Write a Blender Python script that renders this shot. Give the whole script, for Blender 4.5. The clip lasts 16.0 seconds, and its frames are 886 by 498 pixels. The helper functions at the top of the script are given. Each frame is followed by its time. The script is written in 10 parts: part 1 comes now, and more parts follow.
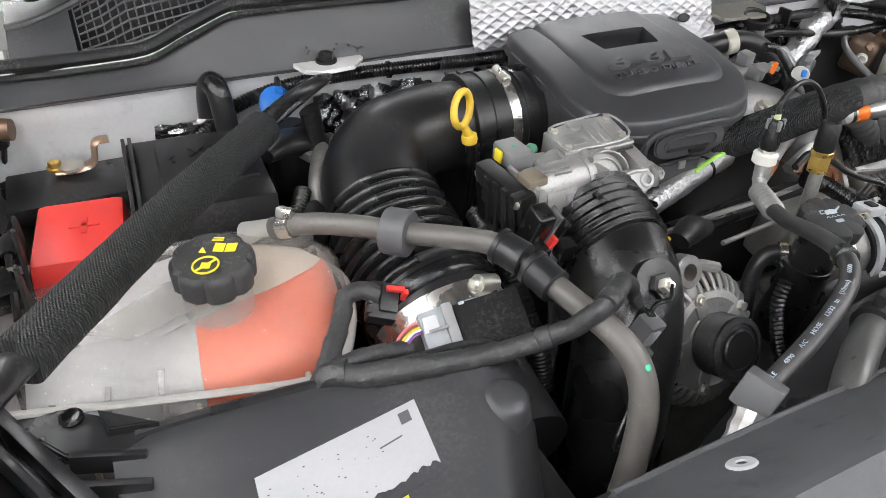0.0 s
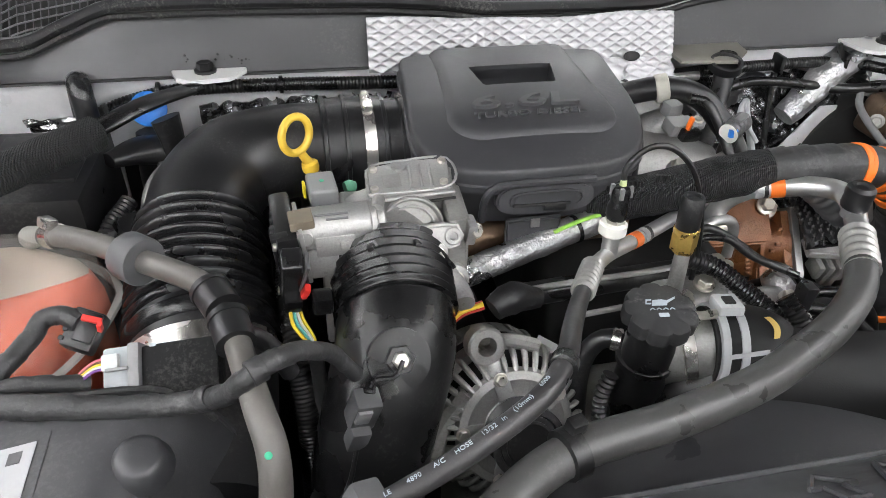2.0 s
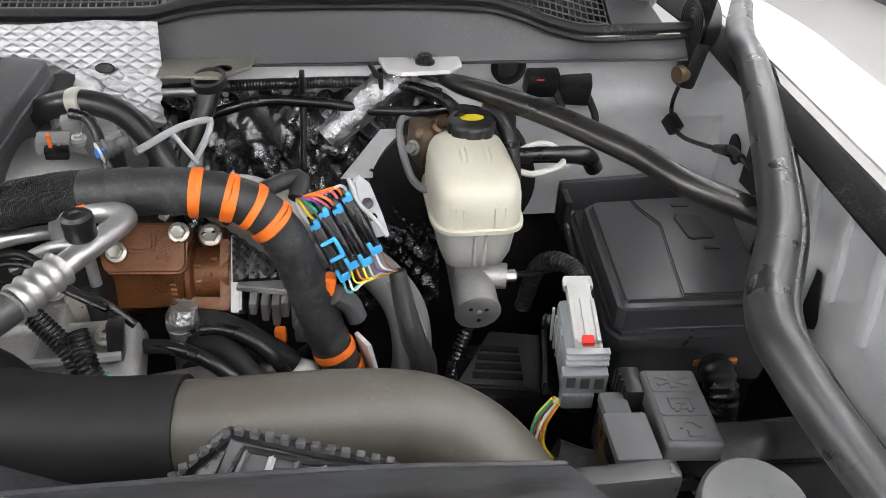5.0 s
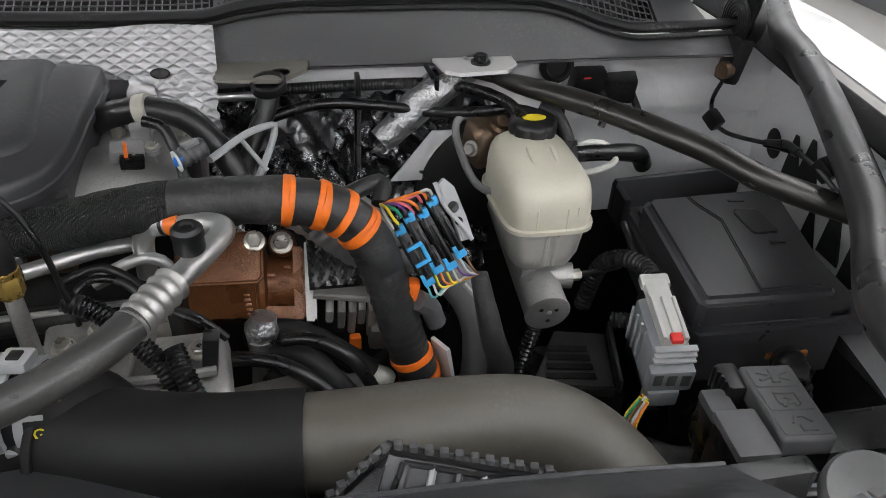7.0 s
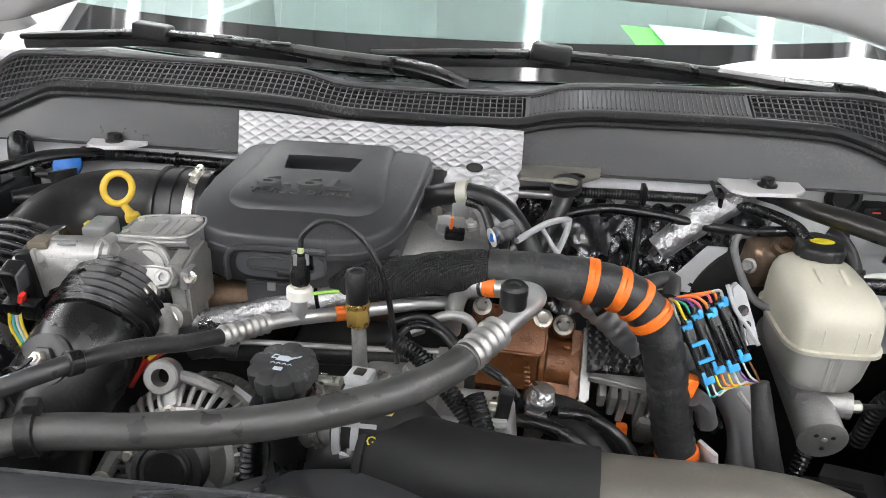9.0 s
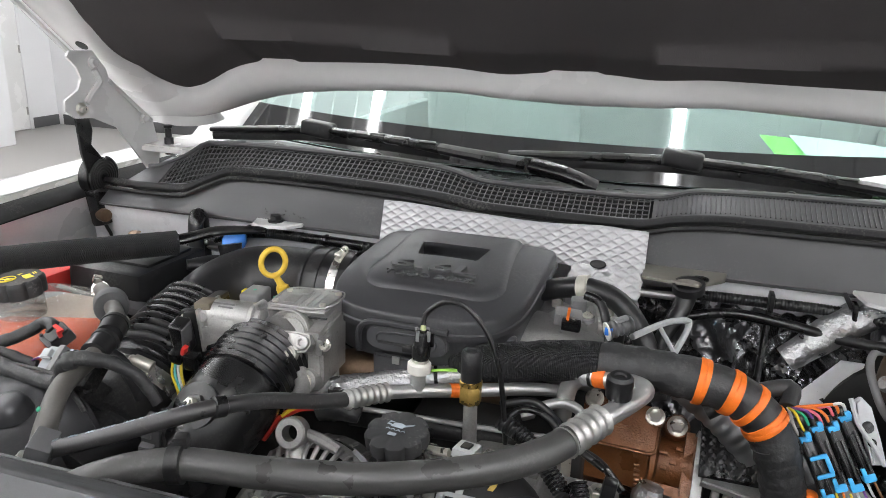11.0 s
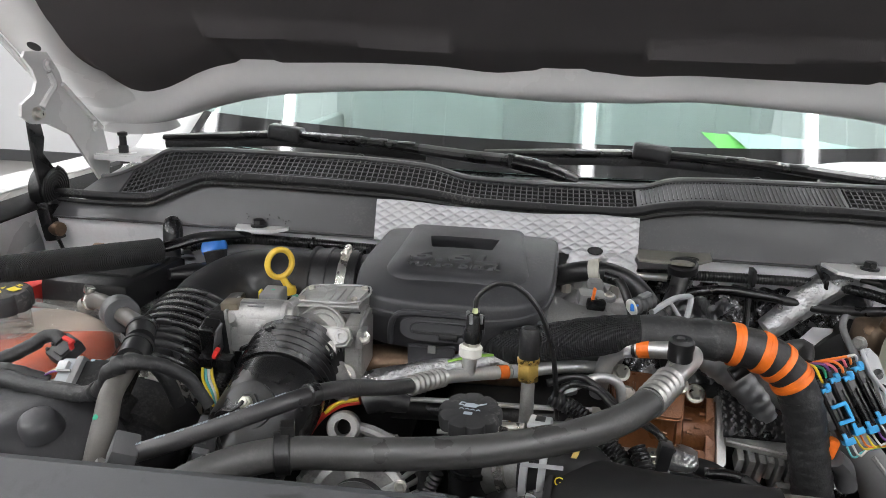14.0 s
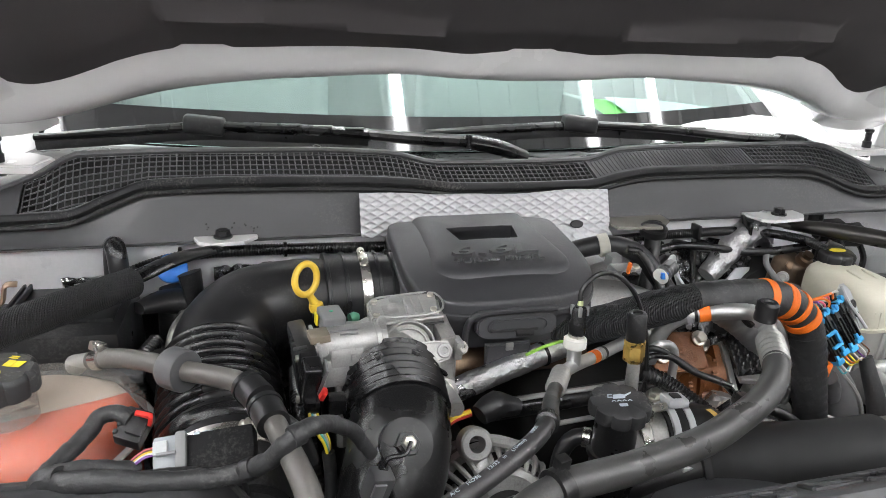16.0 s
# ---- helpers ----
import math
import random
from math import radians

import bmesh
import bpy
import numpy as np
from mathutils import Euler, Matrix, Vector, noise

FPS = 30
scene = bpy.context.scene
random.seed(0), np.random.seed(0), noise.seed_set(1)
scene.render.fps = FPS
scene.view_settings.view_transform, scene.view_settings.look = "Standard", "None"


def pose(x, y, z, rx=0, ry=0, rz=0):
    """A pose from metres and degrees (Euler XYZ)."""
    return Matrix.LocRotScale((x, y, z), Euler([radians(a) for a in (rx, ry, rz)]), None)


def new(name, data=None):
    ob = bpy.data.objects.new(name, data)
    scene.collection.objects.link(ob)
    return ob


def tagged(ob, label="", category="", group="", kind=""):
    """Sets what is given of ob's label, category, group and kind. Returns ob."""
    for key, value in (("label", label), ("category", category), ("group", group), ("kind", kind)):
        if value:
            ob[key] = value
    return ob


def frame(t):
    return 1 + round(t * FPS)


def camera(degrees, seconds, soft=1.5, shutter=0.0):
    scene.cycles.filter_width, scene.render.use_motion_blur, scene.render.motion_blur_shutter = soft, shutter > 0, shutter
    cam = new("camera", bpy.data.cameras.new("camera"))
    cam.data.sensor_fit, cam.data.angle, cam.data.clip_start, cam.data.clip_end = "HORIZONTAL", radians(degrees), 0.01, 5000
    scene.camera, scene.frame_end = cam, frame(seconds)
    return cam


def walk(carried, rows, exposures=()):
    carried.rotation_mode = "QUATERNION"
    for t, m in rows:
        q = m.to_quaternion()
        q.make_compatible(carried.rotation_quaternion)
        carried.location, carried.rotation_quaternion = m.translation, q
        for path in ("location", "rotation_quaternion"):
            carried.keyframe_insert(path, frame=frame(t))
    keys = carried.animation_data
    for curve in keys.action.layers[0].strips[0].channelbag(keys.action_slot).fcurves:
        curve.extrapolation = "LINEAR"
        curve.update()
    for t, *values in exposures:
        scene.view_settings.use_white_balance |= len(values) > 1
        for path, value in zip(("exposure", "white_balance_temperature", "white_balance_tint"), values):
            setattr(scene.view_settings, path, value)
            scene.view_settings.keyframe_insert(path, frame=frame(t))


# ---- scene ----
cam = camera(61.8, 16.0, soft=0.9)
METRES, EYE, TILT, LEAN, TURN = 2.4, 1.68, -35.3, -2.1, -26.0
ROWS = [
    (0.0, 0.0, 0.0, 0.0, 0.0, 0.0, -0.0),
    (0.5, 0.0277, 0.0091, 0.0077, 2.86, 0.0, -1.83),
    (1.0, 0.075, 0.0237, 0.0157, 6.66, -0.05, -4.37),
    (1.5, 0.1113, 0.0359, 0.0217, 9.46, -0.21, -6.39),
    (2.0, 0.1438, 0.0408, 0.0273, 11.44, -0.46, -7.81),
    (2.5, 0.1949, 0.045, 0.0385, 13.88, -0.78, -9.44),
    (3.0, 0.2467, 0.0686, 0.0545, 15.25, -1.05, -10.42),
    (3.5, 0.3042, 0.1035, 0.0671, 15.47, -0.92, -10.69),
    (4.0, 0.35, 0.1195, 0.0767, 15.26, -0.86, -10.68),
    (4.5, 0.392, 0.1292, 0.0864, 14.96, -0.74, -10.59),
    (4.7, 0.4106, 0.1326, 0.0827, 15.06, 0.16, -10.53),
    (5.75, 0.455, 0.143, 0.083, 12.8, 0.6, -9.3),
    (6.8, 0.3949, 0.1313, 0.0775, 11.75, 0.9, -8.35),
    (7.0, 0.3796, 0.127, 0.0751, 11.88, 0.49, -8.81),
    (7.5, 0.3417, 0.0918, 0.055, 13.67, 1.19, -9.93),
    (8.0, 0.3136, 0.064, 0.0304, 15.78, 4.11, -11.27),
    (8.5, 0.3186, 0.0873, 0.0333, 19.22, 6.41, -13.37),
    (9.0, 0.3558, 0.0887, 0.0417, 27.08, 7.16, -17.89),
    (9.5, 0.3657, 0.0966, 0.0435, 33.08, 7.3, -21.11),
    (10.0, 0.3719, 0.0842, 0.0419, 35.84, 8.73, -22.6),
    (10.2, 0.3743, 0.0827, 0.0419, 36.41, 9.18, -22.95),
    (12.5, 0.382, 0.0641, 0.0294, 38.67, 12.39, -23.86),
    (13.0, 0.3549, 0.0572, 0.0191, 38.32, 12.56, -23.7),
    (13.5, 0.3306, 0.0529, 0.0042, 35.15, 13.78, -22.28),
    (14.0, 0.3202, 0.0363, -0.0097, 28.15, 16.03, -18.73),
    (14.5, 0.31, -0.0035, -0.0295, 21.51, 17.0, -14.86),
    (15.0, 0.2752, -0.021, -0.0231, 16.39, 17.47, -11.75),
    (15.5, 0.1783, -0.0268, -0.0054, 11.07, 18.3, -8.31),
    (16.0, 0.1419, -0.0163, -0.0234, 7.84, 16.71, -5.86),
]
walk(cam, [(t, pose(-0.755, 0, EYE, TILT, LEAN, TURN) @ pose(METRES * x, METRES * y, METRES * z, 90 + pitch, roll, yaw)) for t, x, y, z, yaw, pitch, roll in ROWS],
     [(0.0, 0.05), (4.7, 0.05), (6.8, -0.67), (7.3, -0.52), (8.0, 0.0), (9.5, -0.05), (10.2, -0.22), (12.3, -0.3), (13.5, -0.46), (14.2, -0.46), (15.0, -0.25), (16.0, -0.2)])

# ---- light ----
world = bpy.data.worlds.new("room_world")
scene.world = world
world.use_nodes = True
world.node_tree.nodes["Background"].inputs[0].default_value = (0.9, 0.93, 1.0, 1)
world.node_tree.nodes["Background"].inputs[1].default_value = 0.15
STRIP_POWER = 43.0
scene.view_settings.exposure = 0.0


# ---- mesh helpers ----
I4 = Matrix.Identity(4)


def spline(pts, step):
    """Points at even steps along a smooth curve through pts; with each one its place between 0 and len(pts) - 1."""
    p = [Vector(q) for q in pts]
    if len(p) == 2:
        raw = [(p[0].lerp(p[1], i / 20), i / 20) for i in range(21)]
    else:
        ext = [2 * p[0] - p[1]] + p + [2 * p[-1] - p[-2]]
        raw = []
        for i in range(len(p) - 1):
            a, b, c, d = ext[i:i + 4]
            for j in range(20):
                t = j / 20
                raw.append((0.5 * (2 * b + (c - a) * t + (2 * a - 5 * b + 4 * c - d) * t * t + (3 * b - a - 3 * c + d) * t ** 3), i + t))
        raw.append((p[-1], len(p) - 1.0))
    dist = [0.0]
    for (a, _), (b, _) in zip(raw, raw[1:]):
        dist.append(dist[-1] + (b - a).length)
    count = max(2, round(dist[-1] / step))
    out, k = [], 0
    for i in range(count + 1):
        s = dist[-1] * i / count
        while k < len(raw) - 2 and dist[k + 1] < s:
            k += 1
        f = (s - dist[k]) / max(dist[k + 1] - dist[k], 1e-9)
        out.append((raw[k][0].lerp(raw[k + 1][0], f), raw[k][1] + f * (raw[k + 1][1] - raw[k][1]), s))
    return out


def sweep(pts, radius, n=14, step=0.008, ridge=None, flat=1.0, wobble=0.0, up=(0.0, 0.0, 1.0), bm=None, ends=True, wrap=None):
    """A tube along pts. wrap: (pitch, depth) of a tape wound round it. radius: one, or one for each point. ridge: (pitch, depth) of rings round it, and how sharp the grooves are. flat: height against width."""
    bm = bm or bmesh.new()
    if ridge:
        step = min(step, ridge[0] / (6 if len(ridge) < 3 else 12))
    line = spline(pts, step)
    rings, last = [], None
    for i, (p, f, s) in enumerate(line):
        a, b = line[max(i - 1, 0)][0], line[min(i + 1, len(line) - 1)][0]
        t = (b - a).normalized()
        if last is None:
            side = t.cross(Vector(up))
            side = (side if side.length > 0.05 else t.cross(Vector((1, 0.1, 0)))).normalized()
        else:
            side = (last - t * last.dot(t)).normalized()
        last = side
        top = side.cross(t).normalized()
        if isinstance(radius, (int, float)):
            r = radius
        else:
            k = min(int(f), len(radius) - 2)
            r = radius[k] + (radius[k + 1] - radius[k]) * (f - k)
        if ridge:
            r += ridge[1] * (0.5 * math.cos(2 * math.pi * s / ridge[0]) if len(ridge) < 3 else abs(math.cos(math.pi * s / ridge[0])) ** ridge[2] - 0.7)
        ring = []
        for j in range(n):
            q = 2 * math.pi * j / n
            lap = wrap[1] * ((s / wrap[0] + j / n) % 1 - 0.5) / r if wrap else 0
            w = 1 + lap + (wobble * noise.noise(Vector((p.x * 60 + 3 * math.cos(q), p.y * 60 + 3 * math.sin(q), p.z * 60))) if wobble else 0)
            ring.append(bm.verts.new(p + (side * math.cos(q) + top * math.sin(q) * flat) * r * w))
        rings.append(ring)
    for r0, r1 in zip(rings, rings[1:]):
        for j in range(n):
            bm.faces.new((r0[j], r0[(j + 1) % n], r1[(j + 1) % n], r1[j]))
    if ends:
        bm.faces.new(rings[0][::-1])
        bm.faces.new(rings[-1])
    return bm


def facing(place, direction, spin=0.0):
    """A pose whose z axis points along direction."""
    q = Vector(direction).normalized().to_track_quat("Z", "Y").to_matrix().to_4x4()
    return Matrix.Translation(place) @ q @ Matrix.Rotation(radians(spin), 4, "Z")


def lathe(profile, n=32, m=I4, bm=None, lobes=None):
    """A turned body from (radius, height) pairs. lobes: (count, depth) of grips round it."""
    bm = bm or bmesh.new()
    rings = []
    for r, h in profile:
        ring = []
        for j in range(n):
            q = 2 * math.pi * j / n
            k = 1.0
            if lobes:
                k -= lobes[1] * max(0.0, math.cos(q * lobes[0])) ** 3
            ring.append(bm.verts.new(m @ Vector((r * k * math.cos(q), r * k * math.sin(q), h))))
        rings.append(ring)
    for r0, r1 in zip(rings, rings[1:]):
        for j in range(n):
            bm.faces.new((r0[j], r0[(j + 1) % n], r1[(j + 1) % n], r1[j]))
    bm.faces.new(rings[0][::-1])
    bm.faces.new(rings[-1])
    return bm


def block(c, s, bev=0.003, rot=(0, 0, 0), seg=2, bm=None, taper=0.0):
    """A box with centre c and sizes s, rounded edges, and sides that lean in towards the top by taper."""
    b = bmesh.new()
    bmesh.ops.create_cube(b, size=1.0)
    for v in b.verts:
        k = 1 - taper * (v.co.z + 0.5)
        v.co = Vector((v.co.x * s[0] * k, v.co.y * s[1] * k, v.co.z * s[2]))
    if bev:
        bmesh.ops.bevel(b, geom=b.edges[:], offset=min(bev, 0.45 * min(s)), segments=seg, affect="EDGES", profile=0.6)
    b.transform(pose(*c, *rot))
    return merge(b, bm)


def mblock(m, c, s, bev=0.002, seg=2, bm=None):
    """A bevelled block laid in the frame m."""
    b = block(c, s, bev, seg=seg)
    bmesh.ops.transform(b, matrix=m, verts=b.verts)
    return merge(b, bm) if bm is not None else b


def plate(outline, z0, z1, m=I4, bev=0.002, seg=2, bm=None):
    """A plate from an outline of (x, y), from z0 to z1, with rounded rims."""
    b = bmesh.new()
    low = [b.verts.new((x, y, z0)) for x, y in outline]
    high = [b.verts.new((x, y, z1)) for x, y in outline]
    b.faces.new(low[::-1])
    top = b.faces.new(high)
    k = len(outline)
    for i in range(k):
        b.faces.new((low[i], low[(i + 1) % k], high[(i + 1) % k], high[i]))
    bmesh.ops.recalc_face_normals(b, faces=b.faces[:])
    if bev:
        bmesh.ops.bevel(b, geom=[e for e in b.edges if e in set(top.edges)], offset=bev, segments=seg, affect="EDGES")
    b.transform(m)
    return merge(b, bm)


def merge(b, into=None):
    if into is None:
        return b
    me = bpy.data.meshes.new("tmp")
    b.to_mesh(me)
    into.from_mesh(me)
    bpy.data.meshes.remove(me)
    b.free()
    return into


def rounded(x0, y0, x1, y1, r, k=5):
    """The outline of a rectangle with round corners."""
    out = []
    for cx, cy, a in ((x1 - r, y1 - r, 0), (x0 + r, y1 - r, 90), (x0 + r, y0 + r, 180), (x1 - r, y0 + r, 270)):
        out += [(cx + r * math.cos(radians(a + 90 * i / k)), cy + r * math.sin(radians(a + 90 * i / k))) for i in range(k + 1)]
    return out


def sheet(nx, ny, f, bm=None, thick=0.0, normal=(0, 0, 1)):
    """A surface from f(u, v), u and v from 0 to 1, with a back at thick behind it."""
    b = bmesh.new()
    grid = [[b.verts.new(f(i / nx, j / ny)) for j in range(ny + 1)] for i in range(nx + 1)]
    faces = [b.faces.new((grid[i][j], grid[i + 1][j], grid[i + 1][j + 1], grid[i][j + 1])) for i in range(nx) for j in range(ny)]
    if thick:
        d = Vector(normal).normalized() * thick
        back = [[b.verts.new(v.co - d) for v in row] for row in grid]
        for i in range(nx):
            for j in range(ny):
                b.faces.new((back[i][j + 1], back[i + 1][j + 1], back[i + 1][j], back[i][j]))
        rim = [(grid[i][0], back[i][0]) for i in range(nx + 1)] + [(grid[nx][j], back[nx][j]) for j in range(1, ny + 1)]
        rim += [(grid[i][ny], back[i][ny]) for i in range(nx - 1, -1, -1)] + [(grid[0][j], back[0][j]) for j in range(ny - 1, 0, -1)]
        for (a, c), (e, g) in zip(rim, rim[1:] + rim[:1]):
            b.faces.new((e, a, c, g))
        bmesh.ops.recalc_face_normals(b, faces=b.faces[:])
    return merge(b, bm)


def hexbolt(place, direction, r=0.008, h=0.006, bm=None, washer=True):
    m = facing(place, direction)
    bm = bm or bmesh.new()
    if washer:
        lathe([(r * 1.35, 0), (r * 1.35, h * 0.25), (r * 1.2, h * 0.3)], 18, m, bm)
    lathe([(r, h * 0.25), (r, h * 0.9), (r * 0.85, h), (r * 0.5, h * 0.95)], 6, m, bm)
    return bm


def carve(ob, cutter_bm):
    """Takes a solid out of a mesh object."""
    me = bpy.data.meshes.new("cutter")
    cutter_bm.to_mesh(me)
    cutter_bm.free()
    tool = new("cutter", me)
    mod = ob.modifiers.new("cut", "BOOLEAN")
    mod.object, mod.operation, mod.solver = tool, "DIFFERENCE", "EXACT"
    bpy.context.view_layer.update()
    done = bpy.data.meshes.new_from_object(ob.evaluated_get(bpy.context.evaluated_depsgraph_get()))
    ob.modifiers.clear()
    old, ob.data = ob.data, done
    done.name = old.name
    bpy.data.meshes.remove(old)
    bpy.data.objects.remove(tool)
    bpy.data.meshes.remove(me)
    return ob


def solid(name, bm, material, smooth=38):
    me = bpy.data.meshes.new(name)
    bm.normal_update()
    bm.to_mesh(me)
    bm.free()
    me.materials.append(material)
    me.shade_smooth()
    me.set_sharp_from_angle(angle=radians(smooth))
    return new(name, me)


def part(name, bm, material, parent, label="", smooth=38):
    """One mesh under a thing or under a part."""
    ob = solid(name, bm, material, smooth)
    ob.parent = parent
    ob.matrix_parent_inverse = parent.matrix_world.inverted()
    return tagged(ob, label)


def thing(name, base, label, category, group="", kind=""):
    ob = new(name)
    ob.empty_display_size = 0.02
    ob.location = base
    ob.matrix_world = Matrix.Translation(base)
    return tagged(ob, label, category, group, kind)


def lone(name, bm, material, label, category, group="", kind="", smooth=38):
    return tagged(solid(name, bm, material, smooth), label, category, group, kind)


def words(text, size, m, depth=0.0006, bold=0.0):
    """Raised letters in the built-in font, as a bmesh; their middle at the pose m."""
    cu = bpy.data.curves.new("letters", "FONT")
    cu.body, cu.size, cu.extrude, cu.align_x, cu.align_y, cu.resolution_u, cu.offset = text, size, depth, "CENTER", "CENTER", 2, bold
    ob = bpy.data.objects.new("letters", cu)
    me = bpy.data.meshes.new_from_object(ob)
    b = bmesh.new()
    b.from_mesh(me)
    b.transform(m)
    bpy.data.objects.remove(ob)
    bpy.data.meshes.remove(me)
    bpy.data.curves.remove(cu)
    return b


# ---- materials ----
def surface(name, col, rough=0.5, metal=0.0, var=0.18, big=14.0, small=160.0, bump=0.15, dist=0.0006, spots=0.0, spot_col=(0.3, 0.29, 0.27),
            coat=0.0, rvar=0.12, spec=0.5, weave=0.0, dust=0.0):
    """A procedural surface: colour that drifts at two sizes, uneven gloss, fine relief, and specks of dirt."""
    m = bpy.data.materials.new(name)
    m.use_nodes = True
    nt = m.node_tree
    b = nt.nodes["Principled BSDF"]
    geo = nt.nodes.new("ShaderNodeTexCoord")
    n1, n2 = nt.nodes.new("ShaderNodeTexNoise"), nt.nodes.new("ShaderNodeTexNoise")
    n1.inputs["Scale"].default_value, n1.inputs["Detail"].default_value = big, 6
    n2.inputs["Scale"].default_value, n2.inputs["Detail"].default_value = small, 3
    for n in (n1, n2):
        nt.links.new(geo.outputs["Object"], n.inputs["Vector"])
    add = nt.nodes.new("ShaderNodeMath")
    add.operation = "MULTIPLY_ADD"
    nt.links.new(n2.outputs["Fac"], add.inputs[0])
    add.inputs[1].default_value = 0.4
    nt.links.new(n1.outputs["Fac"], add.inputs[2])
    ramp = nt.nodes.new("ShaderNodeMapRange")
    ramp.inputs["From Min"].default_value, ramp.inputs["From Max"].default_value = 0.4, 1.0
    ramp.inputs["To Min"].default_value, ramp.inputs["To Max"].default_value = 1 - var, 1 + var
    nt.links.new(add.outputs[0], ramp.inputs["Value"])
    mul = nt.nodes.new("ShaderNodeMix")
    mul.data_type, mul.blend_type = "RGBA", "MULTIPLY"
    mul.inputs[0].default_value = 1.0
    mul.inputs[6].default_value = (*col, 1)
    nt.links.new(ramp.outputs[0], mul.inputs[7])
    out = mul.outputs[2]
    if spots:
        n3 = nt.nodes.new("ShaderNodeTexNoise")
        n3.inputs["Scale"].default_value, n3.inputs["Detail"].default_value, n3.inputs["Roughness"].default_value = big * 4, 8, 0.7
        nt.links.new(geo.outputs["Object"], n3.inputs["Vector"])
        r3 = nt.nodes.new("ShaderNodeMapRange")
        r3.inputs["From Min"].default_value, r3.inputs["From Max"].default_value = 0.56, 0.72
        r3.inputs["To Max"].default_value = spots
        nt.links.new(n3.outputs["Fac"], r3.inputs["Value"])
        mx = nt.nodes.new("ShaderNodeMix")
        mx.data_type = "RGBA"
        nt.links.new(r3.outputs[0], mx.inputs[0])
        nt.links.new(out, mx.inputs[6])
        mx.inputs[7].default_value = (*spot_col, 1)
        out = mx.outputs[2]
    if dust:
        n4 = nt.nodes.new("ShaderNodeTexNoise")
        n4.inputs["Scale"].default_value, n4.inputs["Detail"].default_value, n4.inputs["Roughness"].default_value = 240, 4, 0.75
        nt.links.new(geo.outputs["Object"], n4.inputs["Vector"])
        both = nt.nodes.new("ShaderNodeMath")
        both.operation = "MULTIPLY"
        nt.links.new(n4.outputs["Fac"], both.inputs[0])
        nt.links.new(n1.outputs["Fac"], both.inputs[1])
        r4 = nt.nodes.new("ShaderNodeMapRange")
        r4.inputs["From Min"].default_value, r4.inputs["From Max"].default_value = 0.30, 0.42
        r4.inputs["To Max"].default_value = dust
        nt.links.new(both.outputs[0], r4.inputs["Value"])
        md = nt.nodes.new("ShaderNodeMix")
        md.data_type = "RGBA"
        nt.links.new(r4.outputs[0], md.inputs[0])
        nt.links.new(out, md.inputs[6])
        md.inputs[7].default_value = (0.27, 0.26, 0.245, 1)
        out = md.outputs[2]
    nt.links.new(out, b.inputs["Base Color"])
    rr = nt.nodes.new("ShaderNodeMapRange")
    rr.inputs["From Min"].default_value, rr.inputs["From Max"].default_value = 0.3, 0.7
    rr.inputs["To Min"].default_value, rr.inputs["To Max"].default_value = max(rough - rvar, 0.03), min(rough + rvar, 1)
    nt.links.new(n1.outputs["Fac"], rr.inputs["Value"])
    nt.links.new(rr.outputs[0], b.inputs["Roughness"])
    b.inputs["Metallic"].default_value = metal
    b.inputs["Specular IOR Level"].default_value = spec
    b.inputs["Coat Weight"].default_value = coat
    bp = nt.nodes.new("ShaderNodeBump")
    bp.inputs["Strength"].default_value, bp.inputs["Distance"].default_value = bump, dist
    height = n2.outputs["Fac"]
    if weave:
        wv = [nt.nodes.new("ShaderNodeTexWave") for _ in range(2)]
        for w, way in zip(wv, ("X", "Y")):
            w.bands_direction = way
            w.inputs["Scale"].default_value, w.inputs["Distortion"].default_value = weave, 1.5
            nt.links.new(geo.outputs["Object"], w.inputs["Vector"])
        mm = nt.nodes.new("ShaderNodeMath")
        nt.links.new(wv[0].outputs["Fac"], mm.inputs[0])
        nt.links.new(wv[1].outputs["Fac"], mm.inputs[1])
        height = mm.outputs[0]
    nt.links.new(height, bp.inputs["Height"])
    nt.links.new(bp.outputs[0], b.inputs["Normal"])
    return m


def glow(name, col, power):
    m = bpy.data.materials.new(name)
    m.use_nodes = True
    b = m.node_tree.nodes["Principled BSDF"]
    b.inputs["Base Color"].default_value = (0.8, 0.8, 0.8, 1)
    b.inputs["Emission Color"].default_value, b.inputs["Emission Strength"].default_value = (*col, 1), power
    return m


def see_through(name, col, clear, rough, spec=0.5, bump=0.1):
    """A skin that lets part of what lies behind it show."""
    m = surface(name, col, rough, 0, 0.06, 10, 110, bump, 0.0012, spec=spec)
    nt = m.node_tree
    t, mix = nt.nodes.new("ShaderNodeBsdfTransparent"), nt.nodes.new("ShaderNodeMixShader")
    mix.inputs[0].default_value = clear
    nt.links.new(nt.nodes["Principled BSDF"].outputs[0], mix.inputs[1])
    nt.links.new(t.outputs[0], mix.inputs[2])
    nt.links.new(mix.outputs[0], nt.nodes["Material Output"].inputs[0])
    return m


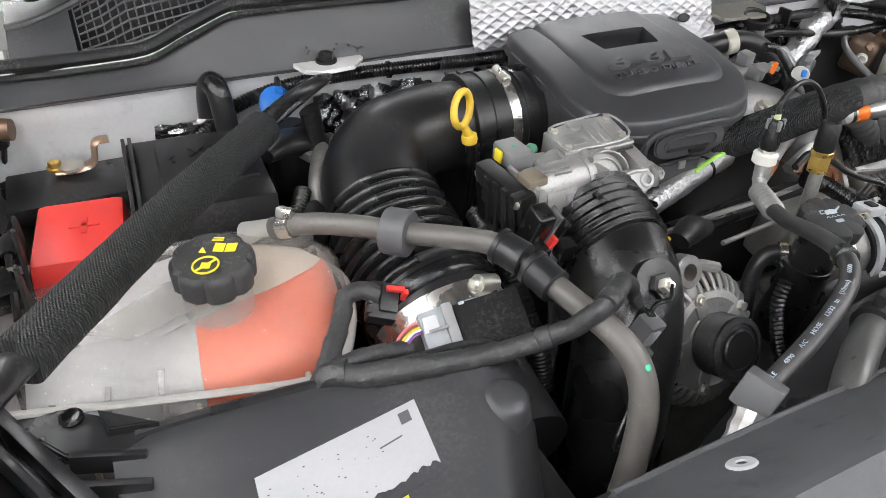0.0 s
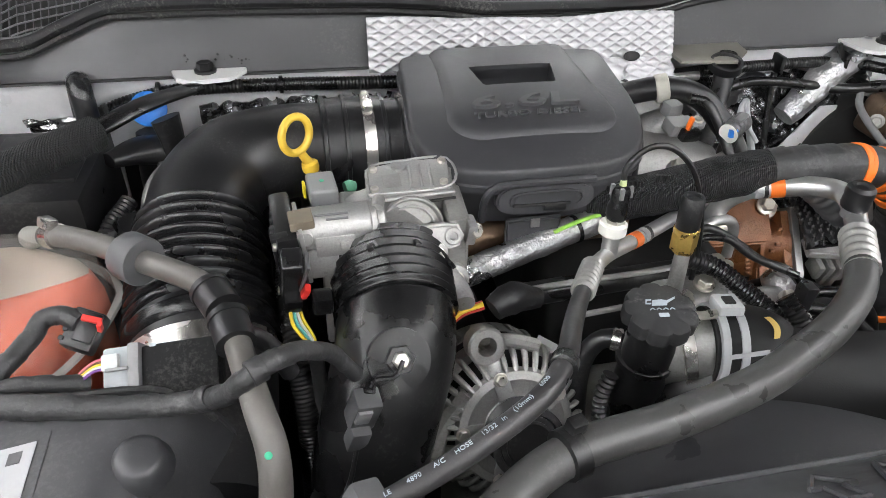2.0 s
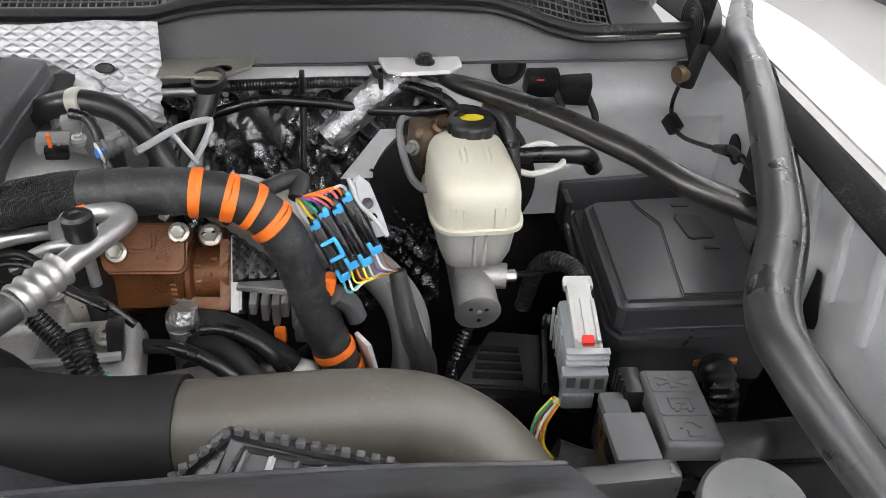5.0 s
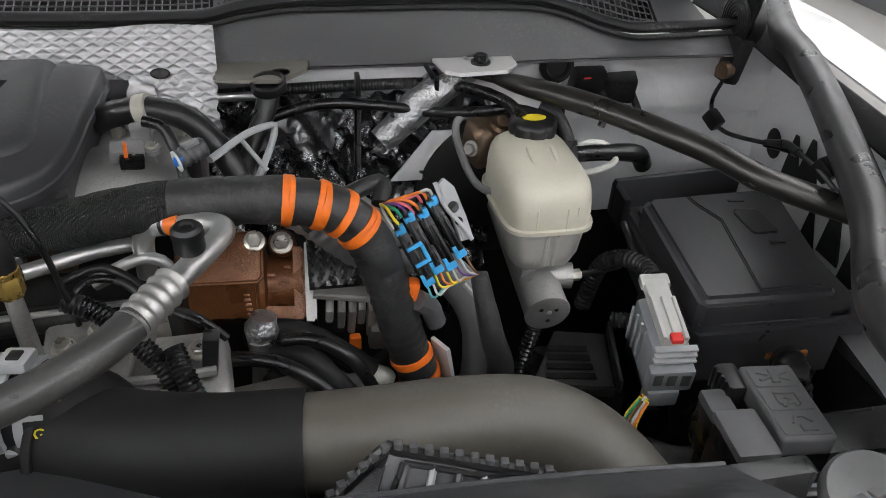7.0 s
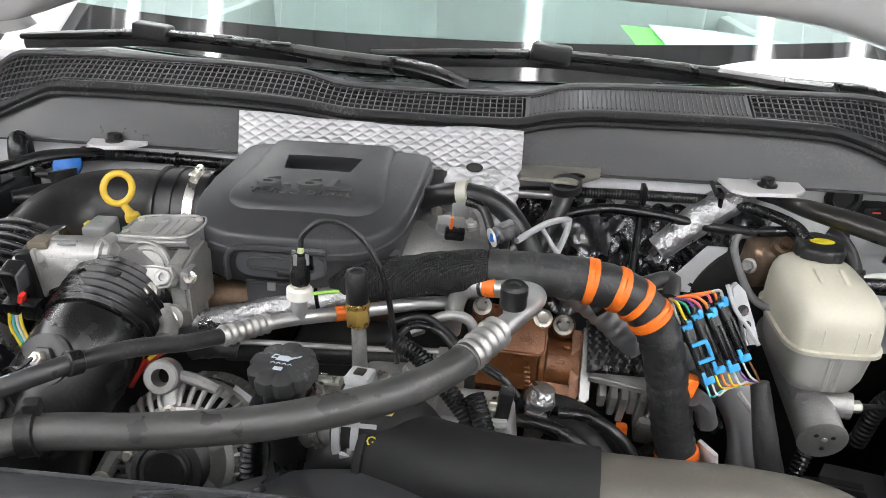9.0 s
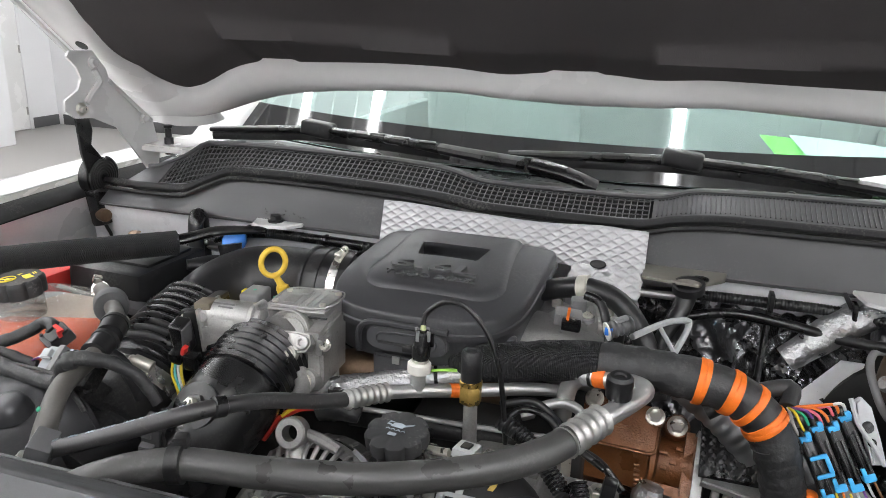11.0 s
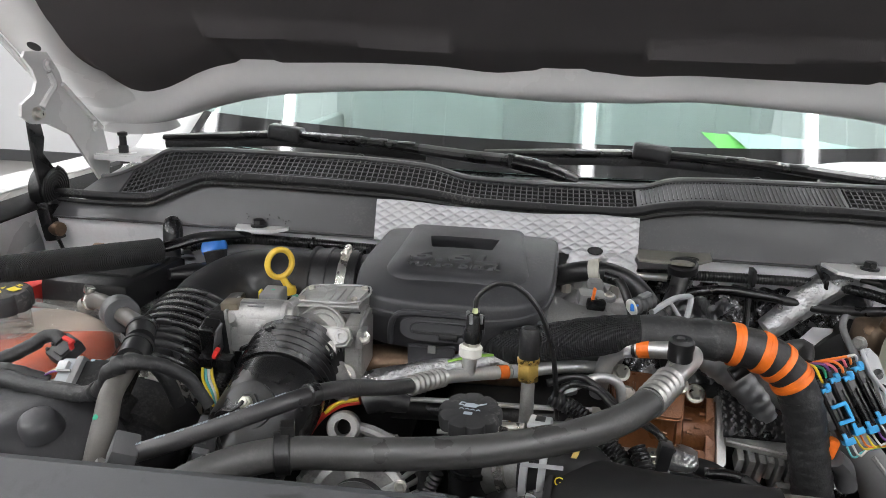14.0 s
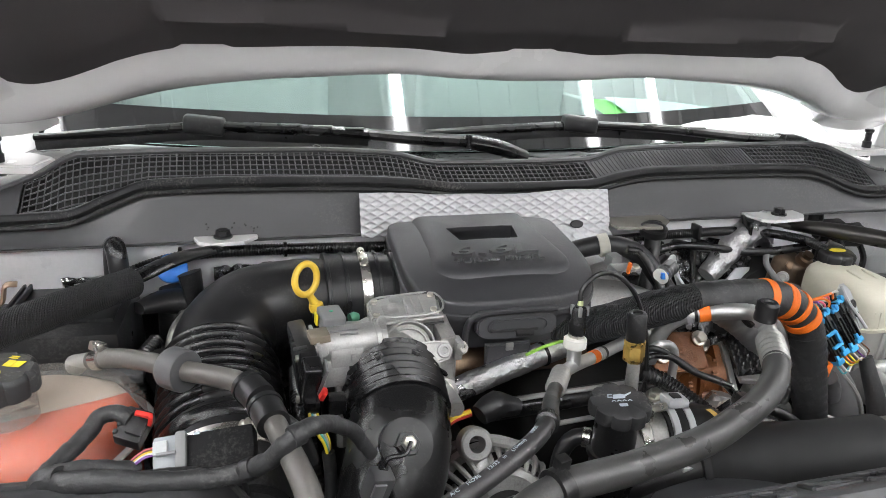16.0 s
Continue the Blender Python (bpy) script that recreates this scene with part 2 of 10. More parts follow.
PLASTIC = surface("black_plastic", (0.0125, 0.0125, 0.0135), 0.38, dust=0.12, var=0.2, small=900, bump=0.25, dist=0.0003, spots=0.10, spot_col=(0.10, 0.10, 0.10))
SATIN = surface("satin_black", (0.0085, 0.0085, 0.009), 0.30, dust=0.10, var=0.2, small=500, bump=0.08, spots=0.08, spot_col=(0.08, 0.08, 0.08))
COVER = surface("cover_plastic", (0.039, 0.039, 0.0425), 0.44, dust=0.10, var=0.12, big=9, small=1500, bump=0.35, dist=0.0002, spots=0.06, spot_col=(0.1, 0.1, 0.1))
# Cover plastic lightened, so the letters' lit tops sit in the colour.
LETTERS = surface("lit_cover_plastic", (0.066, 0.066, 0.070), 0.48, var=0.12, big=9, small=900, bump=0.1)
GREYPL = surface("cowl_plastic", (0.060, 0.060, 0.063), 0.40, dust=0.12, var=0.12, big=7, small=900, bump=0.2, dist=0.0003, spots=0.15, spot_col=(0.035, 0.035, 0.035))
STRIPRUBBER = surface("strip_rubber", (0.019, 0.019, 0.020), 0.6, dust=0.25, spec=0.3, var=0.25, small=400, bump=0.2, spots=0.3, spot_col=(0.06, 0.058, 0.055))
SEALBLACK = surface("sealing_rubber", (0.009, 0.009, 0.0095), 0.62, spec=0.12, dust=0.10, var=0.3, small=300, bump=0.2)
RUBBER = surface("rubber", (0.0125, 0.0125, 0.0135), 0.36, dust=0.14, var=0.25, small=400, bump=0.15, spots=0.14, spot_col=(0.07, 0.065, 0.06))
BELLOWS = surface("glossy_rubber", (0.012, 0.012, 0.013), 0.24, var=0.2, small=400, bump=0.08, dust=0.05)
GREYHOSE = surface("grey_hose", (0.105, 0.098, 0.090), 0.45, dust=0.25, var=0.15, big=25, small=600, bump=0.15, spots=0.12, spot_col=(0.22, 0.2, 0.17))
DARKHOSE = surface("dark_hose", (0.030, 0.029, 0.030), 0.36, dust=0.15, var=0.15, big=25, small=600, bump=0.12, spots=0.15, spot_col=(0.13, 0.12, 0.11))
HOSEGREY = surface("worn_hose", (0.052, 0.051, 0.050), 0.36, var=0.16, big=25, small=600, bump=0.12, dust=0.12, spots=0.12, spot_col=(0.13, 0.12, 0.11))
OLIVE = surface("olive_pipe", (0.095, 0.087, 0.073), 0.45, dust=0.18, var=0.14, big=12, small=300, bump=0.1, spots=0.10, spot_col=(0.15, 0.13, 0.1))
SLEEVE = surface("black_sleeve", (0.012, 0.012, 0.0126), 0.60, spec=0.3, var=0.15, big=20, small=700, bump=0.2, spots=0.06, spot_col=(0.06, 0.06, 0.06))
FABRIC = surface("woven_sleeve", (0.019, 0.019, 0.021), 0.7, var=0.3, big=40, small=900, bump=1.0, dist=0.002, weave=150, rvar=0.05)
TAPE = surface("cloth_tape", (0.026, 0.026, 0.027), 0.5, dust=0.16, var=0.25, big=40, small=260, bump=0.5, dist=0.0012, spots=0.2, spot_col=(0.1, 0.1, 0.1))
ALU = surface("cast_aluminium", (0.43, 0.426, 0.416), 0.50, 0.80, dust=0.25, var=0.26, big=30, small=500, bump=0.35, dist=0.0005, spots=0.35, spot_col=(0.16, 0.15, 0.14))
ALUDARK = surface("dull_aluminium", (0.36, 0.355, 0.34), 0.5, 0.7, var=0.3, big=30, small=400, bump=0.4, dist=0.0006, spots=0.45, spot_col=(0.07, 0.065, 0.06))
FERRULE = surface("crimped_ferrule", (0.50, 0.495, 0.48), 0.45, 0.85, dust=0.3, var=0.2, big=40, small=400, bump=0.2, spots=0.3, spot_col=(0.40, 0.33, 0.18))
PIPEALU = surface("drawn_aluminium", (0.58, 0.58, 0.575), 0.42, 0.9, var=0.12, big=35, small=300, bump=0.1, spots=0.15, spot_col=(0.3, 0.29, 0.27))
ZINC = surface("zinc", (0.66, 0.64, 0.58), 0.35, 0.9, var=0.15, big=60, small=500, bump=0.15, spots=0.25, spot_col=(0.35, 0.28, 0.18))
STEEL = surface("steel_strip", (0.72, 0.70, 0.67), 0.25, 0.95, var=0.12, big=40, small=400, bump=0.1)
FOIL = surface("foil", (0.47, 0.47, 0.48), 0.44, 0.95, var=0.14, big=20, small=120, bump=0.2, dist=0.002, rvar=0.08)
CRINKLE = surface("crinkled_foil", (0.62, 0.62, 0.62), 0.26, 0.95, var=0.5, big=16, small=45, bump=0.5, dist=0.008, rvar=0.12)
INSULATION = surface("dark_insulation_foil", (0.17, 0.17, 0.175), 0.24, 0.9, var=0.6, big=14, small=80, bump=0.7, dist=0.006, rvar=0.10)
WRAPFOIL = surface("wrapped_foil", (0.52, 0.52, 0.53), 0.34, 0.95, var=0.3, big=30, small=210, bump=0.9, dist=0.0035, rvar=0.12)
BRASS = surface("brass", (0.62, 0.42, 0.12), 0.3, 0.9, var=0.2, big=50, small=300, bump=0.15, spots=0.2, spot_col=(0.25, 0.15, 0.05))
BRONZE = surface("browned_steel", (0.22, 0.15, 0.10), 0.42, 0.75, var=0.35, big=25, small=200, bump=0.2)
RUST = surface("browned_casting", (0.165, 0.062, 0.021), 0.32, 0.25, var=0.45, big=26, small=420, bump=0.6, dist=0.0012, spots=0.5, spot_col=(0.085, 0.036, 0.020))
GRILLE = surface("grille_plastic", (0.062, 0.062, 0.065), 0.42, dust=0.12, var=0.15, big=9, small=900, bump=0.2, dist=0.0003)
PAINT = surface("white_paint", (0.74, 0.735, 0.73), 0.25, var=0.04, big=4, small=60, bump=0.03, coat=0.3, rvar=0.05)
BAYPAINT = surface("bay_paint", (0.80, 0.80, 0.815), 0.34, var=0.08, big=5, small=200, bump=0.05, spots=0.12, spot_col=(0.33, 0.33, 0.33))
PAD = surface("hood_felt", (0.060, 0.054, 0.055), 0.9, var=0.18, big=6, small=900, bump=0.5, dist=0.0008, rvar=0.04)
RED = surface("red_plastic", (0.62, 0.035, 0.028), 0.42, var=0.1, big=14, small=700, bump=0.15)
YELLOW = surface("yellow_plastic", (0.78, 0.52, 0.06), 0.38, var=0.1, big=40, small=600, bump=0.1, spots=0.15, spot_col=(0.45, 0.3, 0.06))
YELLOWINK = surface("yellow_print", (0.75, 0.60, 0.03), 0.5, var=0.08)
WHITEINK = surface("white_print", (0.40, 0.45, 0.50), 0.55, var=0.12, big=80)
BLUE = surface("blue_plastic", (0.03, 0.19, 0.62), 0.4, var=0.1, big=40)
SKYBLUE = surface("light_blue_plastic", (0.04, 0.36, 0.72), 0.42, var=0.12, big=60)
ORANGE = surface("orange_tape", (0.83, 0.17, 0.015), 0.5, var=0.14, big=50, small=300, bump=0.3, dist=0.001)
CREAM = surface("cream_plastic", (0.57, 0.545, 0.45), 0.45, var=0.08, big=14, small=250, bump=0.08)
MILK = see_through("milky_plastic", (0.56, 0.55, 0.52), 0.30, 0.4)
TANK = see_through("tank_plastic", (0.55, 0.525, 0.485), 0.72, 0.28, spec=0.5, bump=0.4)
COOLANT = surface("orange_coolant", (0.80, 0.11, 0.022), 0.5, var=0.12, big=9)
def stain(material, scale, amount, col, stretch=(1.0, 1.0, 1.0)):
    """Dried water marks with ragged outlines."""
    nt = material.node_tree
    p = nt.nodes["Principled BSDF"]
    co, mp, n, r, mx = nt.nodes.new("ShaderNodeTexCoord"), nt.nodes.new("ShaderNodeMapping"), nt.nodes.new("ShaderNodeTexNoise"), nt.nodes.new("ShaderNodeMapRange"), nt.nodes.new("ShaderNodeMixRGB")
    mp.inputs["Scale"].default_value = stretch
    n.inputs["Scale"].default_value, n.inputs["Detail"].default_value, n.inputs["Roughness"].default_value = scale, 5.0, 0.62
    r.inputs["From Min"].default_value, r.inputs["From Max"].default_value, r.inputs["To Max"].default_value = 1 - amount, 1.04 - amount, 0.8
    mx.inputs[2].default_value = (*col, 1)
    nt.links.new(co.outputs["Object"], mp.inputs["Vector"])
    nt.links.new(mp.outputs["Vector"], n.inputs["Vector"])
    nt.links.new(n.outputs["Fac"], r.inputs["Value"])
    nt.links.new(r.outputs["Result"], mx.inputs[0])
    nt.links.new(p.inputs["Base Color"].links[0].from_socket, mx.inputs[1])
    nt.links.new(mx.outputs[0], p.inputs["Base Color"])


def dimple(material, scale, depth):
    """Scattered round dents, as in blow-moulded plastic."""
    nt = material.node_tree
    p = nt.nodes["Principled BSDF"]
    co, v, r, b = nt.nodes.new("ShaderNodeTexCoord"), nt.nodes.new("ShaderNodeTexVoronoi"), nt.nodes.new("ShaderNodeMapRange"), nt.nodes.new("ShaderNodeBump")
    v.inputs["Scale"].default_value = scale
    r.inputs["From Min"].default_value, r.inputs["From Max"].default_value = 0.08, 0.46
    b.inputs["Strength"].default_value, b.inputs["Distance"].default_value = 1.0, depth
    nt.links.new(co.outputs["Object"], v.inputs["Vector"])
    nt.links.new(v.outputs["Distance"], r.inputs["Value"])
    nt.links.new(r.outputs["Result"], b.inputs["Height"])
    if p.inputs["Normal"].is_linked:
        nt.links.new(p.inputs["Normal"].links[0].from_socket, b.inputs["Normal"])
    nt.links.new(b.outputs["Normal"], p.inputs["Normal"])


dimple(TANK, 100, 0.0015)
TANKTOP = surface("tank_top_wall", (0.62, 0.50, 0.40), 0.5, var=0.15, big=18, small=120, bump=0.3, dist=0.002)
TANKIN = surface("tank_wall", (0.50, 0.50, 0.50), 0.5, var=0.20, big=18, small=120, bump=0.5, dist=0.003)
LIGHTGREY = surface("light_grey_plastic", (0.42, 0.43, 0.44), 0.45, var=0.1, big=40, small=400, bump=0.1)
MIDGREY = surface("mid_grey_plastic", (0.185, 0.185, 0.188), 0.45, var=0.1, big=40, small=400, bump=0.1)
AIRBOX = surface("air_box_plastic", (0.036, 0.036, 0.039), 0.38, var=0.15, big=8, small=900, bump=0.25, dist=0.0003, dust=0.08, spots=0.12, spot_col=(0.09, 0.088, 0.085))
CAPPLASTIC = surface("matt_cap_plastic", (0.030, 0.030, 0.031), 0.58, var=0.2, big=30, small=900, bump=0.3, dist=0.0004, dust=0.3, spots=0.15, spot_col=(0.09, 0.09, 0.09))
GREYCAP = surface("dark_grey_plastic", (0.085, 0.085, 0.088), 0.5, var=0.12, big=20, small=900, bump=0.2, dist=0.0003, spots=0.12, spot_col=(0.18, 0.18, 0.18))
WHITEPL = surface("white_plastic", (0.72, 0.71, 0.66), 0.4, var=0.06, big=40)
LABEL = surface("white_label", (0.35, 0.35, 0.36), 0.5, var=0.06, big=14, small=300, bump=0.05)
GREENPAPER = surface("green_sheet", (0.20, 0.72, 0.10), 0.6, var=0.05)
PAPER = surface("paper", (0.60, 0.68, 0.66), 0.7, var=0.08, big=9)
BRACEPAINT = surface("brace_paint", (0.060, 0.058, 0.055), 0.30, 0.75, var=0.15, big=20, small=300, bump=0.04, rvar=0.05)
FRIT = surface("black_glass_print", (0.006, 0.006, 0.007), 0.05, var=0.1, big=4, small=60, bump=0.0, rvar=0.01)
LEVER = surface("off_white_plastic", (0.52, 0.52, 0.50), 0.45, var=0.08, big=40, small=300, bump=0.08)
PLUGGREY = surface("plug_grey_plastic", (0.27, 0.285, 0.30), 0.42, var=0.12, big=40, small=400, bump=0.12)
# Near-black with shade put into the colour; also serves dirt specks and black parts.
SHADOWED = surface("shade_and_grime_black", (0.012, 0.012, 0.012), 0.6, var=0.4, big=18, small=200, bump=0.4)
WALLPAINT = surface("wall_paint", (0.70, 0.70, 0.71), 0.6, var=0.03, big=1.2, small=60, bump=0.05)
FLOORTILE = surface("floor_tile", (0.30, 0.29, 0.275), 0.35, var=0.05, big=1.5, small=40, bump=0.03, rvar=0.02)
CEILPAINT = surface("ceiling_paint", (0.80, 0.80, 0.80), 0.8, var=0.03, big=1.5, small=60, bump=0.03)
RADCOVER = surface("radiator_cover_plastic", (0.052, 0.053, 0.057), 0.42, var=0.14, big=5, small=900, bump=0.2, dist=0.0003, spots=0.75, spot_col=(0.022, 0.022, 0.024), rvar=0.16)
DASH = surface("dashboard", (0.46, 0.48, 0.475), 0.6, var=0.2, big=6)
LAMP = glow("lamp_tube", (0.985, 0.99, 1.0), STRIP_POWER)
WIRES = {c: surface("wire_" + c, v, 0.45, var=0.1, big=60) for c, v in dict(
    yellow=(0.75, 0.55, 0.03), red=(0.55, 0.03, 0.02), green=(0.03, 0.35, 0.20), pink=(0.75, 0.16, 0.22), purple=(0.16, 0.05, 0.24),
    white=(0.6, 0.6, 0.58), orange=(0.8, 0.2, 0.03), teal=(0.10, 0.42, 0.45), brown=(0.16, 0.07, 0.03)).items()}


def tinted_glass():
    m = bpy.data.materials.new("windscreen_glass")
    m.use_nodes = True
    nt = m.node_tree
    b = nt.nodes["Principled BSDF"]
    b.inputs["Base Color"].default_value = (0.62, 0.80, 0.76, 1)
    b.inputs["Transmission Weight"].default_value, b.inputs["Roughness"].default_value, b.inputs["IOR"].default_value = 1.0, 0.012, 1.9
    b.inputs["Specular Tint"].default_value = (0.86, 1.0, 0.96, 1)
    return m


GLASS = tinted_glass()
stain(RADCOVER, 11, 0.44, (0.012, 0.012, 0.013), (0.45, 1.6, 1.0))




# ---- the room ----
def room():
    floor = bmesh.new()
    block((-1.6, 0.6, -0.05), (13.6, 15.6, 0.1), 0, bm=floor)
    fl = lone("floor", floor, FLOORTILE, "grey polished showroom floor tiles", "floor", kind="structure")
    for name, c, s in (("wall_west", (-8.3, 0.6, 1.8), (0.2, 15.8, 3.6)), ("wall_east", (5.1, 0.6, 1.8), (0.2, 15.8, 3.6)),
                       ("wall_north", (-1.6, 8.3, 1.8), (13.2, 0.2, 3.6)), ("wall_south", (-1.6, -7.1, 1.8), (13.2, 0.2, 3.6))):
        lone(name, block(c, s, 0), WALLPAINT, "plain white painted showroom wall", "wall", kind="structure")
    roof = block((-1.6, 0.6, 3.65), (13.6, 15.8, 0.1), 0)
    for i in range(62):
        block((-8.0 + 0.21 * i, 0.6, 3.592), (0.04 if i % 3 else 0.06, 15.2, 0.024), 0, bm=roof)
    lone("ceiling", roof, CEILPAINT, "white painted showroom ceiling", "ceiling", kind="structure")
    lone("pillar", block((-7.75, 6.35, 1.8), (0.7, 0.7, 3.6), 0.01), WALLPAINT, "square white painted pillar by the wall", "pillar", kind="structure")
    for c, s in (((-8.19, 3.0, 0.07), (0.02, 6.0, 0.14)), ((-8.19, 7.95, 0.07), (0.02, 0.48, 0.14)), ((-1.6, 8.19, 0.07), (13.0, 0.02, 0.14)), ((4.99, 0.6, 0.07), (0.02, 15.0, 0.14))):
        lone("baseboard", block(c, s, 0.003), GREYCAP, "dark grey baseboard along the white wall", "baseboard", kind="structure")
    d = thing("door_1", (-8.19, 7.2, 0), "closed white painted door in the white wall", "door", kind="structure")
    part("door_leaf", block((-8.18, 7.2, 1.03), (0.045, 0.92, 2.04), 0.004), PAINT, d)
    for y in (6.72, 7.68):
        part("jamb", block((-8.17, y, 1.05), (0.06, 0.05, 2.1), 0.004), WALLPAINT, d)
    part("head_jamb", block((-8.17, 7.2, 2.12), (0.06, 1.0, 0.05), 0.004), WALLPAINT, d)
    for z in (0.25, 1.05, 1.85):
        part("hinge", sweep([(-8.15, 7.64, z - 0.05), (-8.15, 7.64, z + 0.05)], 0.012, 8), ALUDARK, d, "grey steel door hinge")
    sign = thing("wall_switch", (-7.38, 6.2, 1.35), "small green and red wall push switch", "switch")
    part("housing", block((-7.385, 6.2, 1.35), (0.03, 0.10, 0.16), 0.004), PLASTIC, sign)
    part("green_button", block((-7.365, 6.2, 1.39), (0.02, 0.06, 0.05), 0.004), surface("green_button", (0.02, 0.2, 0.08)), sign, "green push button")
    part("red_button", block((-7.365, 6.2, 1.315), (0.02, 0.06, 0.05), 0.004), RED, sign, "red push button")
    for x in (-6.4, -5.1, -3.8, -2.33, -1.70, 0.25, 1.60, 2.20, 3.6):
        lamp = thing("ceiling_light", (x, 0.6, 3.6), "long slim white ceiling light tube, switched on", "ceiling light", "rows of ceiling lights")
        part("housing", block((x, 0.6, 3.585), (0.11, 13.2, 0.03), 0.004), WALLPAINT, lamp)
        part("tube", block((x, 0.6, 3.555), (0.065, 13.0, 0.03), 0.008), LAMP, lamp, "glowing white tube")


room()


# ---- the truck's body ----
STRIP = [(-0.88, 1.357), (-0.80, 1.356), (-0.70, 1.359), (-0.63, 1.386), (-0.58, 1.403), (-0.47, 1.405), (-0.28, 1.402), (-0.19, 1.396), (-0.12, 1.388), (0.02, 1.386), (0.11, 1.387),
         (0.17, 1.399), (0.24, 1.406), (0.41, 1.406), (0.55, 1.401), (0.60, 1.389), (0.66, 1.367), (0.72, 1.355), (0.80, 1.356), (0.88, 1.357)]
CREST = [(-0.83, 1.372), (-0.74, 1.401), (-0.682, 1.431), (-0.50, 1.436), (-0.364, 1.436), (-0.222, 1.430), (-0.141, 1.413), (-0.02, 1.411), (0.135, 1.413), (0.194, 1.429), (0.327, 1.433),
         (0.60, 1.433), (0.65, 1.428), (0.72, 1.405), (0.83, 1.372)]


def along(table, x):
    """A smooth curve through a table of (x, value), without overshoot."""
    if x <= table[0][0]:
        return table[0][1]
    if x >= table[-1][0]:
        return table[-1][1]
    k = next(i for i in range(len(table) - 1) if x <= table[i + 1][0])

    def slope(i):
        if i == 0 or i == len(table) - 1:
            return 0.0
        (a, p), (b, q), (c, r) = table[i - 1:i + 2]
        u, w = (q - p) / (b - a), (r - q) / (c - b)
        return 0.0 if u * w <= 0 else 2 * u * w / (u + w)
    (a, p), (b, q) = table[k], table[k + 1]
    h = b - a
    f = (x - a) / h
    return (1 + 2 * f) * (1 - f) ** 2 * p + f * (1 - f) ** 2 * h * slope(k) + f * f * (3 - 2 * f) * q + f * f * (f - 1) * h * slope(k + 1)


def strip_y(x):
    return 0.886 + 0.02 * (x / 0.85) ** 2


def crest_y(x):
    return 0.952 + 0.03 * (x / 0.85) ** 2


def cowl():
    c = thing("cowl_panel", (0, 0.9, 1.33), "dark grey plastic cowl panel with air grilles below the windscreen", "cowl panel")

    def face(u, v):
        x = -0.86 + 1.72 * u
        top = along(STRIP, x) - 0.012
        return (x, 0.866 + (strip_y(x) - 0.004 - 0.866) * v + 0.0015 * noise.noise(Vector((x * 9, v * 3, 0))), 1.325 + (top - 1.325) * v)
    part("front_plate", sheet(150, 6, face, thick=0.003, normal=(0, -1, 0)), GREYPL, c, "dusty grey upright front plate")
    part("lower_flange", sheet(80, 2, lambda u, v: (-0.86 + 1.72 * u, 0.866 + 0.03 * v, 1.3235), thick=0.003), GREYPL, c)
    pts = [(x, strip_y(x), along(STRIP, x)) for x in [-0.88 + 1.76 * i / 90 for i in range(91)]]
    part("weatherstrip", sweep(pts, 0.0085, 10, 0.01, flat=0.9), STRIPRUBBER, c, "black rubber sealing strip")
    part("strip_lip", sweep([(x, y - 0.011, z - 0.010) for x, y, z in pts], 0.004, 6, 0.01), STRIPRUBBER, c)

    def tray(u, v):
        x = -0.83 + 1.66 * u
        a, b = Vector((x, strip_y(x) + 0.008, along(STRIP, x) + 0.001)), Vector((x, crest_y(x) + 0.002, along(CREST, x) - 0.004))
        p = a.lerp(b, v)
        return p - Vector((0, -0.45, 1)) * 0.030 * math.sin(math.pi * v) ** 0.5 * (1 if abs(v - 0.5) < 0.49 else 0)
    # The gaps' darkness behind the slats is coloured into this bed.
    part("grille_bed", sheet(120, 8, tray, thick=0.003), SHADOWED, c, "trough under the grille with its shade put into the colour")

    def on_grille(x, v, lift=0.0):
        a, b = Vector((x, strip_y(x) + 0.008, along(STRIP, x) + 0.002)), Vector((x, crest_y(x), along(CREST, x)))
        return a.lerp(b, v) + Vector((0, -0.5, 0.85)) * lift
    for x0, x1 in ((-0.755, 0.125), (0.455, 0.745)):
        def depth(x):
            return (on_grille(x, 1.0) - on_grille(x, 0.0)).length
        for v in (0.03, 0.985):
            part("frame_rail", sweep([on_grille(x0 + (x1 - x0) * i / 40, v, 0.001) for i in range(41)], 0.0028, 6, 0.02), GREYPL, c)
        for k in range(1, 11):
            run = []
            for i in range(90):
                x = x0 + (x1 - x0) * i / 89
                v = 1 - 0.0118 * k / depth(x)
                if v > 0.05:
                    run.append(on_grille(x, v, 0.001))
                if (v <= 0.05 or i == 89) and len(run) > 3:
                    part("rail", sweep(run, 0.0012, 6, 0.03), GRILLE, c)
                    run = []
                elif v <= 0.05:
                    run = []
        count = round((x1 - x0) / 0.0096)
        for i in range(count + 1):
            x = x0 + (x1 - x0) * i / count
            bm = sweep([on_grille(x, 0.03), on_grille(x, 0.5, 0.001), on_grille(x, 0.97)], 0.0010, 5, 0.02)
            part("slat", bm, GRILLE, c)

    def blank(x0, x1):
        def f(u, v):
            return on_grille(x0 + (x1 - x0) * u, 0.02 + 0.96 * v, 0.0015)
        return sheet(24, 6, f, thick=0.004, normal=(0, -0.5, 0.85))
    part("blank_panel", blank(0.13, 0.45), GREYPL, c, "plain ribbed stretch between the grilles")
    part("end_panel", blank(-0.83, -0.76), GREYPL, c)
    part("end_panel", blank(0.75, 0.83), GREYPL, c)
    for i in range(46):
        x = 0.137 + 0.306 * i / 45
        part("rib", sweep([on_grille(x, 0.12, 0.0030), on_grille(x, 0.80, 0.0030)], 0.0011, 5, 0.02), GREYPL, c)
    for i in range(60):
        x = 0.137 + 0.306 * i / 59
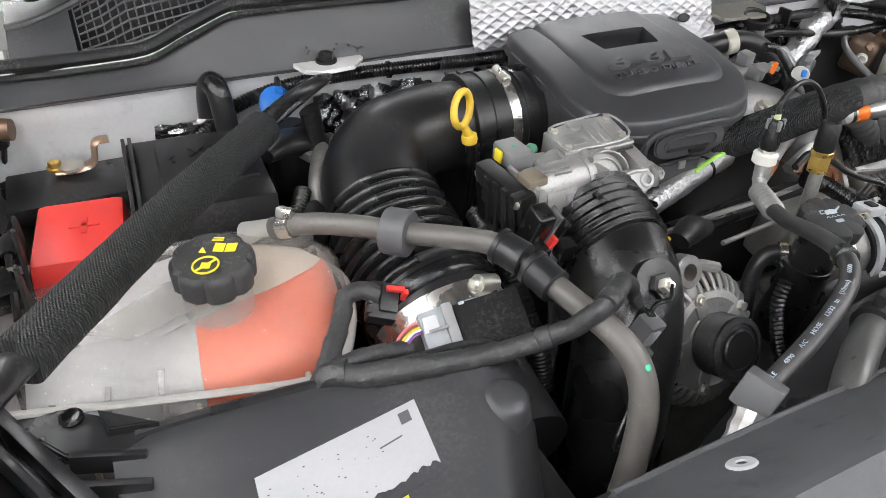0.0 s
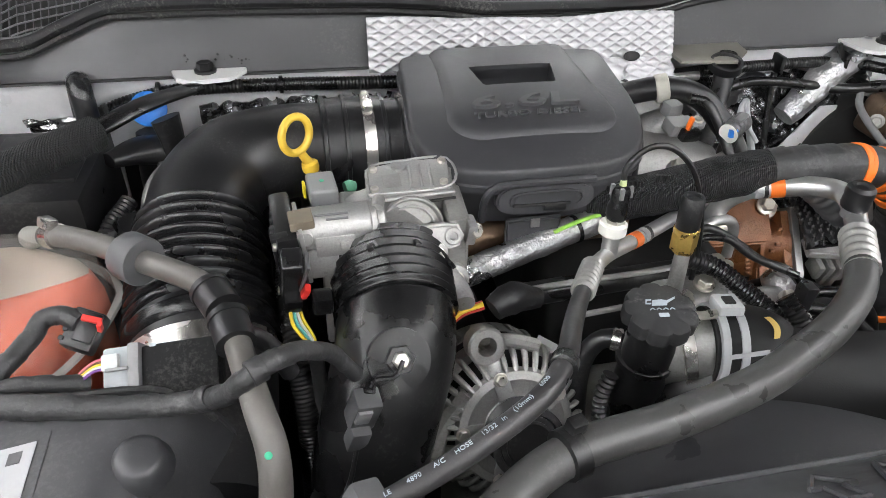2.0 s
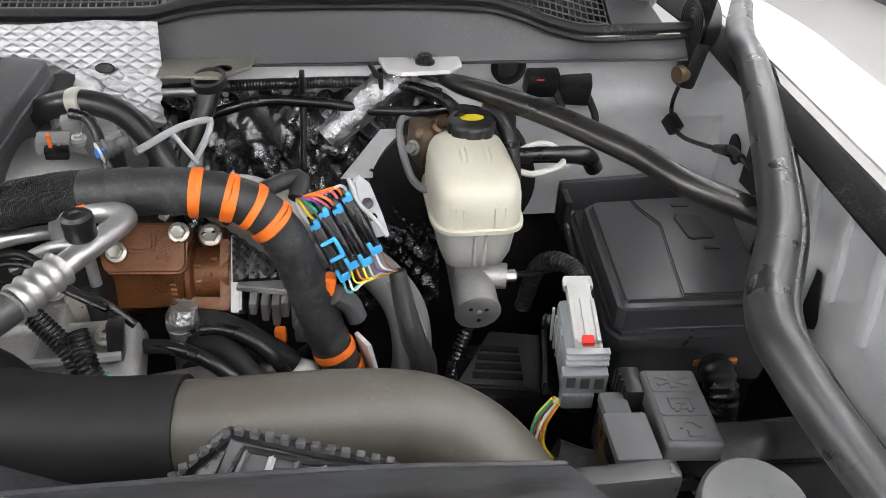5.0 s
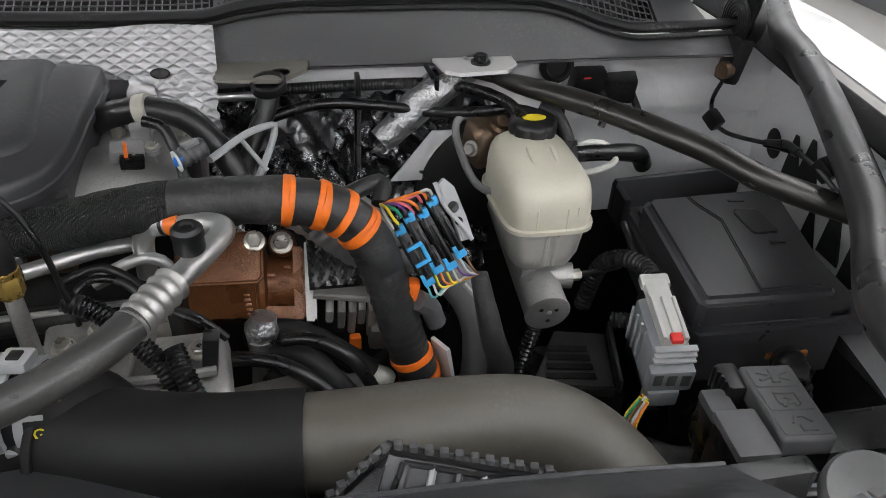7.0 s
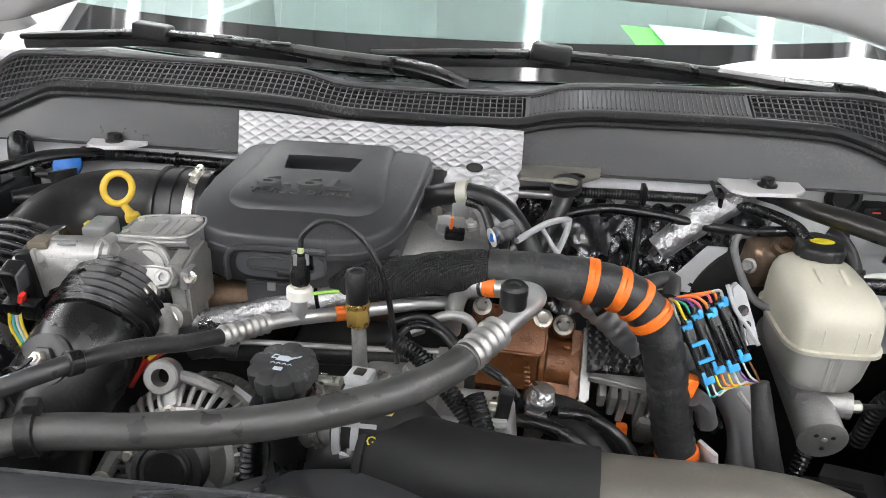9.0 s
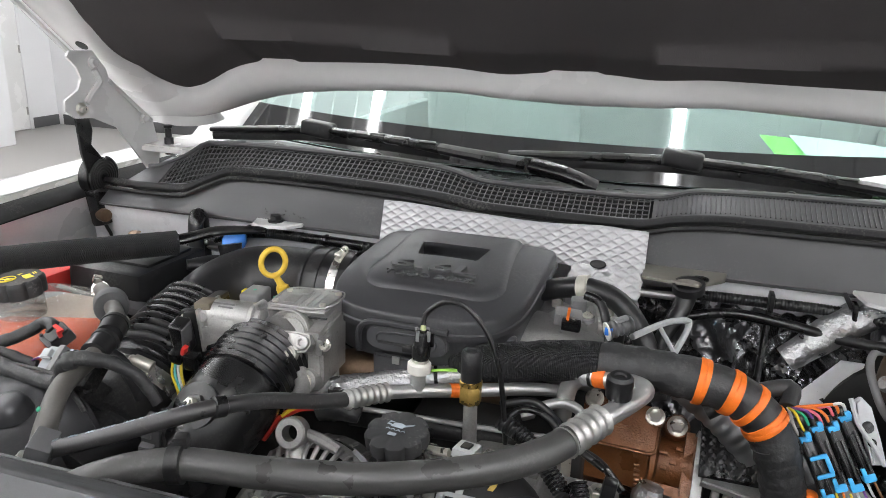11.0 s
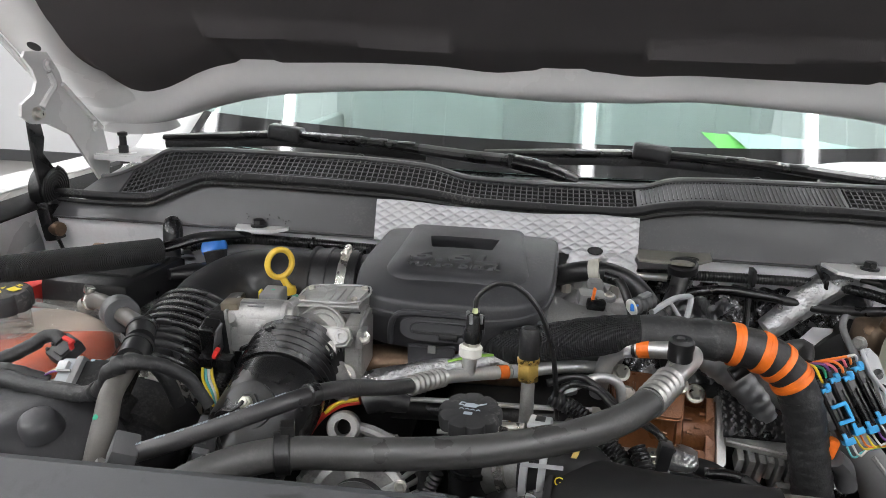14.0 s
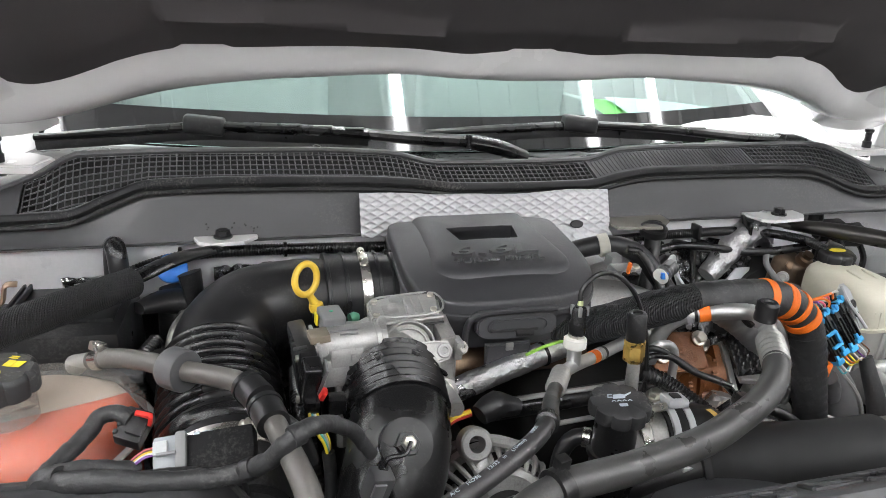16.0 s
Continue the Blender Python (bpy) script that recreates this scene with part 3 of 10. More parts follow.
        part("stitch", sweep([on_grille(x, 0.86, 0.0030), on_grille(x + 0.003, 0.86, 0.0030)], 0.0008, 5, 0.02), SATIN, c, "dark dash of the moulded line")
    crest = [(x, crest_y(x), along(CREST, x) + 0.002) for x in [-0.83 + 1.66 * i / 80 for i in range(81)]]
    part("rear_rim", sweep(crest, 0.005, 8, 0.02), GREYPL, c)

    def shelf(u, v):
        x = -0.83 + 1.66 * u
        return (x, crest_y(x) + 0.005 + (1.16 + 0.1 * (x / 0.8) ** 2 - crest_y(x)) * v, along(CREST, x) + (1.395 - along(CREST, x)) * min(1, 1.6 * v))
    part("rear_shelf", sheet(60, 8, shelf, thick=0.004), SATIN, c)
    for x in (-0.336, 0.323):
        p = on_grille(x, 1.02)
        part("clip", lathe([(0.010, -0.02), (0.010, 0.001), (0.008, 0.003), (0.004, 0.0)], 16, facing(p, (0, -0.9, 0.45))), PLASTIC, c, "round black retaining clip")
    for k in range(15):
        x, r = -0.52 + 0.11 * random.random() ** 1.5, random.uniform(0.0006, 0.0017)
        part("drip", lathe([(r, 0), (r * 0.7, 0.0006)], 7, facing((x, 0.866, 1.336 + 0.014 * random.random()), (0, -1, 0.2))), SHADOWED, c, "dark dirt speck")


cowl()


def heat_shield():
    s = thing("heat_shield", (-0.08, 0.86, 1.33), "embossed silver foil heat shield on the cowl front", "heat shield")

    def emb(x, z):
        a, b = x / 0.0225 + z / 0.0125, x / 0.0225 - z / 0.0125
        k = 1 - min(abs(math.sin(math.pi * a)), abs(math.sin(math.pi * b)))
        return 0.0020 * k * k

    def face(u, v):
        x = -0.285 + 0.415 * u
        top = 1.389 - 0.004 * u + 0.001 * math.sin(u * 17) - 0.006 * max(0, 1 - abs(u - 0.52) / 0.32)
        z = 1.326 + (top - 1.326) * v
        y = 0.838 + 0.022 * v - emb(x, z) + 0.004 * noise.noise(Vector((x * 9, z * 10, 2)))
        return (x, y, z)
    part("shield_plate", sheet(260, 44, face, thick=0.0015, normal=(0, -1, 0)), FOIL, s, smooth=80)

    def tongue(u, v):
        x = 0.028 + 0.100 * u - 0.02 * v * (1 - u)
        z = 1.332 - 0.068 * v
        k = 0.3 if u < 0.3 else 1.0
        y = 0.836 - 0.026 * math.sin(v * 1.5) - emb(x, z) * k + (0.008 if u < 0.35 else 0.003) * noise.noise(Vector((x * 30, z * 30, 5)))
        return (x + 0.006 * noise.noise(Vector((v * 6, u * 6, 1))), y, z + 0.006 * noise.noise(Vector((u * 5, 3, v))) * v)
    part("torn_tongue", sheet(70, 50, tongue, thick=0.0015, normal=(0, -1, 0.2)), FOIL, s, "crumpled lower flap of foil", smooth=80)
    # Both holes are dark discs on the foil, shade in their colour.
    part("bolt_hole", lathe([(0.012, 0), (0.010, 0.0015), (0.002, 0.001)], 16, Matrix.Translation((0.064, 0.8285, 1.336)) @ pose(0, 0, 0, 65, 0, 0) @ Matrix.Diagonal((1, 0.55, 1, 1))), SHADOWED, s, "dark disc standing for a shaded bolt hole")
    part("lower_hole", lathe([(0.008, 0), (0.007, 0.0015), (0.002, 0.001)], 16, Matrix.Translation((0.055, 0.818, 1.300)) @ pose(0, 0, 0, 85, 0, 0)), SHADOWED, s, "dark disc standing for a shaded bolt hole")


heat_shield()


def firewall():
    f = thing("firewall", (0, 0.95, 0.9), "light grey painted steel firewall behind the engine", "firewall", kind="structure")
    part("upper_panel", sheet(40, 8, lambda u, v: (-0.9 + 1.9 * u, 0.877 + 0.03 * min(1, max(0, (-1.3 + 1.9 * u) * 8 - 0.6)) + 0.03 * (1 - v) - 0.003 * math.sin(v * 9), 1.20 + 0.123 * v), thick=0.004, normal=(0, -1, 0)), BAYPAINT, f)
    part("left_panel", sheet(10, 10, lambda u, v: (-0.9 + 0.28 * u, 0.93, 0.85 + 0.36 * v), thick=0.004, normal=(0, -1, 0)), BAYPAINT, f)
    part("right_panel", sheet(10, 10, lambda u, v: (0.52 + 0.48 * u, 0.945 + 0.004 * math.sin(v * 11), 1.02 + 0.19 * v), thick=0.004, normal=(0, -1, 0)), BAYPAINT, f)

    def crumple(u, v):
        x, z = -0.5 + 1.0 * u, 0.92 + 0.36 * v
        a = abs(noise.noise(Vector((x * 22 + z * 16, z * 5 - x * 3, 1))))
        b = abs(noise.noise(Vector((x * 60 - z * 34, z * 20 + x * 12, 4))))
        return (x, 0.905 - 0.030 * (1 - a) ** 3 - 0.010 * (1 - b) ** 3 - 0.05 * (1 - v), z)
    part("insulation", sheet(240, 90, crumple, thick=0.003, normal=(0, -1, 0)), INSULATION, f, "crinkled dark foil insulation", smooth=40)
    part("seam_bolt", hexbolt((0.47, 0.845, 1.331), (0, 0, 1), 0.010, 0.012), PLASTIC, f)
    part("seam_bolt", hexbolt((-0.484, 0.86, 1.331), (0, 0, 1), 0.010, 0.012), PLASTIC, f)
    part("grommet", lathe([(0.026, 0), (0.026, 0.006), (0.018, 0.012), (0.015, 0.004)], 24, facing((0.60, 0.905, 1.302), (0, -1, 0.1))), RUBBER, f, "round black rubber grommet")
    for x0, x1, y0 in ((-0.53, -0.435, 0.83), (0.405, 0.52, 0.81)):
        outline = [(x0, 0.885), (x0 + 0.012, y0 + 0.012), (x0 + 0.03, y0), (x1 - 0.02, y0 + 0.006), (x1, y0 + 0.03), (x1, 0.885)]
        part("strut_tab", plate(outline, 1.326, 1.331, bev=0.001), PAINT, f, "white painted brace tab")
    outline = [(0.128, 0.875), (0.128, 0.81), (0.205, 0.80), (0.24, 0.835), (0.245, 0.875)]
    part("steel_tab", plate(outline, 1.329, 1.333, bev=0.001), surface("primer_tab", (0.20, 0.19, 0.165), 0.45), f, "bare grey steel tab")
    # Dark disc on the tab, coloured like the hole's shade.
    part("tab_hole", lathe([(0.012, 0), (0.012, 0.0012), (0.010, 0.0005)], 20, Matrix.Translation((0.207, 0.828, 1.3325))), SHADOWED, f)


firewall()


def fender_x(y):
    return 0.80 + 0.13 * min(1.0, max(0.0, (y - 0.05) / 0.9))


def edge(y, side):
    """Inner edge of a fender: the west one stands further out towards the front."""
    return fender_x(y) + (0.034 * min(1.0, max(0.15, (0.95 - y) / 0.45)) if side < 0 else 0.0)


def lip(y, side):
    """How far the sealing channel reaches in over the bay."""
    return 0.03 if side > 0 else 0.004 + 0.040 * min(1.0, max(0.0, (y - 0.46) / 0.15))


def east_inner(y, z):
    """The inner panel on the east side: it runs outwards below the rail."""
    v = (1.335 - z) / 0.42
    return edge(y, 1) - lip(y, 1) + 0.006 + 0.055 * min(1, v / 0.06) + 0.030 * min(1, v / 0.5) + 0.003 * math.sin(v * 16) ** 2


def fenders():
    for side, word in ((-1, "west"), (1, "east")):
        f = thing("fender", (side * 1.0, 0.5, 0.9), "glossy white painted front fender beside the engine bay", "fender", "front fenders")

        def top(u, v, s=side):
            y = -0.15 + 1.5 * u
            x0 = edge(y, s) + 0.012
            return (s * (x0 + 0.30 * v), y, 1.362 + 0.012 * math.sin(min(1, v * 6) * math.pi / 2) - 0.16 * v ** 2.2 - 0.10 * max(0, (0.35 - u)) ** 1.5)
        part("outer_skin", sheet(40, 24, top, thick=0.003), PAINT, f)

        def wheelhouse(u, v, s=side):
            y = -0.05 + 1.05 * u
            w = max(0, math.sin(math.pi * min(1, max(0, (u - 0.15) / 0.75))))
            if s > 0:
                return (east_inner(y, 1.335 - 0.42 * v), y, 1.335 - 0.42 * v)
            return (s * (edge(y, s) - lip(y, s) - 0.05 * w * v - 0.02 * math.sin(v * 5) ** 2 - 0.09 * v ** 2 + 0.08 * min(1, v * 4)), y, 1.335 - 0.42 * v)
        part("inner_panel", sheet(40, 24, lambda u, v: wheelhouse(u, v * (0.34 if side < 0 else 1.0)), thick=0.004, normal=(-side, 0, 0.3)), BAYPAINT, f, "light grey stamped inner panel")
        part("wheel_liner", sheet(40, 24, lambda u, v: wheelhouse(u, (0.34 if side < 0 else 1.0) + (0.66 if side < 0 else 0.25) * v), thick=0.004, normal=(-side, 0, 0.3)), SHADOWED, f, "black lower wheel liner")
        part("gutter", sheet(40, 4, lambda u, v, s=side: (s * (edge(-0.15 + 1.5 * u, s) - lip(-0.15 + 1.5 * u, s) * (1 - v) + 0.02 * v), -0.15 + 1.5 * u, 1.337 + 0.02 * math.sin(v * math.pi)), thick=0.003), SEALBLACK, f, "black sealing channel")
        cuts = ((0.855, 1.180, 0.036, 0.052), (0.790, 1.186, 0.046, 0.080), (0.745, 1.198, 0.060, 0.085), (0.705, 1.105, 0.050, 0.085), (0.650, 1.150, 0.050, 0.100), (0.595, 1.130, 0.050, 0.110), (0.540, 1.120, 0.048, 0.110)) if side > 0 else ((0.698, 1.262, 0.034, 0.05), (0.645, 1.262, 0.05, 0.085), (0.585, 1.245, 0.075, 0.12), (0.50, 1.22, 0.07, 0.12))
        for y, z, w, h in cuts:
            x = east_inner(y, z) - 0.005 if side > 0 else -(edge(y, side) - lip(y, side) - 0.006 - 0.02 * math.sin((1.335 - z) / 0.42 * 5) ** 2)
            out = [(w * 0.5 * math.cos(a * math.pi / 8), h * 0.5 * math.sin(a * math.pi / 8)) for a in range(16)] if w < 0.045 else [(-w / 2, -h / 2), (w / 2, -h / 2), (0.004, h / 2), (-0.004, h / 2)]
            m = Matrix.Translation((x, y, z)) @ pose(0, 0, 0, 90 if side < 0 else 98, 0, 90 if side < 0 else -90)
            # No hole is cut: the opening's shade is the plate's colour.
            part("cutout_patch", plate(out, 0.0, 0.003, m, 0.001), SHADOWED, f, "dark plate standing for a shaded panel opening")
        for y in (0.53, 0.45, 0.37) if side > 0 else ():
            part("stiffener", block((east_inner(y + 0.06, 1.22) - 0.004, y + 0.06, 1.22), (0.014, 0.016, 0.13), 0.004, (0, -8, 0)), BAYPAINT, f)


fenders()


def hinges(owner):
    for side in (-1, 1):
        arm = [(0.815, 1.590), (0.822, 1.600), (0.875, 1.598), (0.903, 1.565), (0.910, 1.540), (0.96, 1.505), (1.015, 1.463), (1.030, 1.40), (1.020, 1.352), (1.005, 1.350), (0.955, 1.411), (0.917, 1.458), (0.860, 1.482), (0.820, 1.486), (0.797, 1.500), (0.800, 1.518), (0.832, 1.534), (0.842, 1.552), (0.834, 1.572)]
        m = Matrix(((0, 0, side, side * 0.842), (1, 0, 0, 0), (0, 1, 0, 0), (0, 0, 0, 1)))
        h = part("hinge", plate(arm, 0.0, 0.006, m, 0.0015), PAINT, owner, "white painted hinge with a black coil spring")
        part("gusset", sweep([(side * 0.840, 0.872, 1.566), (side * 0.838, 0.880, 1.545), (side * 0.838, 0.860, 1.527), (side * 0.840, 0.845, 1.51)], 0.006, 8), PAINT, h)
        part("edge_bead", sweep([(side * 0.840, 0.905, 1.545), (side * 0.839, 0.955, 1.503), (side * 0.840, 1.01, 1.460)], 0.004, 8), PAINT, h)
        for y, z in ((0.867, 1.577), (0.985, 1.467)):
            part("bolt", hexbolt((side * 0.838, y, z), (-side, 0, 0.1), 0.008, 0.008), PAINT, h)
        part("pivot", lathe([(0.011, 0), (0.011, 0.006), (0.006, 0.008), (0.006, 0.018)], 16, facing((side * 0.846, 0.833, 1.501), (-side, -0.2, 0))), ZINC, h, "zinc pivot pin")
        link = [(0.845, 1.50), (0.872, 1.50), (0.882, 1.455), (0.875, 1.43), (0.90, 1.40), (0.895, 1.36), (0.862, 1.36), (0.85, 1.42)]
        m2 = Matrix(((0, 0, side, side * 0.868), (1, 0, 0, 0), (0, 1, 0, 0), (0, 0, 0, 1)))
        part("link", plate(link, 0.0, 0.006, m2, 0.0015), SATIN, h, "black steel link")
        spiral = []
        for i in range(110):
            a, r = i * 0.30, 0.008 + 0.0285 * i / 110
            spiral.append((side * 0.866, 0.895 + r * math.cos(a), 1.366 + r * math.sin(a)))
        part("coil_spring", sweep(spiral, 0.0027, 6, 0.004, flat=1.6), SATIN, h, "flat black spiral spring")
        part("spring_back", lathe([(0.037, 0), (0.037, 0.02), (0.03, 0.022)], 32, facing((side * 0.872, 0.895, 1.366), (side, 0, 0))), SATIN, h)
        part("stop_block", block((side * 0.868, 0.878, 1.312), (0.026, 0.036, 0.07), 0.008, (0, side * 10, 0)), SATIN, h, "black lower bracket")
        part("rust_roller", lathe([(0.012, -0.008), (0.013, 0), (0.012, 0.008)], 16, facing((side * 0.852, 0.868, 1.300), (side, 0.3, 0))), BRONZE, h, "rusty roller")
        part("cable", sweep([(side * 0.855, 0.868, 1.29), (side * 0.868, 0.905, 1.235), (side * 0.868, 0.885, 1.210), (side * 0.868, 0.845, 1.208), (side * 0.866, 0.767, 1.232), (side * 0.862, 0.70, 1.258), (side * 0.858, 0.63, 1.262), (side * 0.856, 0.58, 1.255)], 0.0035, 7), SATIN, h)
        part("cable_boot", sweep([(side * 0.864, 0.745, 1.240), (side * 0.862, 0.705, 1.256), (side * 0.860, 0.672, 1.262)], [0.006, 0.0085, 0.006], 10), SATIN, h)
        for y, z in ((0.885, 1.212), (0.625, 1.262)):
            part("cable_tie", block((side * 0.866, y, z), (0.02, 0.03, 0.022), 0.005, (30, 0, 20)), SATIN, h)


# the raised hood lies in a plane that climbs to the front
HOOD_UP = radians(40)


def on_hood(x, v, lift=0.0):
    """A place on the hood's underside: v metres up the slope from the rear, lift metres below it."""
    return Vector((x, 0.95 - v * math.cos(HOOD_UP) - lift * math.sin(HOOD_UP), 1.565 + v * math.sin(HOOD_UP) - lift * math.cos(HOOD_UP)))


PADEDGE = [(0.0, 0.045), (0.04, 0.046), (0.11, 0.036), (0.20, 0.043), (0.44, 0.040), (0.52, 0.040), (0.56, 0.031), (0.61, 0.006), (0.65, -0.022), (0.70, -0.052), (0.735, -0.062), (0.765, -0.050), (0.785, -0.005), (0.795, 0.11), (0.785, 0.22), (0.76, 0.42), (0.74, 0.8), (0.72, 1.05)]
LOWEDGE = [(0.0, -0.030), (0.115, -0.020), (0.21, -0.010), (0.30, -0.018), (0.42, -0.034), (0.52, -0.058), (0.60, -0.088), (0.69, -0.130), (0.77, -0.160), (0.83, -0.172), (0.90, -0.175)]


def hood():
    h = thing("hood", (0, 0.95, 1.56), "raised white painted hood with a black felt liner", "hood")

    def rear(u, v):
        x = -0.90 + 1.80 * u
        a = abs(x)
        lo = along(LOWEDGE, a)
        hi = along(PADEDGE[:11], min(a, 0.735)) + 0.022
        vv = lo + (hi - lo) * v
        roundness = 0.030 * math.sin(math.pi * min(1, v * 1.05)) ** 0.7
        return on_hood(x, vv, roundness - 0.012 + 0.02 * (1 - v) ** 3 * 0)
    part("rear_beam", sheet(140, 12, rear, thick=0.004, normal=(0, 0.64, 0.77)), PAINT, h, "white painted inner rear beam", smooth=60)
    for side in (-1, 1):
        def beam(u, v, s=side):
            vv = -0.17 + 1.27 * u
            inner = 0.735 if vv < -0.05 else 0.795 - 0.07 * max(0, vv - 0.11)
            x = inner - 0.012 + (0.928 - 0.04 * max(0, vv - 0.2) - inner + 0.012) * v
            return on_hood(s * x, vv, 0.024 * math.sin(math.pi * min(1, v * 1.02)) ** 0.6 - 0.010)
        part("side_beam", sheet(60, 12, beam, thick=0.004, normal=(0, 0.64, 0.77)), PAINT, h, "white painted inner side beam", smooth=60)
        part("flange_bead", sweep([on_hood(side * (0.918 - 0.04 * max(0, q - 0.2)), q, 0.012) for q in (-0.1, 0.1, 0.3, 0.6, 1.0)], 0.005, 8, 0.03), PAINT, h)
        for vv, r in ((0.085, 0.011), (0.24, 0.017)):
            p = on_hood(side * 0.862, vv, 0.0185)
            # Hole not cut; a black disc paints its shade on the beam.
            part("drain_hole", lathe([(r, -0.010), (r, 0.0), (r * 0.85, 0.0004)], 20, facing(p, (0, -math.sin(HOOD_UP), -math.cos(HOOD_UP)))), SHADOWED, h, "dark disc standing for a shaded drain hole")

    def tab(x):
        """Where the beam's three raised tongues reach up into the liner."""
        return 0.012 * max(0.0, *(min(1.0, (w - abs(x - c)) / 0.012) for c, w in ((-0.497, 0.040), (-0.003, 0.044), (0.488, 0.040))))

    def liner(u, v):
        """Rows run up the slope; each row spans the liner's width there."""
        lowest = -0.062
        vv = lowest + (1.05 - lowest) * v ** 1.6
        x = -0.80 + 1.6 * u
        a = abs(x)
        floor_v = (along(PADEDGE[:13], a) if a < 0.785 else 0.0) + tab(x)
        vv = max(vv, floor_v) + 0.0
        dome = 0.022 * math.sin(math.pi * min(1, max(0, (vv - floor_v) / 0.10)) / 2) if vv < floor_v + 0.10 else 0.022
        rib = 0.016 * math.exp(-((vv - 0.155 + 0.03 * math.cos(x * 2.6)) / 0.014) ** 2) * (1 if 0.14 < abs(x + 0.03) < 0.52 else 0.15)
        puff = 0.006 * noise.noise(Vector((x * 3.2, vv * 5, 1)))
        w = 0.795 - 0.07 * max(0, vv - 0.11)
        return on_hood(max(-w, min(w, x)), vv, dome + rib + puff - 0.005)
    part("liner", sheet(320, 60, liner, thick=0.004, normal=(0, 0.64, 0.77)), PAD, h, "black felt sound liner", smooth=60)
    part("outer_skin", sheet(60, 30, lambda u, v: on_hood(-0.93 + 1.86 * u, along(LOWEDGE, abs(-0.93 + 1.86 * u)) + 0.004 + (1.13 - along(LOWEDGE, abs(-0.93 + 1.86 * u))) * v, -0.045 - 0.03 * math.sin(math.pi * u)), thick=0.003, normal=(0, -0.64, -0.77)), PAINT, h)
    part("front_edge", sweep([on_hood(-0.9, 1.08, 0.0), on_hood(0, 1.12, 0.0), on_hood(0.9, 1.08, 0.0)], 0.05, 10, 0.05), PAINT, h)
    hinges(h)


hood()


def windscreen():
    def screen(u, v):
        x = -0.79 + 1.58 * u
        k = (x / 0.79) ** 2
        return (x * (1 - 0.12 * v), 1.115 + 0.13 * k + 0.86 * v, 1.398 + 0.015 * k + 0.56 * v + 0.02 * math.sin(math.pi * v))
    w = thing("windscreen", (0, 1.1, 1.40), "raked green-tinted windscreen glass", "windscreen")
    g = part("glass_pane", sheet(40, 20, screen, thick=0.005, normal=(0, -0.55, 0.83)), GLASS, w, smooth=80)
    g.visible_shadow = False

    def band(u, v):
        p = Vector(screen(u, 0.085 * v))
        return p + Vector((0, -0.55, 0.83)) * 0.003
    part("black_border", sheet(40, 3, band, thick=0.001, normal=(0, -0.55, 0.83)), FRIT, w, "black printed lower border")
    for side in (-1, 1):
        p = [Vector(screen(0.5 + side * 0.5, v)) + Vector((side * 0.045, 0.0, 0.0)) for v in (-0.14, 0.0, 0.5, 1.0)]
        part("side_trim", sweep(p, [0.045, 0.045, 0.05, 0.05], 12, 0.05), PAINT, w, "white painted pillar")
    part("header", sweep([screen(0, 1.0), screen(0.5, 1.0), screen(1, 1.0)], 0.05, 10, 0.1), PAINT, w)
    c = thing("cab_interior", (0, 1.5, 1.3), "dark truck cab interior behind the windscreen", "cab")
    part("dashboard", sheet(30, 12, lambda u, v: (-0.77 + 1.54 * u, 1.17 + 0.10 * (2 * u - 1) ** 2 + 0.45 * v, 1.375 + 0.03 * math.sin(v * 2.5) - 0.03 * v), thick=0.02), DASH, c)
    part("rear_panel", block((0, 2.7, 1.15), (1.7, 0.05, 0.6), 0.02), DASH, c)
    for side in (-1, 1):
        part("side_panel", block((side * 0.84, 2.0, 1.12), (0.05, 1.5, 0.44), 0.02), DASH, c)
        part("seat_back", block((side * 0.4, 2.2, 1.35), (0.5, 0.16, 0.7), 0.06, (8, 0, 0), seg=3), DASH, c)
    part("roof_lining", block((0, 2.35, 2.0), (1.5, 0.8, 0.04), 0.02), CEILPAINT, c)
    sh = thing("paper_sheet", (0.5, 1.36, 1.40), "green and white paper sheets lying on the dashboard", "paper")

    def leaf(dx, dy, s):
        return lambda u, v: (0.303 + dx + 0.42 * u * s + 0.05 * (1 - v), 1.329 + dy - 0.13 * (1 - v) * s - 0.06 * u, 1.470 + 0.004 * math.sin(u * 5) + dx * 0.1 - 0.030 * u - 0.048 * (1 - v))
    part("green_leaf", sheet(12, 6, leaf(0, 0, 1.0), thick=0.0008), GREENPAPER, sh, "bright green paper sheet")
    part("white_leaf", sheet(12, 6, leaf(0.05, -0.01, 1.0), thick=0.0008), PAPER, sh, "white paper sheet")


windscreen()


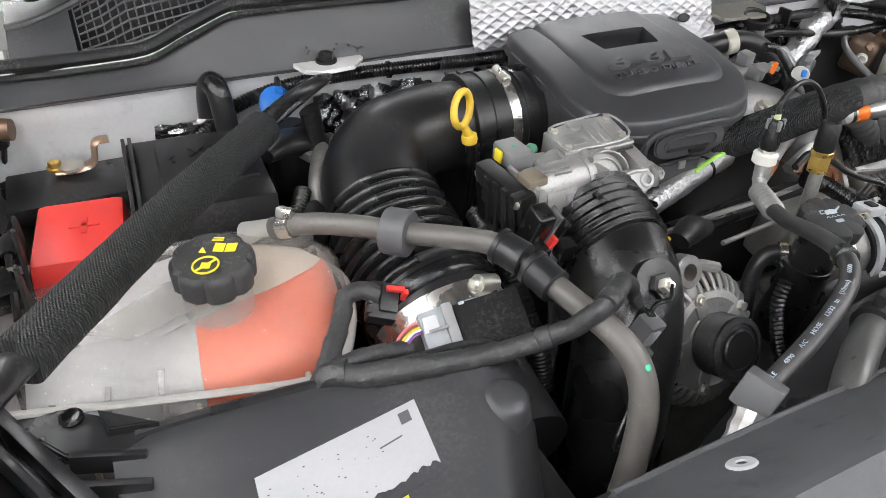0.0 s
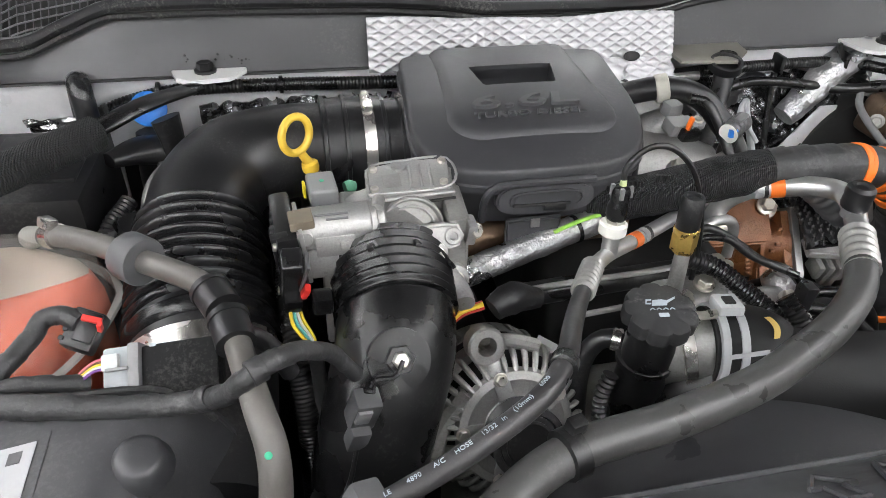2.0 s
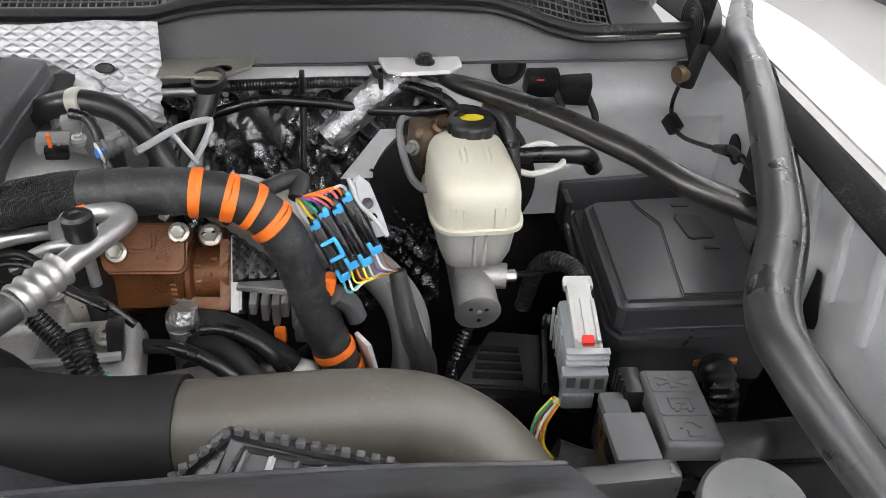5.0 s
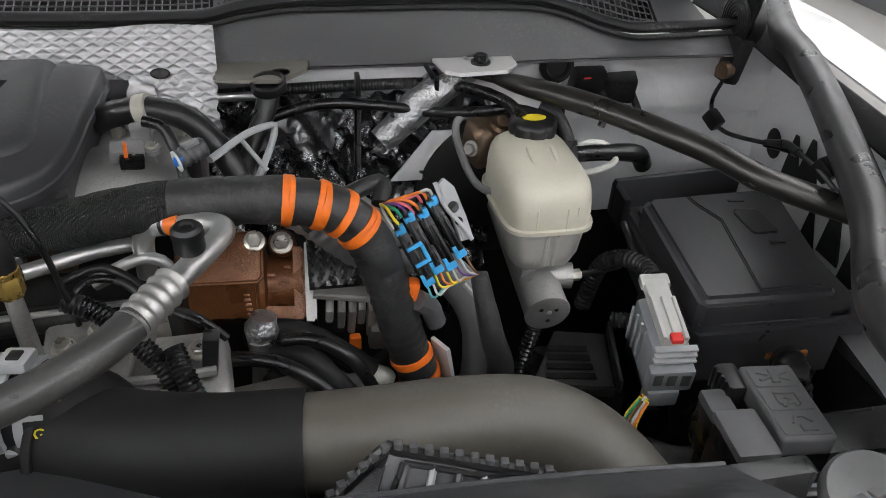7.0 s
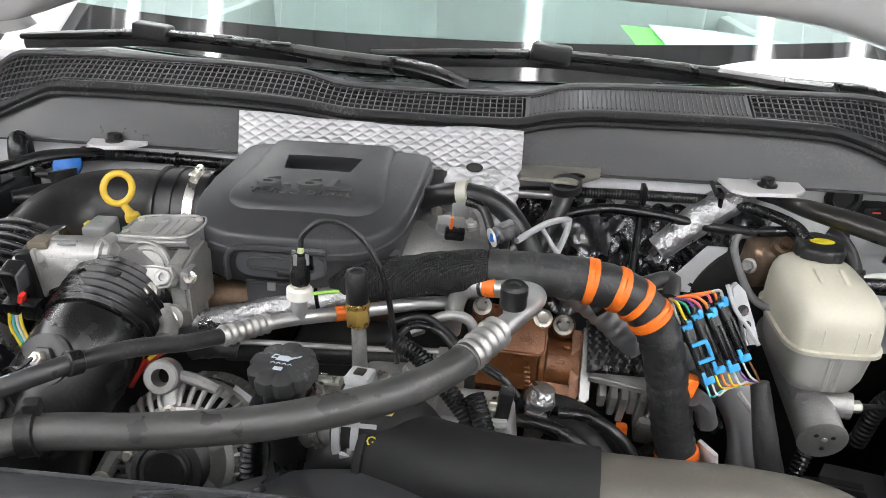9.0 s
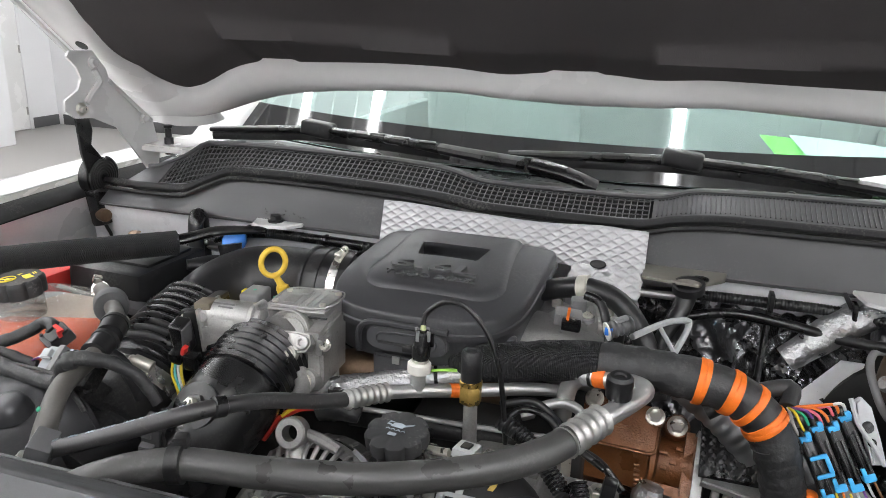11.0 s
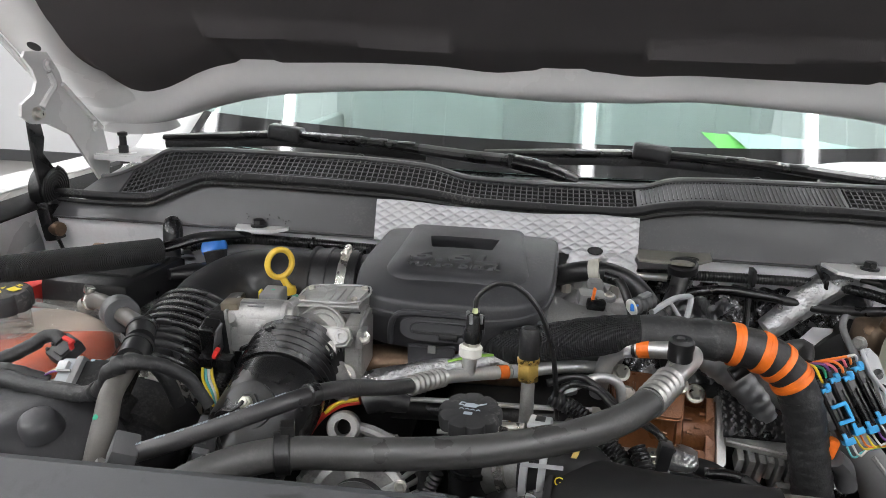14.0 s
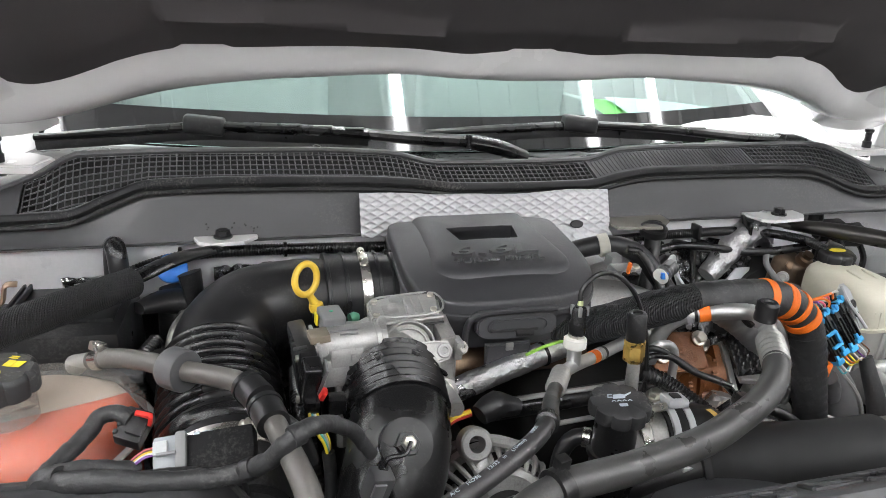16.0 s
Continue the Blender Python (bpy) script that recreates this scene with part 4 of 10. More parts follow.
def wiper(name, left, mid, right, joint, end):
    w = thing(name, end, "black wiper arm and blade resting on the windscreen", "wiper", "pair of wipers")
    left, mid, right, joint, end = (Vector(p) for p in (left, mid, right, joint, end))
    arc = [left, left.lerp(mid, 0.5) + Vector((0, -0.002, 0.001)), mid, mid.lerp(right, 0.5) + Vector((0, -0.002, 0.001)), right]
    part("spoiler", sweep(arc, [0.008, 0.0115, 0.012, 0.0115, 0.008], 10, 0.02, flat=0.7), SATIN, w)
    part("rubber_blade", sweep([p + Vector((0, 0.004, -0.014)) for p in arc], 0.003, 6, 0.02, flat=3.0), RUBBER, w, "thin black rubber lip")
    part("connector", block(mid + Vector((0, -0.006, 0.004)), (0.066, 0.032, 0.030), 0.008, (0, 6, -4), seg=3), PLASTIC, w, "boxy black blade connector")
    part("arm", sweep([mid + Vector((0.02, -0.010, 0.004)), mid.lerp(joint, 0.4) + Vector((0, -0.006, 0.006)), mid.lerp(joint, 0.8), joint], [0.011, 0.014, 0.018, 0.019], 10, 0.02, flat=0.6), SATIN, w)
    part("arm_base", sweep([joint, joint.lerp(end, 0.5) + Vector((0, 0, 0.004)), end], [0.019, 0.020, 0.017], 12, 0.02, flat=0.7), SATIN, w)
    part("joint_pin", sweep([joint + Vector((0, -0.012, -0.010)), joint + Vector((0, -0.012, 0.014))], 0.006, 8), SATIN, w)
    # Highlights along the arm, put in as three paler bars.
    for k in range(3):
        p = mid.lerp(joint, 0.32 + 0.12 * k) + Vector((0, -0.011, 0.0135))
        part("slot", block(p, (0.032, 0.006, 0.003), 0.001, (0, 0, -6)), MIDGREY, w, "pale bar standing for a highlight on the arm")


wiper("wiper", (-0.765, 1.10, 1.436), (-0.505, 1.075, 1.455), (-0.235, 1.05, 1.446), (-0.078, 0.985, 1.443), (0.035, 1.00, 1.412))
wiper("wiper", (-0.13, 1.065, 1.444), (0.166, 1.060, 1.456), (0.455, 1.065, 1.441), (0.60, 1.03, 1.430), (0.70, 1.05, 1.412))


def hood_bumper(side):
    b = thing("hood_bumper", (side * 0.795, 1.0, 1.40), "black rubber hood bumper on a white painted bracket", "hood bumper", "hood bumpers")
    part("bracket", plate([(-0.055, -0.035), (0.040, -0.040), (0.060, 0.020), (0.020, 0.060), (-0.050, 0.055)], -0.012, 0.0, Matrix.Translation((side * 0.785, 1.01, 1.418)) @ Matrix.Diagonal((-side, 1, 1, 1)), 0.003), PAINT, b, "white painted bracket")
    part("post", lathe([(0.009, -0.02), (0.009, 0.012), (0.0065, 0.014), (0.0065, 0.030), (0.009, 0.032), (0.009, 0.037), (0.005, 0.038)], 20, Matrix.Translation((side * 0.795, 1.0, 1.418))), RUBBER, b, "black rubber post")


for side in (-1, 1):
    hood_bumper(side)


# ---- the bay's floor and the engine's body, darkened in the colour ----
def bay_bottom():
    b = thing("bay_tub", (0, 0.5, 0.6), "black floor and side aprons standing in for the bay's shade", "engine bay", kind="structure")
    # Near-black sheets close the bay below; its shade is put into their colour.
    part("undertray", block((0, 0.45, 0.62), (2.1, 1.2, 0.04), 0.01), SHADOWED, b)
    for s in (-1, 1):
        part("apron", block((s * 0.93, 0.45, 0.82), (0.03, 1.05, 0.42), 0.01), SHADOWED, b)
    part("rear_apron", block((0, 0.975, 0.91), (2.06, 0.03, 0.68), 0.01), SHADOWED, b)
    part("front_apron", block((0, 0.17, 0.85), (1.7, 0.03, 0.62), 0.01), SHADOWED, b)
    e = thing("engine_block", (0, 0.62, 0.7), "engine block with shade put into its colour, and dull castings", "engine")
    # Crankcase and valve covers carry the shade of the gaps in their base colour.
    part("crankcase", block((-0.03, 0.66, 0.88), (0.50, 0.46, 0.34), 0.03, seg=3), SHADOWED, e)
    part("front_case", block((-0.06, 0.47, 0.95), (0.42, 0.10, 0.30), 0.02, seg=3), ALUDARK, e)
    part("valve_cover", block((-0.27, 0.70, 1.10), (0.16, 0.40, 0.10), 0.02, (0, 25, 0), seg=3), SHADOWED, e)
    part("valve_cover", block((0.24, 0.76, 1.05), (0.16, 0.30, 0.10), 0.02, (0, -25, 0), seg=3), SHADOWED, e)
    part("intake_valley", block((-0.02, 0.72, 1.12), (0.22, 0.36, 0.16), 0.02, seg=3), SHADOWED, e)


bay_bottom()


# ---- intake side ----
def engine_cover():
    c = thing("engine_cover", (-0.135, 0.68, 1.26), "matt black moulded engine cover with raised lettering", "engine cover")
    rim = []
    for i in range(64):
        a = 2 * math.pi * i / 64
        ca, sa = math.cos(a), math.sin(a)
        k = 16.0 if sa > 0 else 3.3
        x = math.copysign(abs(ca) ** (2 / k), ca)
        y = math.copysign(abs(sa) ** (2 / k), sa)
        back = (y + 1) / 2
        half = 0.128 + 0.014 * back if x > 0 else 0.139 - 0.018 * back
        rim.append((-0.133 + half * x, 0.699 + (0.125 if y < 0 else 0.122) * y))

    def lid_z(x, y):
        f = (y - 0.574) / 0.247
        return 1.322 + 0.036 * f + 0.010 * math.sin(math.pi * min(1, max(0, f))) - 0.005 * ((x + 0.133) / 0.136) ** 2

    def shell(inset, dz, base_z=None):
        out = []
        for x, y in rim:
            xx, yy = -0.133 + (x + 0.133) * inset, 0.70 + (y - 0.70) * inset
            out.append(Vector((xx, yy, lid_z(xx, yy) + dz if base_z is None else base_z)))
        return out

    def loft(loops, top=True, bottom=False):
        bm = bmesh.new()
        vs = [[bm.verts.new(p) for p in loop] for loop in loops]
        n = len(vs[0])
        for a, b in zip(vs, vs[1:]):
            for j in range(n):
                bm.faces.new((a[j], a[(j + 1) % n], b[(j + 1) % n], b[j]))
        if top:
            bm.faces.new(vs[-1])
        if bottom:
            bm.faces.new(vs[0][::-1])
        return bm
    lid = loft([shell(0.985, -0.026), shell(1.008, -0.0245), shell(1.014, -0.021), shell(1.010, -0.0165), shell(0.997, -0.0150), shell(0.992, -0.0060), shell(0.986, -0.0022), shell(0.974, -0.0004), shell(0.955, 0.0003), shell(0.90, 0.0010), shell(0.84, 0.002), shell(0.6, 0.003), shell(0.3, 0.003), shell(0.1, 0.003)], bottom=True)
    lid_ob = part("lid", lid, COVER, c, smooth=32)
    base = loft([shell(0.93, 0, 1.258), shell(0.955, 0, 1.266), shell(0.975, -0.030), shell(0.978, -0.018)], bottom=True)
    part("box", base, COVER, c, smooth=45)
    # raised middle field, open to the back
    fld = []

    def flat(y, x=0.0):
        return lid_z(-0.130, y) + 0.0085 - 0.010 * (x / 0.136) ** 4
    for ins, dz in ((-0.004, -0.004), (0.0, 0.0035), (0.003, 0.0075), (0.0065, 0.0095)):
        y0, y1, wb, wf = 0.622 + ins, 0.812 - ins * 0.6, 0.084 - ins, 0.094 - ins
        loop = []
        for (x, y), r in (((wf, y0), 0.036), ((wb, y1), 0.006), ((-wb, y1), 0.006), ((-wf, y0), 0.036)):
            sx, sy = math.copysign(1, x), -1 if y == y0 else 1
            arc = [(x - sx * r + sx * r * math.cos(radians(t)), y - sy * r + sy * r * math.sin(radians(t))) for t in (0, 15, 30, 45, 60, 75, 90)]
            loop += arc[::-1] if sx * sy < 0 else arc
        fld.append([Vector((-0.130 + x, y, lid_z(-0.130 + x * 0.6, y) + dz if dz < 0.007 else flat(y, x) - (0.0015 if dz < 0.009 else 0))) for x, y in loop])
    edge_loop = fld[-1]
    for k in (0.92, 0.84, 0.74, 0.62, 0.50, 0.38, 0.26, 0.12):
        inner = [(-0.130 + (p.x + 0.130) * k, 0.714 + (p.y - 0.714) * k) for p in edge_loop]
        fld.append([Vector((x, y, flat(y, x + 0.130))) for x, y in inner])
    field_ob = part("raised_field", loft(fld, bottom=True), COVER, c, smooth=30)
    sy, sz = 0.731, lid_z(-0.130, 0.731)
    for ob in (lid_ob, field_ob):
        carve(ob, plate([(-0.043, -0.019), (-0.040, -0.022), (0.040, -0.022), (0.043, -0.019), (0.050, 0.022), (-0.050, 0.022)], -0.021, 0.03, Matrix.Translation((-0.130, sy, sz)) @ pose(0, 0, 0, 8, 0, 0), 0))
    # Recess floor blackened in its colour to deepen the shade there.
    part("slot_floor", block((-0.130, sy, sz - 0.0195), (0.10, 0.046, 0.003), 0, (8, 0, 0)), SHADOWED, c, "recess floor with its shade put into the colour")
    part("slot_step", block((-0.130, sy - 0.014, sz - 0.014), (0.080, 0.010, 0.012), 0.002, (8, 0, 0)), COVER, c)

    def emboss(text, width, height, y, depth, heavy):
        """Slanted raised letters of a given width and height on the field."""
        b = words(text, 0.03, I4, depth, heavy)
        xs, ys = [v.co.x for v in b.verts], [v.co.y for v in b.verts]
        lean = Matrix(((1, 0.22, 0, 0), (0, 1, 0, 0), (0, 0, 1, 0), (0, 0, 0, 1)))
        rise = math.degrees(math.atan2(flat(y + 0.01) - flat(y - 0.01), 0.02))
        b.transform(Matrix.Translation((-0.135, y, flat(y) + 0.0004)) @ pose(0, 0, 0, rise, 0, 0) @ lean @ Matrix.Diagonal((width / (max(xs) - min(xs)), height / (max(ys) - min(ys)), 1, 1)) @ Matrix.Translation((-(max(xs) + min(xs)) / 2, -(max(ys) + min(ys)) / 2, 0)))
        return b
    part("lettering", emboss("6.6L", 0.122, 0.0215, 0.6715, 0.0034, 0.0004), LETTERS, c, "raised model lettering", 20)
    part("lettering", emboss("TURBO DIESEL", 0.126, 0.0085, 0.6500, 0.0020, 0.0002), LETTERS, c, "raised small lettering", 20)
    fy = 0.572
    ring = [(0.056 * math.copysign(abs(math.cos(a)) ** 0.45, math.cos(a)), 0.013 * math.copysign(abs(math.sin(a)) ** 0.8, math.sin(a))) for a in [i * math.pi / 16 for i in range(32)]]
    m = Matrix.Translation((-0.138, fy - 0.001, 1.291)) @ pose(0, 0, 0, 78, 0, 0)
    part("front_boss", plate([(0.95 * x, 1.25 * y) for x, y in ring], -0.012, 0.0025, m, 0.002), COVER, c)
    part("grip_slot", plate([(0.62 * x, 0.62 * y) for x, y in ring], 0.0, 0.0032, m, 0.001), COVER, c)
    # A dark bar paints the slit's shade; nothing is cut.
    part("slit", block((-0.143, fy - 0.0058, 1.2865), (0.062, 0.004, 0.0034), 0.001, (-12, 1, 0)), SHADOWED, c, "dark bar standing for the shaded grip slit")
    part("latch", block((-0.129, fy - 0.0066, 1.2825), (0.024, 0.005, 0.007), 0.0015, (-12, 1, 0)), SATIN, c, "small black latch")
    part("grip_hood", sweep([(-0.204, fy + 0.004, 1.266), (-0.203, fy + 0.001, 1.292), (-0.196, fy, 1.305), (-0.180, fy, 1.3095), (-0.135, fy - 0.001, 1.3105), (-0.085, fy, 1.3095)], 0.0042, 8, 0.004), COVER, c)
    part("tongue", plate([(-0.029, -0.022), (0.029, -0.022), (0.030, 0.016), (-0.030, 0.016)], -0.004, 0.002, Matrix.Translation((-0.150, 0.566, 1.254)) @ pose(0, 0, 0, 90, 0, 0), 0.002), COVER, c, "black mounting tongue")
    part("tongue_clip", block((-0.149, 0.5635, 1.266), (0.010, 0.003, 0.010), 0.001), ALU, c)
    part("grip_lip", sweep([(-0.138 + 0.70 * x, fy - 0.0040, 1.291 + 0.75 * y) for x, y in ring + ring[:1]], 0.0013, 6, 0.004), COVER, c)
    for x, y in ((-0.245, 0.625), (-0.022, 0.625)):
        part("corner_lug", lathe([(0.014, 0), (0.012, 0.03), (0.008, 0.034)], 14, Matrix.Translation((x, y, 1.262))), COVER, c)


engine_cover()


def clamp_band(name, centre, direction, r, width, screw_at, label):
    """A worm-drive clamp round a hose."""
    c = thing(name, centre, label, "hose clamp", "worm-drive hose clamps")
    m = facing(centre, direction)
    part("band", lathe([(r, -width / 2), (r + 0.0014, -width / 2), (r + 0.0014, width / 2), (r, width / 2)], 48, m), STEEL, c)
    s = Vector(screw_at)
    axis = Vector(direction).normalized()
    tang = axis.cross((s - Vector(centre)).normalized())
    part("screw_housing", sweep([s - tang * 0.014, s + tang * 0.010], width * 0.42, 10, 0.004), ZINC, c)
    part("screw_head", lathe([(0.0065, 0), (0.0065, 0.005), (0.0045, 0.007)], 8, facing(s + tang * 0.010, tang)), ZINC, c)
    return c


def intake():
    d = thing("intake_duct", (-0.48, 0.62, 1.2), "black rubber intake duct with a ribbed bellows", "air intake duct")
    part("elbow", sweep([(-0.345, 0.748, 1.272), (-0.40, 0.748, 1.272), (-0.455, 0.735, 1.265), (-0.487, 0.695, 1.248), (-0.494, 0.645, 1.228)], [0.054, 0.055, 0.058, 0.061, 0.063], 36, 0.008), RUBBER, d, "smooth rubber elbow")
    part("bellows", sweep([(-0.494, 0.652, 1.232), (-0.495, 0.60, 1.216), (-0.494, 0.560, 1.204), (-0.492, 0.530, 1.196)], [0.066, 0.069, 0.070, 0.071], 48, 0.004, ridge=(0.0150, 0.0135, 0.6)), BELLOWS, d, "ribbed rubber bellows", 80)
    part("cuff_lip", sweep([(-0.4925, 0.532, 1.1965), (-0.492, 0.526, 1.1945), (-0.4918, 0.516, 1.1915), (-0.4915, 0.511, 1.190)], [0.070, 0.0745, 0.0745, 0.069], 48, 0.003), BELLOWS, d, "rounded lip of the cuff")
    part("front_cuff", sweep([(-0.492, 0.540, 1.198), (-0.491, 0.500, 1.186), (-0.487, 0.435, 1.165)], [0.071, 0.0690, 0.062], 40, 0.006), RUBBER, d)
    part("rear_cuff", sweep([(-0.355, 0.748, 1.272), (-0.335, 0.748, 1.272), (-0.285, 0.747, 1.272)], [0.058, 0.060, 0.060], 40, 0.006), RUBBER, d)
    for x in (-0.352, -0.328, -0.284):
        part("cuff_ring", lathe([(0.058, -0.003), (0.0625, -0.002), (0.0625, 0.002), (0.058, 0.003)], 40, facing((x, 0.748, 1.272), (1, 0, 0))), RUBBER, d)
    o = thing("turbo_inlet_pipe", (-0.25, 0.747, 1.272), "short black moulded pipe into the engine cover", "pipe")
    part("pipe_body", sweep([(-0.295, 0.747, 1.272), (-0.25, 0.747, 1.275), (-0.20, 0.745, 1.285)], [0.054, 0.056, 0.05], 36, 0.01), PLASTIC, o)
    part("pipe_rib", lathe([(0.057, -0.004), (0.061, -0.003), (0.061, 0.003), (0.057, 0.004)], 40, facing((-0.262, 0.747, 1.274), (1, 0, 0))), PLASTIC, o)
    clamp_band("hose_clamp", (-0.302, 0.747, 1.272), (1, 0, 0), 0.0605, 0.013, (-0.303, 0.737, 1.335), "steel worm clamp round the black intake cuff")
    clamp_band("hose_clamp", (-0.491, 0.499, 1.184), (0.05, -1, -0.42), 0.0695, 0.022, (-0.460, 0.478, 1.246), "steel worm clamp round the bellows' front cuff")
    m = thing("airflow_housing", (-0.487, 0.43, 1.15), "black moulded airflow meter housing", "sensor housing")
    part("tube", sweep([(-0.488, 0.445, 1.158), (-0.487, 0.40, 1.148), (-0.487, 0.36, 1.14)], 0.058, 40, 0.01), PLASTIC, m)
    s = thing("airflow_sensor", (-0.487, 0.42, 1.24), "flat black airflow sensor with a grey plug", "sensor")
    tilt = (38, -8, -7)
    part("sensor_box", block((-0.487, 0.418, 1.254), (0.062, 0.044, 0.020), 0.003, tilt, seg=2), SEALBLACK, s)
    part("gel_window", block((-0.484, 0.4150, 1.2645), (0.050, 0.036, 0.0016), 0.0012, tilt), SEALBLACK, s, "dark window")
    part("foot", block((-0.487, 0.425, 1.222), (0.04, 0.03, 0.04), 0.004, tilt), PLASTIC, s)
    part("plug", block((-0.532, 0.427, 1.254), (0.030, 0.034, 0.018), 0.003, tilt, seg=2), PLUGGREY, s, "grey plug")
    part("plug_shroud", block((-0.522, 0.4235, 1.256), (0.010, 0.040, 0.022), 0.003, tilt), MIDGREY, s)
    part("plug_rib", block((-0.536, 0.4175, 1.2635), (0.018, 0.003, 0.003), 0.001, tilt), MIDGREY, s)
    part("plug_latch", block((-0.541, 0.424, 1.265), (0.013, 0.013, 0.006), 0.0015, tilt), LIGHTGREY, s, "pale grey latch")
    part("code_tag", block((-0.478, 0.427, 1.2705), (0.007, 0.006, 0.001), 0, tilt), WHITEINK, s)
    for i, x in enumerate((-0.470, -0.496, -0.502, -0.509)):
        part("print_bar", block((x, 0.4315, 1.2722), (0.005, 0.0025, 0.0008), 0, tilt), WHITEINK, s, "white printed mark")
    for x in (-0.513, -0.461):
        part("screw", lathe([(0.005, 0), (0.005, 0.003), (0.003, 0.004)], 10, facing((x, 0.40, 1.243), (0, -0.6, 0.8))), PLASTIC, s)
    for i, c in enumerate(("purple", "white", "yellow", "brown", "pink")):
        part("wire", sweep([(-0.548, 0.425 + 0.003 * i, 1.258), (-0.556, 0.424 + 0.003 * i, 1.257), (-0.566, 0.420 + 0.003 * i, 1.252), (-0.575, 0.415, 1.250)], 0.0012, 6, 0.003), WIRES[c], s)
    s.location += Vector((-0.005, -0.006, 0.007))


intake()


def dipstick():
    d = thing("dipstick", (-0.37, 0.685, 1.2), "yellow plastic oil dipstick ring above its tube", "dipstick")
    c = Vector((-0.385, 0.680, 1.327))
    ring = [c + Vector((0.0148 * math.cos(a), 0.0088 * math.cos(a) + 0.003 * math.sin(a), 0.0195 * math.sin(a))) for a in [i * math.pi / 14 for i in range(29)]]
    part("ring", sweep(ring, 0.0044, 10, 0.004, ends=False), YELLOW, d)
    part("neck", sweep([(-0.382, 0.680, 1.307), (-0.377, 0.681, 1.298), (-0.373, 0.682, 1.290)], [0.005, 0.005, 0.007], 10, 0.004), YELLOW, d)
    part("collar", lathe([(0.009, -0.005), (0.0098, 0), (0.009, 0.005), (0.006, 0.007)], 18, facing((-0.372, 0.682, 1.287), (-0.1, 0, 1))), YELLOW, d)
    part("stopper", lathe([(0.008, -0.03), (0.009, -0.006)], 14, facing((-0.370, 0.679, 1.286), (-0.1, 0, 1))), RUBBER, d, "black rubber stopper")
    part("guide_tube", sweep([(-0.367, 0.680, 1.262), (-0.362, 0.69, 1.15), (-0.35, 0.70, 0.95)], 0.006, 10), SATIN, d, "black guide tube")


dipstick()


def throttle_body():
    t = thing("throttle_body", (-0.32, 0.56, 1.24), "cast aluminium throttle body with a black motor connector", "throttle body")
    part("bore", lathe([(0.05, -0.05), (0.053, 0.0), (0.053, 0.035), (0.045, 0.04)], 40, facing((-0.308, 0.545, 1.255), (0, -1, -0.25))), ALU, t)
    # boxy upper casting with a sloping front face
    deck = [(-0.033, -0.024), (0.052, -0.022), (0.058, 0.030), (0.010, 0.034), (-0.030, 0.026)]
    dm = Matrix.Translation((-0.291, 0.582, 1.304)) @ pose(0, 0, 0, 5, -3, -2)
    part("deck_box", plate(deck, -0.040, 0.018, dm, 0.0035, 3), ALU, t, "boxy upper casting")
    part("deck_lip", sweep([dm @ Vector(p) for p in ((-0.034, -0.0255, 0.0135), (0.0, -0.0255, 0.0135), (0.053, -0.0240, 0.0135))], 0.0022, 8), ALU, t)
    part("deck_rim", sweep([dm @ Vector((0.92 * x + 0.001, 0.90 * y, 0.0182)) for x, y in deck + deck[:1]], 0.0014, 6, 0.01), ALU, t, "raised rim of the deck")
    part("deck_stud", lathe([(0.008, 0), (0.0075, 0.0025), (0.003, 0.003)], 20, dm @ Matrix.Translation((0.004, 0.020, 0.0178))), ALU, t)
    for x, y in ((-0.024, -0.015), (-0.022, 0.018), (0.044, -0.014), (0.048, 0.022)):
        part("deck_screw", lathe([(0.0042, 0), (0.0042, 0.003), (0.0030, 0.0036), (0.0018, 0.0028)], 12, dm @ Matrix.Translation((x, y, 0.0178))), ZINC, t, "small zinc screw")
    for x in (0.012, 0.022, 0.032):
        part("deck_rib", sweep([dm @ Vector((x, -0.018, 0.0182)), dm @ Vector((x + 0.002, 0.020, 0.0182))], 0.0016, 6, 0.01), ALU, t)
    part("deck_slot", mblock(dm, (-0.006, -0.002, 0.0178), (0.018, 0.022, 0.0012), 0.0004), ALUDARK, t, "dull recessed pad")
    part("parting_gap", sweep([dm @ Vector((-0.034, -0.0262, 0.006)), dm @ Vector((0.01, -0.0262, 0.006)), dm @ Vector((0.054, -0.0245, 0.006))], 0.0016, 6, 0.01), SHADOWED, t, "dark joint under the deck")
    # round arch under the deck's front edge
    am = Matrix.Translation((-0.284, 0.542, 1.288)) @ pose(0, 0, 0, 68, 0, -3)
    part("arch", lathe([(0.0320, -0.030), (0.0320, 0.004), (0.0300, 0.0065), (0.0285, 0.0050), (0.0270, 0.0), (0.0150, 0.003), (0.002, 0.004)], 48, am), ALUDARK, t, "round cast dome")
    part("arch_edge", sweep([am @ Vector((0.0305 * math.cos(q), 0.0305 * math.sin(q), 0.0068)) for q in [0.15 + 0.14 * i for i in range(21)]], 0.0011, 8), ALU, t, "bright machined edge")
    part("inner_edge", sweep([am @ Vector((0.0225 * math.cos(q), 0.0225 * math.sin(q), 0.0030)) for q in [0.2 + 0.14 * i for i in range(20)]], 0.0012, 8), ALU, t)
    # motor can with a flat name field and a stepped end cap
    a, b = Vector((-0.388, 0.528, 1.306)), Vector((-0.326, 0.530, 1.308))
    w = (b - a).normalized()
    part("motor_can", lathe([(0.019, 0), (0.0205, 0.0015), (0.0205, (b - a).length - 0.002), (0.019, (b - a).length)], 40, facing(a, w)), ALU, t, "round motor housing")
